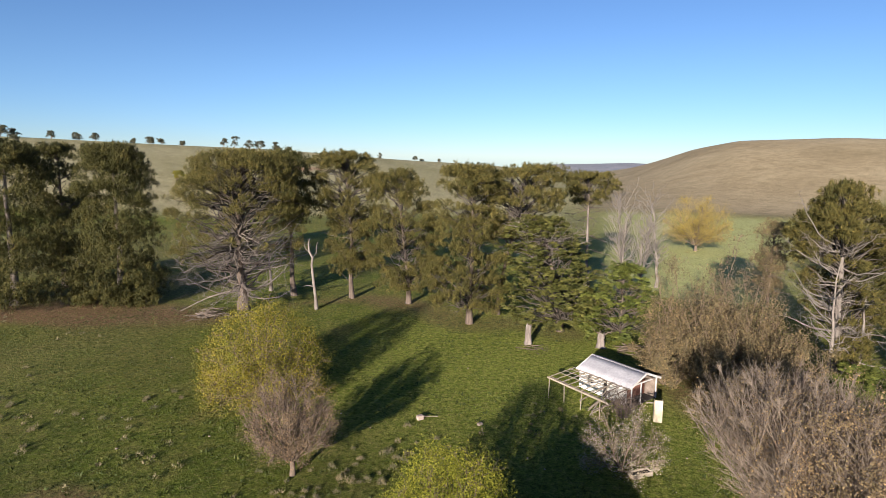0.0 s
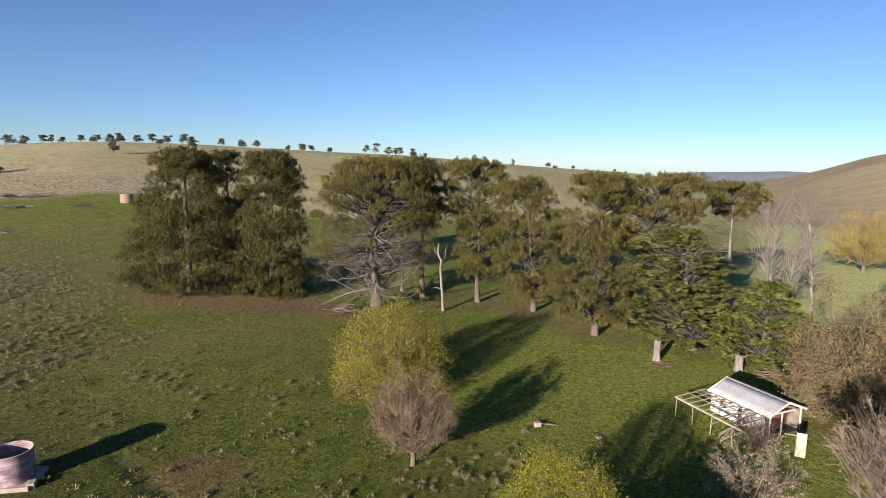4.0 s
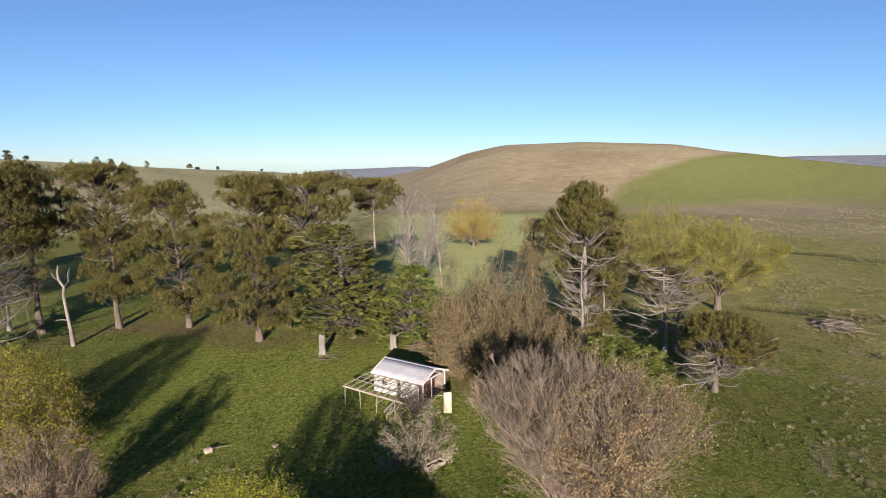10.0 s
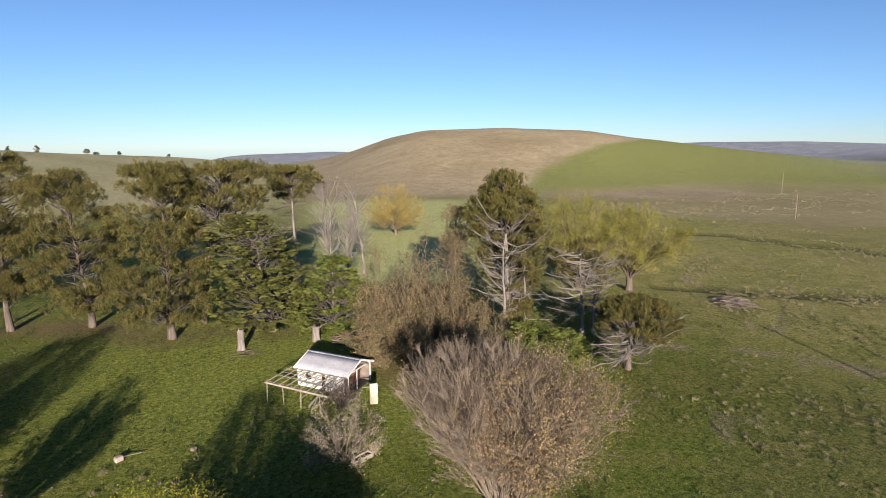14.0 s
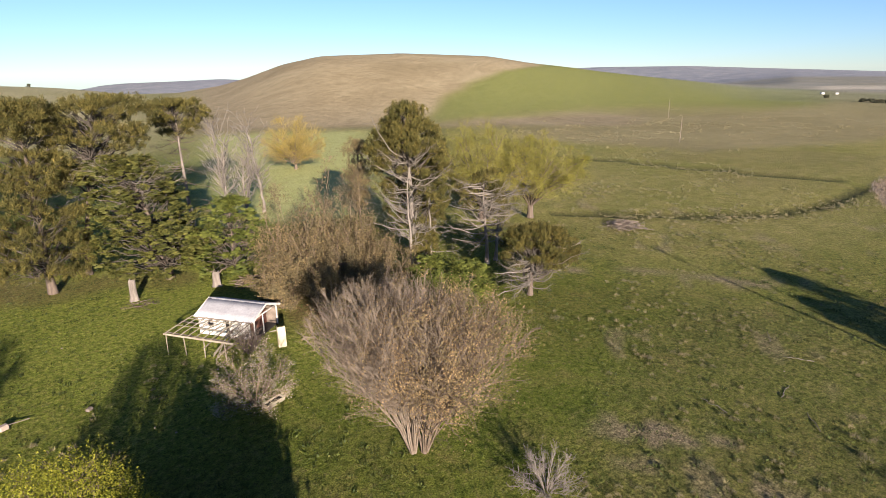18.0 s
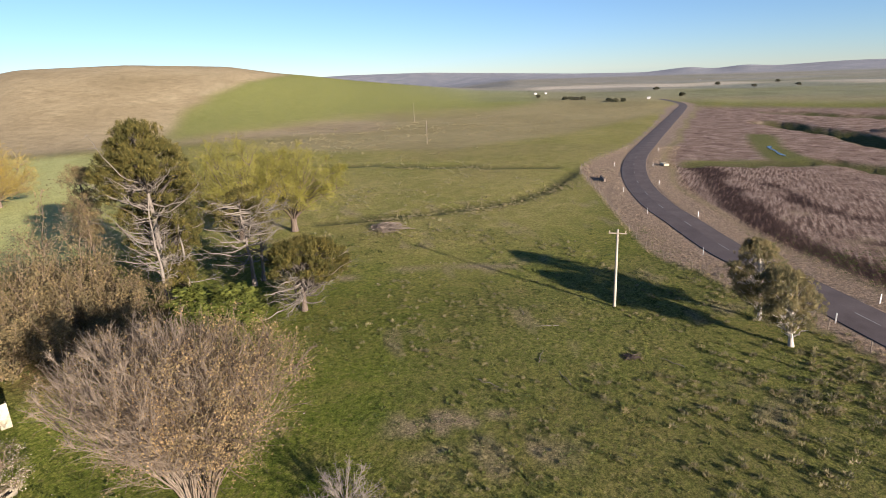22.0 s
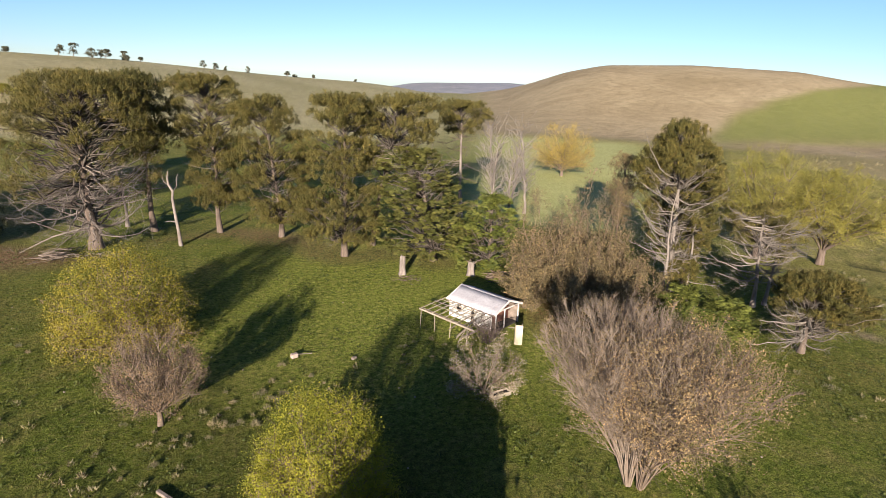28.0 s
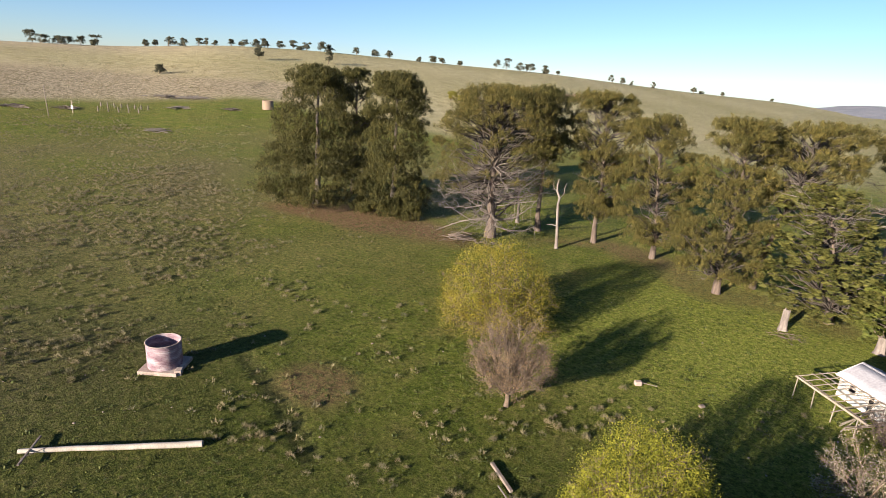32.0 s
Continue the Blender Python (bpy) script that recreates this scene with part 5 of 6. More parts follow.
fan("yellow_tree", -16.5, 51, 8.4, 4.9, "rounded tree with yellow spring leaves over brown twigs", 85, TWIG, YELLOW, 44, 12, 7, 40000, (0.15, 0.09), 0.07, 84, category="tree", up=0.2, patchy=0.75, ragged=0.04, foot=0.8, bushy=0.9, fluff=0.36, shell=0.4, calm=0.5, vase=1.0, belly=0.3, fine=0.014)
fan("lime_tree", 0.5, 27.4, 7.0, 3.3, "rounded bush in bright yellow-green leaf", 86, TWIG, LIME, 48, 13, 7, 68000, (0.1, 0.06), 0.05, 86, category="bush", up=0.3, patchy=0.05, ragged=0.05, foot=0.6, bushy=0.85, fluff=0.3, calm=0.5, shell=0.42, vase=1.0, belly=0.3)
fan("lime_tree", 0.1, 11.0, 8.2, 4.1, "rounded bush in bright yellow-green leaf", 87, TWIG, LIME, 40, 9, 3, 24000, (0.5, 0.34), 0.06, 86, category="bush", up=0.2, patchy=0.1, foot=0.6, bushy=0.9, fluff=0.6, shell=0.5, vase=0.95, belly=0.35, ragged=0.02)


def gum(x, y, h, r, seed, lean):
    return conifer("gum_tree", x, y, h, [(h * 0.26, r * 0.7), (h * 0.55, r), (h * 0.85, r * 0.75), (h, 0.4)], GUMLEAF, "young gum tree with a white trunk and grey-green leaves", seed, 120, 170, clump=0.7, trunk=0.2,
                   lean=lean, shift=(lean[0] * 0.3, lean[1] * 0.3), bark=GUMBARK, group="roadside gums", category="gum tree", size=(0.22, 0.11), spray=0.2)


gum(60.3, -1.1, 7.6, 2.8, 90, (0.4, 0.6))
gum(55.4, -3.6, 6.6, 2.8, 91, (0.6, 0.9))

# ---- the ruined hut ----
ROOFTIN = surface("weathered_roof_iron", [(0.3, (0.343, 0.332, 0.342)), (0.7, (0.475, 0.461, 0.47))], 0.5, 0.65, 0.05, 6, 0.0, stain=(0.9, 0.66, (0.436, 0.312, 0.258)), vary=0.05)
WHITEBOARD = surface("flaking_white_paint", [(0.35, (0.5, 0.47, 0.43)), (0.65, (0.68, 0.66, 0.62))], 1.5, 0.7, 0.3, 20, stain=(4.0, 0.63, (0.42, 0.36, 0.28)), vary=0.08)
RUSTBOARD = surface("red_brown_boards", [(0.3, (0.12, 0.05, 0.035)), (0.7, (0.27, 0.13, 0.09))], 1.5, 0.85, 0.3, vary=0.2)
PALEWOOD = surface("pale_raw_timber", [(0.3, (0.23, 0.19, 0.14)), (0.7, (0.38, 0.33, 0.245))], 1.2, 0.85, 0.3, 18, vary=0.12)
DARKWOOD = surface("dark_old_timber", [(0.3, (0.12, 0.095, 0.075)), (0.7, (0.26, 0.21, 0.17))], 1.2, 0.9, 0.3, 18, vary=0.15)
CREAM = surface("cream_painted_board", [(0.3, (0.462, 0.394, 0.265)), (0.7, (0.554, 0.484, 0.343))], 1.0, 0.6, 0.15, 14)
# near-black for the hut floor, planter soil and the doorway's painted shade
DARKROOM = surface("dark_floor_soil_and_doorway_shade", [(0.3, (0.03, 0.027, 0.024)), (0.7, (0.07, 0.06, 0.05))], 1.0, 0.95)

HUT_L, HUT_D, EAVE, RIDGE = 5.9, 3.9, 2.08, 2.85
hut = empty_at("hut", 13.3, 53.3, "derelict white weatherboard hut with a grey iron roof", "hut")
hut.rotation_euler = (0, 0, radians(-53.5))


def bar(parent, name, a, b, w, d, mat, label=""):
    """A squared timber from a to b."""
    a, b = Vector(a), Vector(b)
    m = Matrix.Translation((a + b) / 2) @ (b - a).to_track_quat("X", "Z").to_matrix().to_4x4()
    bm = bmesh.new()
    bmesh.ops.create_cube(bm, size=1.0, matrix=m @ Matrix.Diagonal(((b - a).length, w, d, 1)))
    bmesh.ops.bevel(bm, geom=bm.edges[:], offset=min(w, d) * 0.12, segments=1, affect="EDGES")
    return part(name, bm, mat, parent, label)


def board_wall(parent, x0, x1, y, z0, z1, holes, mat, axis="x", step=0.17):
    """Lapped boards along x (or y) from z0 to z1, cut round the holes (a, b, low, high)."""
    n = int(round((z1 - z0) / step))
    for k in range(n):
        lo, hi = z0 + k * step, z0 + (k + 1) * step
        spans = [(x0, x1)]
        for a, b, hl, hh in holes:
            if hl < hi - 0.02 and hh > lo + 0.02:
                spans = [s for p, q in spans for s in ((p, min(q, a)), (max(p, b), q)) if s[1] - s[0] > 0.05]
        for p, q in spans:
            bm = bmesh.new()
            c, s = ((p + q) / 2, y, (lo + hi) / 2), (q - p, 0.03, step + 0.02)
            tilt = Matrix.Rotation(radians(6), 4, "X")
            if axis == "y":
                c, s, tilt = (y, (p + q) / 2, (lo + hi) / 2), (0.03, q - p, step + 0.02), Matrix.Rotation(radians(6), 4, "Y")
            box(bm, c, s, 0, tilt)
            part("board", bm, mat, parent)


door_gap, window_gap = (2.85, 3.25, 0.0, 1.75), (1.0, 1.6, 0.9, 1.6)
front = part("front_wall", box(bmesh.new(), (0.07, 0.1, EAVE / 2), (0.1, 0.1, EAVE)), WHITEBOARD, hut)
board_wall(front, 0.0, HUT_L - 0.5, 0.02, 0.05, EAVE, [door_gap, window_gap], WHITEBOARD)
back = part("back_wall", box(bmesh.new(), (HUT_L / 2, HUT_D - 0.05, EAVE / 2), (HUT_L, 0.08, EAVE)), DARKWOOD, hut)
left_end = part("end_wall", box(bmesh.new(), (0.05, HUT_D / 2, EAVE / 2), (0.08, HUT_D - 0.25, EAVE)), WHITEBOARD, hut)
inner = part("end_wall", box(bmesh.new(), (HUT_L - 1.3, HUT_D / 2, EAVE / 2), (0.08, HUT_D - 0.25, EAVE)), RUSTBOARD, hut)
board_wall(inner, 0.15, HUT_D - 0.15, HUT_L - 1.24, 0.05, EAVE, [(1.4, 2.2, 0, 1.9)], RUSTBOARD, "y")
part("floor", box(bmesh.new(), (HUT_L / 2, HUT_D / 2, 0.06), (HUT_L - 0.1, HUT_D - 0.3, 0.1)), DARKROOM, hut)
for gx, gm in ((0.05, WHITEBOARD), (HUT_L - 1.3, RUSTBOARD)):
    bm = bmesh.new()
    ring = [bm.verts.new((gx + s, yy, zz)) for s in (-0.03, 0.03) for yy, zz in ((0.05, EAVE), (HUT_D - 0.05, EAVE), (HUT_D / 2, RIDGE - 0.05))]
    for f in ((0, 2, 1), (3, 4, 5), (0, 1, 4, 3), (1, 2, 5, 4), (2, 0, 3, 5)):
        bm.faces.new([ring[i] for i in f])
    part("gable", bm, gm, hut)
for px, py in ((HUT_L - 0.08, 0.1), (HUT_L - 0.08, HUT_D - 0.1), (HUT_L - 0.08, 1.5)):
    bar(hut, "post", (px, py, 0), (px, py, EAVE), 0.1, 0.1, WHITEBOARD)
bar(hut, "beam", (HUT_L - 0.08, 0, EAVE - 0.06), (HUT_L - 0.08, HUT_D, EAVE - 0.06), 0.08, 0.12, WHITEBOARD)
slope = math.hypot(HUT_D / 2 + 0.35, (RIDGE - EAVE) * (HUT_D / 2 + 0.35) / (HUT_D / 2))
rise = (RIDGE - EAVE) / (HUT_D / 2)


def tin_sheet(x0, x1, side, jut):
    """One corrugated sheet from eave to ridge."""
    cols, rows = 22, 3
    y0, y1 = -0.38 - jut, HUT_D / 2
    v = []
    for i in range(cols + 1):
        xx = x0 + (x1 - x0) * i / cols
        for j in range(rows + 1):
            yy = y0 + (y1 - y0) * j / rows
            zz = EAVE + 0.05 + yy * rise + 0.003 * math.sin(i * math.pi / 2 + 0.4) + (0.012 if side else 0)
            v.append((xx, yy if not side else HUT_D - yy, zz))
    f = [(i * (rows + 1) + j, (i + 1) * (rows + 1) + j, (i + 1) * (rows + 1) + j + 1, i * (rows + 1) + j + 1) for i in range(cols) for j in range(rows)]
    ob = mesh_part("roof_sheet", v, f, ROOFTIN, roof)
    solid = ob.modifiers.new("thick", "SOLIDIFY")
    solid.thickness = 0.006
    return ob


roof = part("roof", box(bmesh.new(), (HUT_L / 2, HUT_D / 2, RIDGE + 0.03), (HUT_L + 0.3, 0.22, 0.03)), ROOFTIN, hut)
rng_h = np.random.default_rng(5)
for k in range(9):
    xa = -0.15 + k * (HUT_L + 0.3) / 9
    for side in (0, 1):
        tin_sheet(xa - 0.03, xa + (HUT_L + 0.3) / 9, side, rng_h.uniform(0, 0.08))
for yy, zz in ((-0.35, EAVE - 0.35 * rise), (HUT_D + 0.35, EAVE - 0.35 * rise)):
    bar(hut, "barge_board", (HUT_L + 0.12, yy, zz), (HUT_L + 0.12, HUT_D / 2, RIDGE), 0.04, 0.2, WHITEBOARD, "white painted barge board")
    bar(hut, "barge_board", (-0.12, yy, zz), (-0.12, HUT_D / 2, RIDGE), 0.04, 0.2, WHITEBOARD)
bar(hut, "fascia", (-0.1, -0.36, EAVE - 0.2), (HUT_L + 0.1, -0.36, EAVE - 0.2), 0.03, 0.12, DARKWOOD, "rusty sagging gutter board")
bar(hut, "beam", (HUT_L - 1.2, HUT_D * 0.62, EAVE), (HUT_L + 0.7, HUT_D * 0.62, EAVE + 0.35), 0.08, 0.1, DARKWOOD)
# no leaf hangs here: a near-black panel stands in for the shade indoors
shade_panel = part("door", box(bmesh.new(), (3.05, 0.12, 0.85), (0.36, 0.04, 1.7)), DARKROOM, hut, "near-black panel painted in for the shade inside the open doorway")

# the open frame of the collapsed verandah
pergola = empty_at("verandah_frame", 13.3, 53.3, "roofless verandah frame of pale timber rafters on thin posts", "pergola")
pergola.rotation_euler = (0, 0, radians(-53.5))
PY, PZ = -3.9, 1.75
bar(pergola, "beam", (-0.5, PY, PZ), (6.4, PY - 0.05, PZ - 0.1), 0.09, 0.16, PALEWOOD)
bar(pergola, "beam", (-0.4, PY + 0.3, PZ + 0.02), (6.0, PY + 0.25, PZ - 0.12), 0.07, 0.1, DARKWOOD)
for k, px in enumerate((-0.3, 1.6, 3.5, 5.6)):
    bar(pergola, "post", (px, PY, 0), (px + 0.06 * (-1) ** k, PY, PZ), 0.07, 0.07, PALEWOOD)
for k in range(9):
    px = -0.35 + k * 0.78
    bar(pergola, "rafter", (px, -0.25, EAVE - 0.12), (px + 0.05, PY - 0.15, PZ + 0.1), 0.05, 0.07, PALEWOOD if k < 7 else DARKWOOD)
for k, py in enumerate((-0.9, -1.65, -2.45)):
    bar(pergola, "batten", (-0.5, py, PZ + 0.2), (5.2 - 0.5 * k, py, PZ + 0.16), 0.05, 0.05, PALEWOOD)
for k in range(7):
    xa = 4.0 + rng_h.uniform(-0.6, 1.6)
    bar(pergola, "fallen_rafter", (xa, -0.4, rng_h.uniform(0.6, 1.9)), (xa + rng_h.uniform(-1.2, 1.2), PY - 0.3, rng_h.uniform(0.05, 1.2)), 0.06, 0.09, DARKWOOD if k % 2 else PALEWOOD)
brush("climber", 15.6, 46.7, 2.3, 1.7, "dark tangle of bare climber stems on the fallen verandah", 88, BARK, None, 8, 900, 0, thick=0.03, category="climbing plant", low=0.0, twig_len=0.5)

# a cream board standing upright at the hut's corner
panel = empty_at("upright_board", 18.2, 45.8, "tall cream-painted cupboard shell standing on end", "cupboard")
panel.rotation_euler = (0, 0, radians(-12))
bm = bmesh.new()
box(bm, (0, 0, 0.98), (0.68, 0.1, 1.9), 0, Matrix.Rotation(radians(-3), 4, "X"), 0.015)
part("front_panel", bm, CREAM, panel)
for sx in (-0.33, 0.33):
    part("side_panel", box(bmesh.new(), (sx, 0.28, 0.95), (0.03, 0.45, 1.86), 0, None, 0.006), CREAM, panel)
part("rail", box(bmesh.new(), (-0.5, 0.1, 1.65), (1.0, 0.05, 0.08)), PALEWOOD, panel)


def stump(x, y, h, r, seed, label, branch=False):
    rng = np.random.default_rng(seed)
    root = empty_at("tree_stump", x, y, label, "stump", "pale stumps behind the hut", 0.06)
    n, m = 14, 7
    v = []
    for j in range(m + 1):
        t = j / m
        for i in range(n):
            a = 2 * math.pi * i / n
            rr = r * (1 + 0.5 * math.exp(-t * 9) - 0.12 * t) * (1 + 0.13 * math.sin(3 * a + seed) + rng.normal() * 0.04)
            zz = h * t + (rng.uniform(-0.12, 0.2) * h * 0.5 if j == m else 0)
            v.append((rr * math.cos(a), rr * math.sin(a), zz))
    f = [(j * n + i, j * n + (i + 1) % n, (j + 1) * n + (i + 1) % n, (j + 1) * n + i) for j in range(m) for i in range(n)]
    v.append((0, 0, h * 0.9))
    c = len(v) - 1
    me = bpy.data.meshes.new("bole")
    me.from_pydata(v, [], f + [(m * n + i, m * n + (i + 1) % n, c) for i in range(n)])
    me.materials.append(GREYWOOD)
    under(new("bole", me), root)
    if branch:
        for k in range(3):
            a = rng.uniform(0, 6.28)
            mesh_part("broken_branch", *tubes([limb(rng, (0, 0, h * 0.8), (math.cos(a) * 1.3, math.sin(a) * 1.3, h + rng.uniform(-0.2, 0.7)), 0.12, 0.03, 5)], 6), PALETWIG, root)
    return root


stump(10.2, 66.2, 2.3, 0.36, 3, "pale sawn tree stump with a flared foot")
stump(18.6, 65.3, 1.75, 0.42, 4, "thick pale stump with snapped branches on top", True)


def stick_pile(name, x, y, w, count, ln, mat, label, seed, category="branches", high=0.5, group=""):
    rng = np.random.default_rng(seed)
    root = empty_at(name, x, y, label, category, group)
    paths = []
    for _ in range(count):
        c = np.append(rng.normal(size=2) * w * 0.33, 0)
        c[2] = rng.uniform(0.03, high) * math.exp(-(np.hypot(c[0], c[1]) / w * 1.6) ** 2) + 0.04
        a = rng.uniform(0, 6.28)
        d = np.array([math.cos(a), math.sin(a), rng.uniform(-0.05, 0.12)]) * ln * rng.uniform(0.3, 1) / 2
        lo = c - d
        lo[2] = max(lo[2], 0.02)
        paths.append(limb(rng, lo, c + d, 0.05 * max(1.0, ln / 2.0) * rng.uniform(0.4, 1.2), 0.012 * max(1.0, ln / 2.0), 4, 0, 0.05))
    tagged(mesh_part("stick_mass", *tubes(paths, 4), mat, root), kind="stuff")
    return root


stick_pile("branch_pile", 75.6, 51.3, 3.6, 260, 2.6, DARKWOOD, "low heap of dark brown dead branches on the grass", 5, high=1.0)
stick_pile("fallen_branches", 22, 64, 2.6, 40, 3.0, PALETWIG, "pale fallen branches lying behind the hut", 6)
stick_pile("fallen_branches", -31.5, 77.0, 3.6, 44, 3.4, DARKWOOD, "dark fallen branches under the old pine", 7, high=0.9)
stick_pile("fallen_branches", -26.6, 77.2, 3.0, 30, 2.6, DEADGREY, "grey broken twigs under the old pine", 17, high=0.3)
stick_pile("fallen_branches", 11, 64.4, 2.0, 26, 1.8, PALETWIG, "pale broken sticks beside a stump", 8, high=0.15)
stick_pile("fallen_branches", 31.5, 48.4, 3.0, 50, 2.4, DARKWOOD, "tangled dead branches under the thicket", 9)
for k, (hd, dp, w) in enumerate([(-47.6, -3.25, 12), (-50.0, -3.2, 10), (-49.2, -4.1, 5), (-51.1, -6.0, 4), (-61.3, -4.2, 6), (-57.6, -4.3, 5), (-44.8, -4.1, 4)]):
    stick_pile("old_timber_pile", *on_ground(hd, dp), w, 46, 7.5 if w > 8 else 5.5, SILVER if k < 4 else DARKWOOD, "bleached fallen logs scattered on the far paddock", 300 + k, "logs", 0.6, "log piles on the far paddock")
stick_pile("branch_pile", *on_ground(99, -5.1), 9, 220, 5.0, DARKWOOD, "dark heap of dead timber in the marshy field", 10, high=2.0)

# ---- water tank, fallen pole, trough, beams ----
CONCRETE = surface("stained_concrete", [(0.3, (0.27, 0.21, 0.17)), (0.7, (0.42, 0.34, 0.285))], 1.2, 0.9, 0.4, 12)
TANKSKIN = surface("weathered_pinkish_tank", [(0.35, (0.15, 0.085, 0.105)), (0.52, (0.27, 0.19, 0.205)), (0.68, (0.42, 0.35, 0.35))], 0.9, 0.7, 0.2, 8, stain=(1.3, 0.6, (0.12, 0.06, 0.08)), stretch=(1, 1, 2))
tank = empty_at("water_tank", -36.2, 28.3, "open round water tank of weathered pinkish iron on a slab", "water tank")
tank.rotation_euler = (0, 0, radians(24))


def turned(profile, sides=48):
    v = [(r * math.cos(2 * math.pi * i / sides), r * math.sin(2 * math.pi * i / sides), z) for r, z in profile for i in range(sides)]
    f = [(j * sides + i, j * sides + (i + 1) % sides, (j + 1) * sides + (i + 1) % sides, (j + 1) * sides + i) for j in range(len(profile) - 1) for i in range(sides)]
    return v, f


ribs = [(1.30 + 0.018 * math.sin(k * math.pi / 2), 0.3 + k * 0.037) for k in range(55)]
mesh_part("shell", *turned(ribs + [(1.32, 2.34), (1.25, 2.34)] + [(1.25 + 0.015 * math.sin(k * math.pi / 2), 2.3 - k * 0.037) for k in range(54)] + [(0.02, 0.32)]), TANKSKIN, tank, smooth=True)
mesh_part("rim", *turned([(1.27, 2.33), (1.34, 2.33), (1.35, 2.37), (1.27, 2.38), (1.27, 2.33)]), CONCRETE, tank, "pale rolled rim")
part("slab", box(bmesh.new(), (0, 0, 0.13), (3.1, 2.9, 0.34), 0, None, 0.03), CONCRETE, tank, "broken concrete base slab")
part("slab_block", box(bmesh.new(), (1.5, -0.9, 0.2), (0.5, 0.7, 0.4), 12, None, 0.03), CONCRETE, tank)

POLEWOOD = surface("grey_pole_timber", [(0.3, (0.3, 0.265, 0.215)), (0.7, (0.46, 0.415, 0.345))], 1.0, 0.85, 0.3, 14, stretch=(1, 1, 0.2))
fallen = empty_at("fallen_pole", -25.9, 22.5, "pale timber power pole lying on the grass", "pole")
rngp = np.random.default_rng(9)
way = np.array([-8.9, -6.1, 0.0])
mesh_part("shaft", *tubes([limb(rngp, (0, 0, 0.2), way + (0, 0, 0.2), 0.22, 0.15, 8, 0, 0.002), limb(rngp, (0, 0, 0.2), (0.04, 0.024, 0.2), 0.22, 0.01, 3, 0, 0)], 12), POLEWOOD, fallen, smooth=True)
bar(fallen, "crossarm", way * 0.93 + (0.9, -1.3, 0.35), way * 0.95 + (-0.7, 1.2, 0.3), 0.12, 0.1, DARKWOOD, "dark timber crossarm")
bar(fallen, "brace", way * 0.85 + (0, 0, 0.4), way * 0.94 + (0.5, -0.8, 0.35), 0.05, 0.02, DARKWOOD)
for k, (ax, ay, bx, by) in enumerate([(-8.8, 30.2, -6.8, 28.3), (-7.7, 28.4, -6.3, 27.1)]):
    e = empty_at("timber_beam", ax, ay, "weathered grey beam lying in the grass", "beam", "old beams")
    bar(e, "beam_body", (0, 0, 0.13), (bx - ax, by - ay, 0.11), 0.22 - 0.14 * k, 0.2 - 0.13 * k, GREYWOOD if k else DARKWOOD)
trough = empty_at("garden_trough", 14.0, 37.6, "wooden planter frame of pale boards with dark soil", "planter")
trough.rotation_euler = (0, 0, radians(20))
for sy in (-0.3, 0.3):
    part("side_board", box(bmesh.new(), (0, sy, 0.16), (1.6, 0.06, 0.32), 0, None, 0.01), PALEWOOD, trough)
for sx in (-0.8, 0.8):
    part("end_board", box(bmesh.new(), (sx, 0, 0.16), (0.06, 0.6, 0.3), 0, None, 0.01), PALEWOOD, trough)
part("soil", box(bmesh.new(), (0, 0, 0.1), (1.5, 0.52, 0.16)), DARKROOM, trough)
block = empty_at("stone_block", -1.8, 46.1, "pale broken stone block with a stick on it", "stone")
bm = bmesh.new()
box(bm, (0, 0, 0.18), (0.62, 0.45, 0.4), 25, None, 0.08)
part("block_body", bm, CONCRETE, block)
bar(block, "stick", (0.2, 0, 0.3), (1.5, 0.3, 0.16), 0.06, 0.05, DARKWOOD)
rock = empty_at("dark_stone", 3.2, 45.2, "small dark stone in the short grass", "stone")
part("stone_body", box(bmesh.new(), (0, 0, 0.1), (0.5, 0.35, 0.25), 40, None, 0.08), DARKWOOD, rock)


# ---- power poles, fence, road markers ----
def power_pole(x, y, h, label, arm=True, turn=0.0, lean=0.0):
    root = empty_at("power_pole", x, y, label, "power pole", "power poles", 0.1)
    root.rotation_euler = (0, radians(lean), radians(turn))
    girth = 1.0 if arm else 0.8
    mesh_part("shaft", *tubes([([(0, 0, 0), (0, 0, h * 0.5), (0, 0, h), (0, 0, h + 0.01)], [0.16 * girth, 0.135 * girth, 0.11 * girth, 0.01])], 12), POLEWOOD if arm else DARKWOOD, root, smooth=True)
    if arm:
        bar(root, "crossarm", (-0.85, 0.12, h - 0.35), (0.85, 0.12, h - 0.35), 0.1, 0.12, PALEWOOD)
        bar(root, "brace", (-0.5, 0.14, h - 0.4), (0, 0.12, h - 0.95), 0.04, 0.015, DARKWOOD)
        for px in (-0.75, 0.75):
            mesh_part("insulator", *_ins(px, h), CREAM, root, "white insulator")
    return root


def _ins(px, h):
    v, f = turned([(0.01, h - 0.29), (0.05, h - 0.29), (0.05, h - 0.2), (0.075, h - 0.17), (0.05, h - 0.12), (0.01, h - 0.1)], 10)
    return [(a + px, b + 0.12, c) for a, b, c in v], f



power_pole(57.9, 11.9, 8.2, "grey timber power pole with a crossarm", True, 100, 0.5)
power_pole(*on_ground(58.7, -4.07), 9.5, "distant grey power pole on the flat", False)
power_pole(*on_ground(59.9, -6.04), 8.0, "distant grey power pole on the flat", False)
power_pole(*on_ground(-59.0, -4.9), 9.0, "leaning grey pole on the far paddock", False, 0, -4)
DARKWIRE = surface("dull_fence_wire", [(0.3, (0.2, 0.19, 0.18)), (0.7, (0.35, 0.34, 0.32))], 3.0, 0.6, 0.0, metal=0.6)


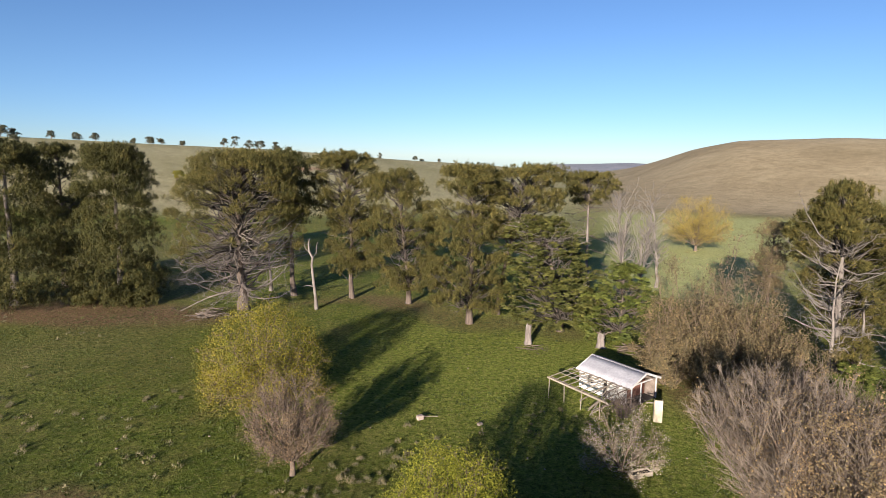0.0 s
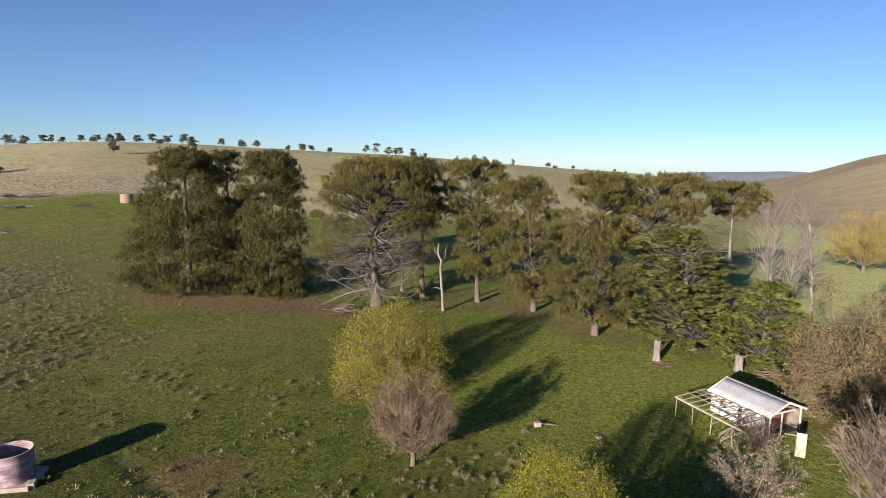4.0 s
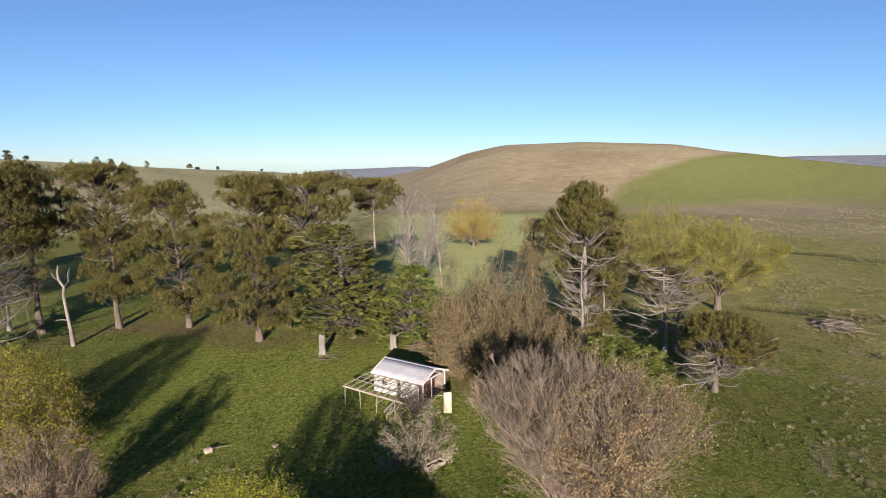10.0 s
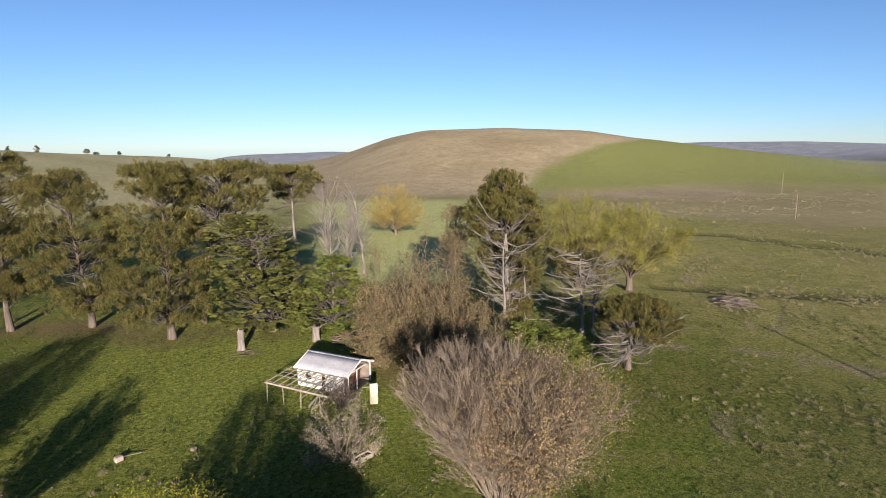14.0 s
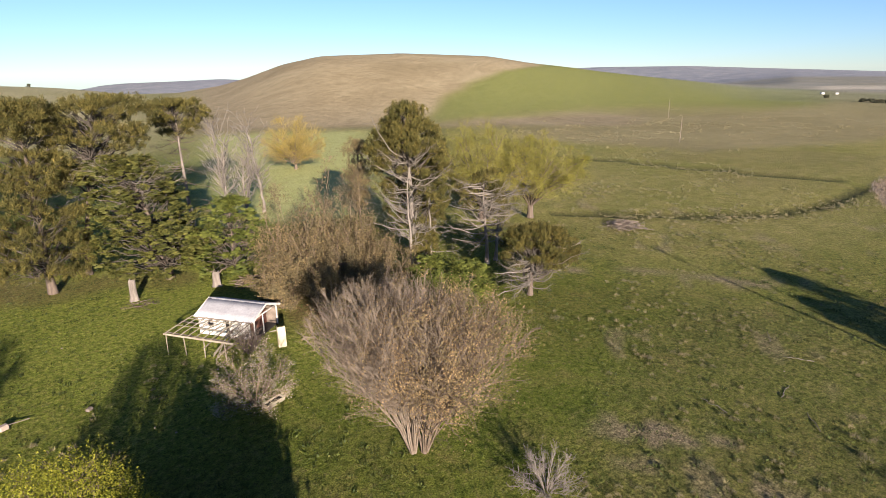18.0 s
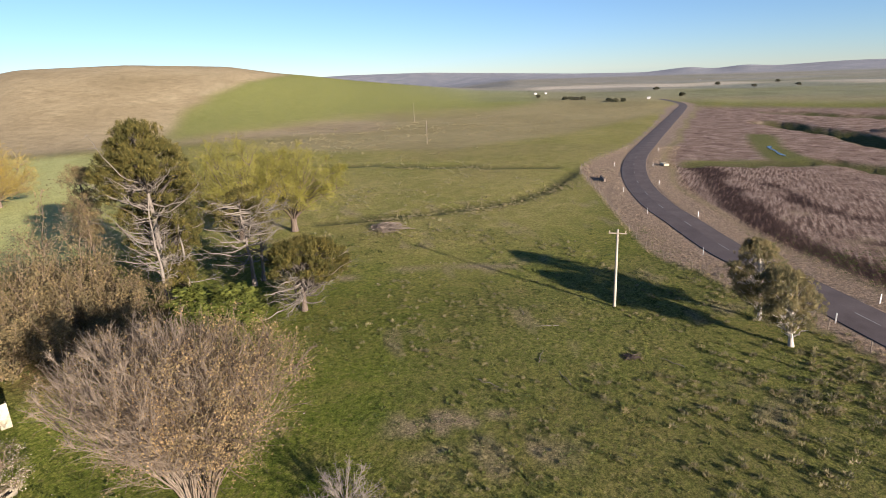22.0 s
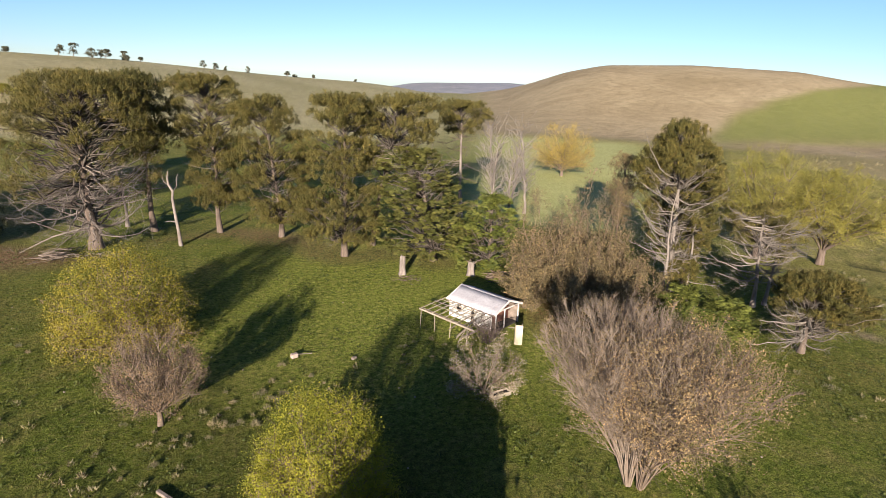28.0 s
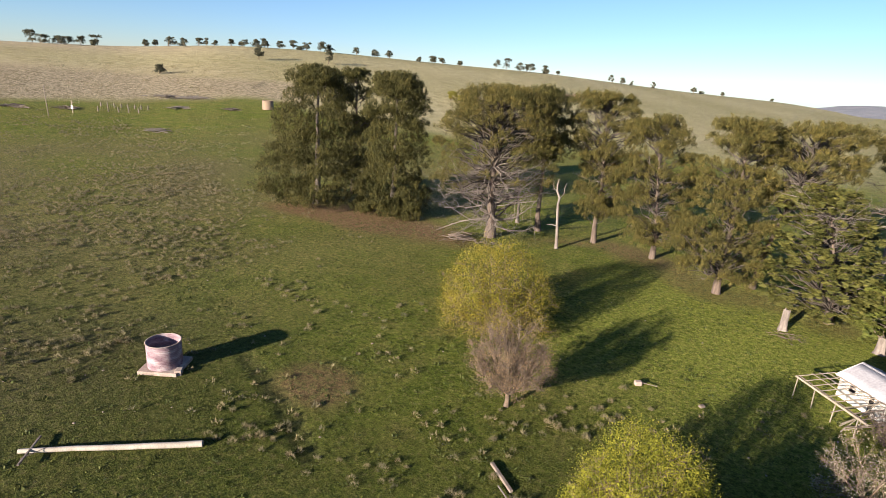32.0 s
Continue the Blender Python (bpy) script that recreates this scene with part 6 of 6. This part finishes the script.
def fence_run(name, line, gap, label, high=1.15, thick=0.07):
    root = tagged(new(name), label, "fence")
    p = np.array(line)
    s = np.concatenate([[0], np.cumsum(np.linalg.norm(np.diff(p, axis=0), axis=1))])
    at = np.arange(0, s[-1], gap)
    xs, ys = np.interp(at, s, p[:, 0]), np.interp(at, s, p[:, 1])
    zs = height(xs, ys)
    post = mesh_from("post", *tubes([([(0, 0, -0.2), (0, 0, high), (0, 0, high + 0.01)], [thick, thick * 0.86, 0.01])], 6), DARKWOOD)
    for k, (a, b, c) in enumerate(zip(xs, ys, zs)):
        o = under(new("post", post), root)
        o.location = (a, b, c)
        o.rotation_euler = (0.05 * math.sin(k * 2.3), 0.05 * math.cos(k * 1.7), k)
    for lift in (0.35, 0.65, 0.95):
        mesh_part("wire", *tubes([(np.stack([xs, ys, zs + lift], -1), np.full(len(xs), 0.008))], 3), DARKWIRE, root)
    return root


fence_run("road_fence", FENCE_LINE[FENCE_LINE[:, 0] < 300], 4.6, "old timber post and wire fence beside the road", 1.1, 0.055)
xa, ya = on_ground(-55.5, -4.5)
xb, yb = on_ground(-52.0, -4.6)
fence_run("yard_fence", [(xa, ya), ((xa + xb) / 2, (ya + yb) / 2), (xb, yb)], 3.0, "row of short grey posts of an old stock yard", 1.7, 0.2)
fence_run("yard_fence", [(xa - 7, ya + 6), ((xa + xb) / 2 - 6, (ya + yb) / 2 + 5), (xb - 3, yb + 5)], 2.2, "row of short grey posts of an old stock yard", 1.5, 0.2)
e = empty_at("white_post", *on_ground(-57.3, -4.7), "white-topped leaning post on the far paddock", "post")
part("post_body", box(bmesh.new(), (0, 0, 2), (0.25, 0.2, 4.0), 0, None, 0.02), PALEWOOD, e)
part("sign_plate", box(bmesh.new(), (0, -0.15, 2.0), (0.8, 0.05, 1.1), 0, None, 0.01), WHITEBOARD, e)

REFLECT = surface("red_reflector", [(0.3, (0.4, 0.05, 0.03)), (0.7, (0.5, 0.07, 0.04))], 3.0, 0.3, 0)
MARKWHITE = surface("white_marker_paint", [(0.3, (0.72, 0.72, 0.7)), (0.7, (0.82, 0.82, 0.8))], 3.0, 0.6, 0.1)
first = None
for mx, my in [(99.5, 15.9), (79.6, 5.6), (82.6, -0.6), (99.8, 8.2), (116.4, 23.3), (62.2, -7.3), (69, -11.5), (150, 23.4), (148, 32.2), (126, 18.2), (180, 35.8), (178, 26.6)]:
    if first is None:
        first = empty_at("road_marker", mx, my, "white roadside guide post with a reflector", "guide post", "road markers")
        part("post_body", box(bmesh.new(), (0, 0, 0.52), (0.12, 0.05, 1.05), 0, None, 0.012), MARKWHITE, first)
        part("reflector", box(bmesh.new(), (0, -0.03, 0.88), (0.07, 0.012, 0.12)), REFLECT, first)
    else:
        copy_thing(first, pose(mx, my, ground_z(mx, my), 0, 0, mx * 7))
sign = empty_at("fallen_sign", 152, 21.0, "pale board lying by the bend of the road", "board")
part("board_body", box(bmesh.new(), (0, 0, 0.3), (2.6, 1.2, 0.5), 30, None, 0.05), CREAM, sign)
cul = empty_at("culvert", 128, 30.2, "dark concrete culvert mouth in the verge", "culvert")
part("headwall", box(bmesh.new(), (0, 0, 0.3), (4.5, 0.5, 0.9), 25, None, 0.05), DARKWOOD, cul)
LINE_PAINT = surface("worn_white_line", [(0.3, (0.16, 0.155, 0.15)), (0.7, (0.28, 0.275, 0.265))], 4.0, 0.8, 0)
seg = np.concatenate([[0], np.cumsum(np.linalg.norm(np.diff(ROAD_LINE, axis=0), axis=1))])
for s0 in np.arange(6, 150, 12.0):
    t = np.linspace(s0, s0 + 3, 4)
    xs, ys = np.interp(t, seg, ROAD_LINE[:, 0]), np.interp(t, seg, ROAD_LINE[:, 1])
    d = unit(np.stack([np.gradient(xs), np.gradient(ys)], -1))
    z = height(xs, ys) + 0.155
    v = np.concatenate([np.stack([xs - d[:, 1] * k, ys + d[:, 0] * k, z], -1) for k in (-0.06, 0.06)])
    mesh_part("dash", v, [(i, i + 1, i + 5, i + 4) for i in range(3)], LINE_PAINT, road)

# ---- far tank, distant trees, sheds ----
TANKTAN = surface("tan_concrete_tank", [(0.3, (0.2, 0.145, 0.095)), (0.7, (0.29, 0.215, 0.15))], 0.5, 0.9, 0.2, 5)
ft = empty_at("water_tank", *on_ground(-41.7, -3.95), "tan round concrete tank on the far paddock", "water tank", sink=0.1)
mesh_part("shell", *turned([(2.0, 0), (2.0, 3.2), (1.85, 3.3), (1.85, 2.9), (0.02, 2.9)], 28), TANKTAN, ft, smooth=True)


def far_tree(x, y, h, r, seed, label, leaf=FARLEAF, group="gums along the ridge", trunk=0.22):
    u = np.random.default_rng(seed + 9).uniform(-1, 1, 8)
    if r >= 0.8 * h:
        return conifer("gum_tree", x, y, h, [(h * 0.1, r * 0.8), (h * 0.5, r), (h * 0.85, r * 0.6), (h, r * 0.3)], leaf, label, seed, 22, 46, clump=h * 0.24, trunk=trunk, group=group,
                       category="gum tree", size=(1.0, 0.8), spray=0.2, bark=TWIG, tufts=7, shift=(r * 0.3 * u[7], 0))
    return conifer("gum_tree", x, y, h, [(h * (0.2 + 0.1 * u[0]), r * (0.8 + 0.3 * u[1])), (h * 0.5, r * (1.1 + 0.3 * u[2])), (h * 0.7, r * (0.6 + 0.3 * u[3])), (h * 0.88, r * (0.7 + 0.25 * u[4])), (h, r * 0.3)],
                   leaf, label, seed, 22, 46, clump=r * 0.36, trunk=trunk, group=group, category="gum tree", size=(0.8, 0.6), spray=0.2, bark=TWIG, open_ness=0.35, tufts=7,
                   lean=(r * 0.4 * u[5], r * 0.4 * u[6]), shift=(r * 0.5 * u[7], r * 0.4 * u[0]))


RIDGE_TREES = [(-59.4, 9, 4.5), (-57.8, 6, 3.4), (-57.2, 6, 3.4), (-56.2, 6.5, 3.2), (-55, 8, 4), (-51.6, 5, 2.4), (-49.8, 7.5, 3.6), (-48.6, 6, 3.6), (-47.4, 6, 3), (-46.1, 4, 2), (-44.7, 5, 2.2),
               (-43.6, 5.5, 2.6), (-42.7, 6.5, 3), (-41.9, 7, 3), (-40.6, 6, 2.8), (-39.4, 7.5, 3), (-38.2, 6.5, 3.4), (-37, 8, 3.6), (-36.2, 6, 3), (-33.7, 6, 2.6), (-32, 6, 2.2), (-30.6, 6.5, 3.2), (-27.8, 4, 1.8),
               (-26.6, 6, 3.6), (-25.6, 5, 2.6), (-24.0, 4, 1.8), (-20.6, 9, 3.4), (-19.6, 11, 3.4), (-18.3, 8, 4), (-17.4, 8.5, 3.6), (-16.1, 8, 3), (-14.8, 4, 2.2), (-9.8, 8, 2.6), (-9.0, 7, 2.6), (-6.3, 7, 2.2), (-2.8, 6.5, 3), (-0.5, 5, 2.2), (3.4, 4, 1.8)]
RIDGE_TREES += [(hd + 0.5 + 0.45 * math.sin(i * 2.7), th * (0.7 + 0.3 * math.sin(i * 4.1)), tr * (0.75 + 0.25 * math.sin(i * 1.3))) for i, (hd, th, tr) in enumerate(RIDGE_TREES) if i % 5 in (0, 3)]
for k, (hd, th, tr) in enumerate(RIDGE_TREES):
    rr = float(np.interp(hd, [q[0] for q in LAND], [q[2] for q in LAND])) * (0.96 + 0.03 * math.sin(k * 5.1))
    far_tree(rr * math.sin(radians(hd)), rr * math.cos(radians(hd)), th * 0.82, tr, 400 + k, "dark gum tree standing on the ridge against the sky")
for k, (hd, dp, th, tr) in enumerate([(-50.6, -1.4, 4, 2.2), (-42.4, 0.2, 8, 3.2), (-36.2, 0.2, 7, 3), (-24.6, -2.4, 4, 2.8), (-22.8, -2.4, 4.4, 3), (-23.7, -2.6, 3.6, 2.6)]):
    far_tree(*on_ground(hd, dp), th, tr, 460 + k, "scattered tree on the far slope", WILLOW if k > 2 else FARLEAF, "trees on the far slope")
for k, (hd, dp, th, tr) in enumerate([(73.0, -2.55, 3, 3.4), (73.5, -2.58, 3.2, 3.6), (74.0, -2.6, 3, 3.6), (74.6, -2.6, 3.4, 3.6), (77.0, -2.75, 3, 3.4), (77.5, -2.8, 3.2, 3.6), (78.2, -2.8, 2.8, 3.2), (83.2, -2.45, 4, 4), (81, -1.9, 4, 5), (88.8, -1.8, 4, 5), (92, -1.75, 4, 5), (70.5, -2.3, 3, 3), (86, -1.6, 5, 6), (90.5, -1.5, 5, 6)]):
    far_tree(*on_ground(hd, dp), th * 0.7, tr * 0.7, 480 + k, "dark shelter-belt tree on the distant plain", FARLEAF, "shelter belt on the plain", 0.4)
for k, (hd, dp) in enumerate([(80.4, -2.6), (71.2, -2.0), (70.2, -2.0), (84.5, -1.2)]):
    e = empty_at("farm_shed", *on_ground(hd, dp), "white farm building far off on the plain", "shed", "far farm buildings")
    part("wall", box(bmesh.new(), (0, 0, 0.6), (3.0, 2.0, 1.2), 20 * k), WHITEBOARD, e)
    part("roof", box(bmesh.new(), (0, 0, 1.3), (3.3, 2.3, 0.3), 20 * k), ROOFTIN, e)


# ---- small pool, ash patch, loose sticks ----
WATER = surface("still_pool_water", [(0.3, (0.03, 0.035, 0.04)), (0.7, (0.05, 0.055, 0.06))], 0.2, 0.2, 0.3)
pool_line = smooth_line([(197, -1.5), (192, -1.4), (187, -2.6), (180, -3.8), (176, -5)], 1.0)
pd = unit(np.gradient(pool_line, axis=0))
pw = 0.4 + 0.25 * np.sin(np.arange(len(pool_line)) * 0.6) * np.sin(np.arange(len(pool_line)) * 0.23 + 1)
pw[0] = pw[-1] = 0.1
pv = np.concatenate([np.stack([pool_line[:, 0] - pd[:, 1] * k * pw, pool_line[:, 1] + pd[:, 0] * k * pw, height(pool_line[:, 0], pool_line[:, 1]) + 0.06], -1) for k in (-1, 1)])
pn = len(pool_line)
tagged(mesh_part("water", pv, [(i, i + 1, i + 1 + pn, i + pn) for i in range(pn - 1)], WATER, smooth=True), "narrow pool of still water in the marshy field", "water", kind="structure")
stick_pile("ash_patch", 47.4, 8.1, 0.9, 60, 0.8, BARK, "small heap of burnt black sticks on the grass", 21, "ashes", 0.18)
for k, (bx, by, ba) in enumerate([(41.9, 12.1, 40), (47.9, 5.0, 70), (44.5, 15.0, 10), (50.5, 16.5, 120), (38.6, 17.4, 80), (53, 20, 30)]):
    e = empty_at("fallen_branch", bx, by, "thin pale stick lying on the short grass", "stick", "sticks on the paddock")
    r_s = np.random.default_rng(700 + k)
    c_s, s_s = math.cos(radians(ba)) * 1.1, math.sin(radians(ba)) * 1.1
    mesh_part("stick", *tubes([limb(r_s, (-c_s, -s_s, 0.05), (c_s, s_s, 0.06), 0.045, 0.02, 6, 0, 0.03)], 5), SILVER, e)


# ---- grass, tussocks ----
def blades(rng, x, y, per, high, wide, spread, lean=0.8):
    """Arching blades in tufts at the points."""
    n = len(x)
    z = height(x, y)
    base = np.repeat(np.stack([x, y, z], -1), per, 0)
    scale = np.repeat(rng.uniform(0.55, 1.35, n), per)[:, None]
    a = rng.uniform(0, 2 * np.pi, n * per)
    rad = np.sqrt(rng.uniform(size=n * per))
    out = np.stack([np.cos(a), np.sin(a), np.zeros(n * per)], -1)
    at = base + out * (rad * spread)[:, None] * scale * 0.5
    way = out * (rad * lean)[:, None] + np.array([0, 0, 1.0]) + rng.normal(size=(n * per, 3)) * 0.15
    v, f = leaf_quads(rng, at, way, 1.0, wide / high)
    v = (v - np.repeat(at, 4, 0)) * np.repeat(scale, 4, 0) * high + np.repeat(at, 4, 0)
    return v, f


def mounds(rng, x, y, per, high, wide):
    """Rounded tussocks: short fine blades that stand out from a low dome."""
    n = len(x)
    scale = np.repeat(rng.uniform(0.5, 1.3, n), per)[:, None]
    d = unit(rng.normal(size=(n * per, 3)))
    d[:, 2] = np.abs(d[:, 2])
    stretch = np.repeat(rng.uniform(0.8, 1.3, (n, 1)), per, 0)
    at = np.repeat(np.stack([x, y, height(x, y)], -1), per, 0) + d * np.concatenate([stretch * 0.55, stretch * 0.55, np.full((n * per, 1), 0.6)], 1) * high * scale * rng.uniform(0.55, 1.0, (n * per, 1))
    v, f = needle_tris(rng, at, d + np.array([0, 0, 0.7]) + rng.normal(size=(n * per, 3)) * 0.25, 0.45 * high, wide, d + rng.normal(size=(n * per, 3)) * 0.4)
    return v, f


def scatter(rng, zones):
    xs, ys = [], []
    for cx, cy, rx, ry, n in zones:
        m = max(1, n // 5)
        own = rng.integers(0, m, n)
        xs.append((cx + rng.normal(size=m) * rx * 0.6)[own] + rng.normal(size=n) * 1.7)
        ys.append((cy + rng.normal(size=m) * ry * 0.6)[own] + rng.normal(size=n) * 1.7)
    x, y = np.concatenate(xs), np.concatenate(ys)
    keep = (np.hypot(x, y) > 14) & (far_from(x, y, ROAD_LINE) > 3.6)
    return x[keep], y[keep]


rng_g = np.random.default_rng(77)
tx, ty = scatter(rng_g, [(-92, 62, 28, 22, 1000), (-150, 100, 46, 28, 1300), (-62, 42, 20, 16, 160), (-52, 26, 16, 10, 120), (-104, 84, 10, 6, 120), (-90, 45, 22, 16, 420), (-30, 30, 14, 8, 40),
                         (-20, 40, 14, 12, 22), (0, 40, 10, 10, 14), (45, -4, 8, 6, 110), (52, -10, 8, 5, 90),
                         (66, 4, 8, 6, 60), (95, 44, 10, 5, 120), (110, 38, 12, 3, 90), (84, 53, 8, 4, 90), (92, 72, 8, 4, 60), (120, 62, 22, 20, 90), (134, 80, 4, 22, 90),
                         (47, 33, 6, 4, 24), (66, 46, 20, 14, 40), (-70, 75, 6, 14, 40), (160, 120, 60, 40, 120)])
hx, hy = scatter(rng_g, [(44, 20, 20, 14, 90), (40, 8, 14, 10, 60), (64, 30, 20, 14, 70), (30, 12, 10, 8, 30), (90, 60, 26, 20, 160), (10, 45, 22, 14, 30), (-12, 30, 12, 10, 30)])
tagged(mesh_part("tussocks", *mounds(rng_g, hx, hy, 90, 0.38, 0.02), GREYTUFT), "small dry tufts dotted over the green paddock", "tussock grass", kind="stuff")
bx, by = scatter(rng_g, [(-62, 44, 18, 14, 100), (-50, 27, 15, 10, 55), (-30, 36, 14, 10, 20), (-82, 52, 20, 14, 190), (-20, 26, 10, 8, 14), (46, -6, 8, 5, 36), (52, -11, 7, 4, 30), (42, 10, 9, 7, 12), (-100, 75, 24, 14, 220), (-2.8, 40.0, 0.5, 0.5, 9), (-4.4, 37.1, 0.9, 0.6, 8), (-9.2, 28.4, 1.2, 0.9, 12)])
tagged(mesh_part("tussocks", *mounds(rng_g, bx, by, 110, 0.52, 0.028), GREYTUFT), "tall grey-green tussock clumps that stand over the short grass", "tussock grass", kind="stuff")
# the dry tussocks of the scrubby slopes
sx, sy = scatter(rng_g, [(-250, 170, 70, 50, 600), (-200, 230, 60, 40, 400), (190, 150, 60, 40, 700), (260, 120, 60, 50, 500)])
tagged(mesh_part("tussocks", *mounds(rng_g, tx, ty, 28, 0.5, 0.07), GREYTUFT), "pale dry grass tussocks dotted over the paddock", "tussock grass", kind="stuff")
tagged(mesh_part("tussocks", *mounds(rng_g, sx, sy, 12, 0.6, 0.16), TUSSOCK), "pale dry tussocks on the far slopes", "tussock grass", kind="stuff")
# small pale stones in the turf
n_st = 120
stx, sty = rng_g.uniform(-60, 70, n_st), rng_g.uniform(15, 70, n_st)
st = np.repeat(np.stack([stx, sty, height(stx, sty) + 0.02], -1), 8, 0)
cube = np.array([(a, b, c) for a in (-1, 1) for b in (-1, 1) for c in (-1, 1)], float)
st += (np.tile(cube, (n_st, 1)) * rng_g.uniform(0.7, 1.3, (n_st * 8, 3))) * np.repeat(rng_g.uniform(0.025, 0.07, (n_st, 1)), 8, 0) * np.array([1, 1, 0.55])
faces = np.array([(0, 1, 3, 2), (4, 6, 7, 5), (0, 4, 5, 1), (2, 3, 7, 6), (0, 2, 6, 4), (1, 5, 7, 3)])
tagged(mesh_part("stones", st, (faces[None] + np.arange(n_st)[:, None, None] * 8).reshape(-1, 4), CONCRETE), "small pale stones scattered in the turf", "stones", kind="stuff")
# bleached long grass on the verges
vx = rng_g.uniform(44, 190, 20000)
vy = np.interp(vx, ROAD_LINE[:, 0], ROAD_LINE[:, 1]) + rng_g.uniform(-10, 17, 20000)
ok = (far_from(vx, vy, ROAD_LINE) > 3.3) & (vy < np.interp(vx, FENCE_LINE[:, 0], FENCE_LINE[:, 1]) + 0.6)
tagged(mesh_part("verge_grass", *mounds(rng_g, vx[ok], vy[ok], 7, 0.3, 0.035), DRYGRASS), "bleached pinkish long grass along the road", "grass", kind="stuff")
# short green grass in the near paddock
gr = 16 + 78 * np.sqrt(rng_g.uniform(size=30000)) ** 1.25
ga = np.radians(rng_g.uniform(-68, 104, 30000))
gx, gy = gr * np.sin(ga), gr * np.cos(ga)
ok = far_from(gx, gy, ROAD_LINE) > 6
tagged(mesh_part("grass", *blades(rng_g, gx[ok], gy[ok], 3, 0.14, 0.05, 0.3, 1.2), BLADE), "short grazed green grass", "grass", kind="stuff")
# low weeds and rosettes that break up the turf
wr = 15 + 75 * np.sqrt(rng_g.uniform(size=12000)) ** 1.1
wa = np.radians(rng_g.uniform(-68, 104, 12000))
wx, wy = wr * np.sin(wa), wr * np.cos(wa)
ok = (far_from(wx, wy, ROAD_LINE) > 7) & (wob(wx, wy, 5.0) + rng_g.normal(size=12000) * 0.5 > -0.1)
tagged(mesh_part("weeds", *blades(rng_g, wx[ok], wy[ok], 6, 0.2, 0.09, 0.45, 1.6), WEED), "low dark green weeds scattered through the turf", "weeds", kind="stuff")
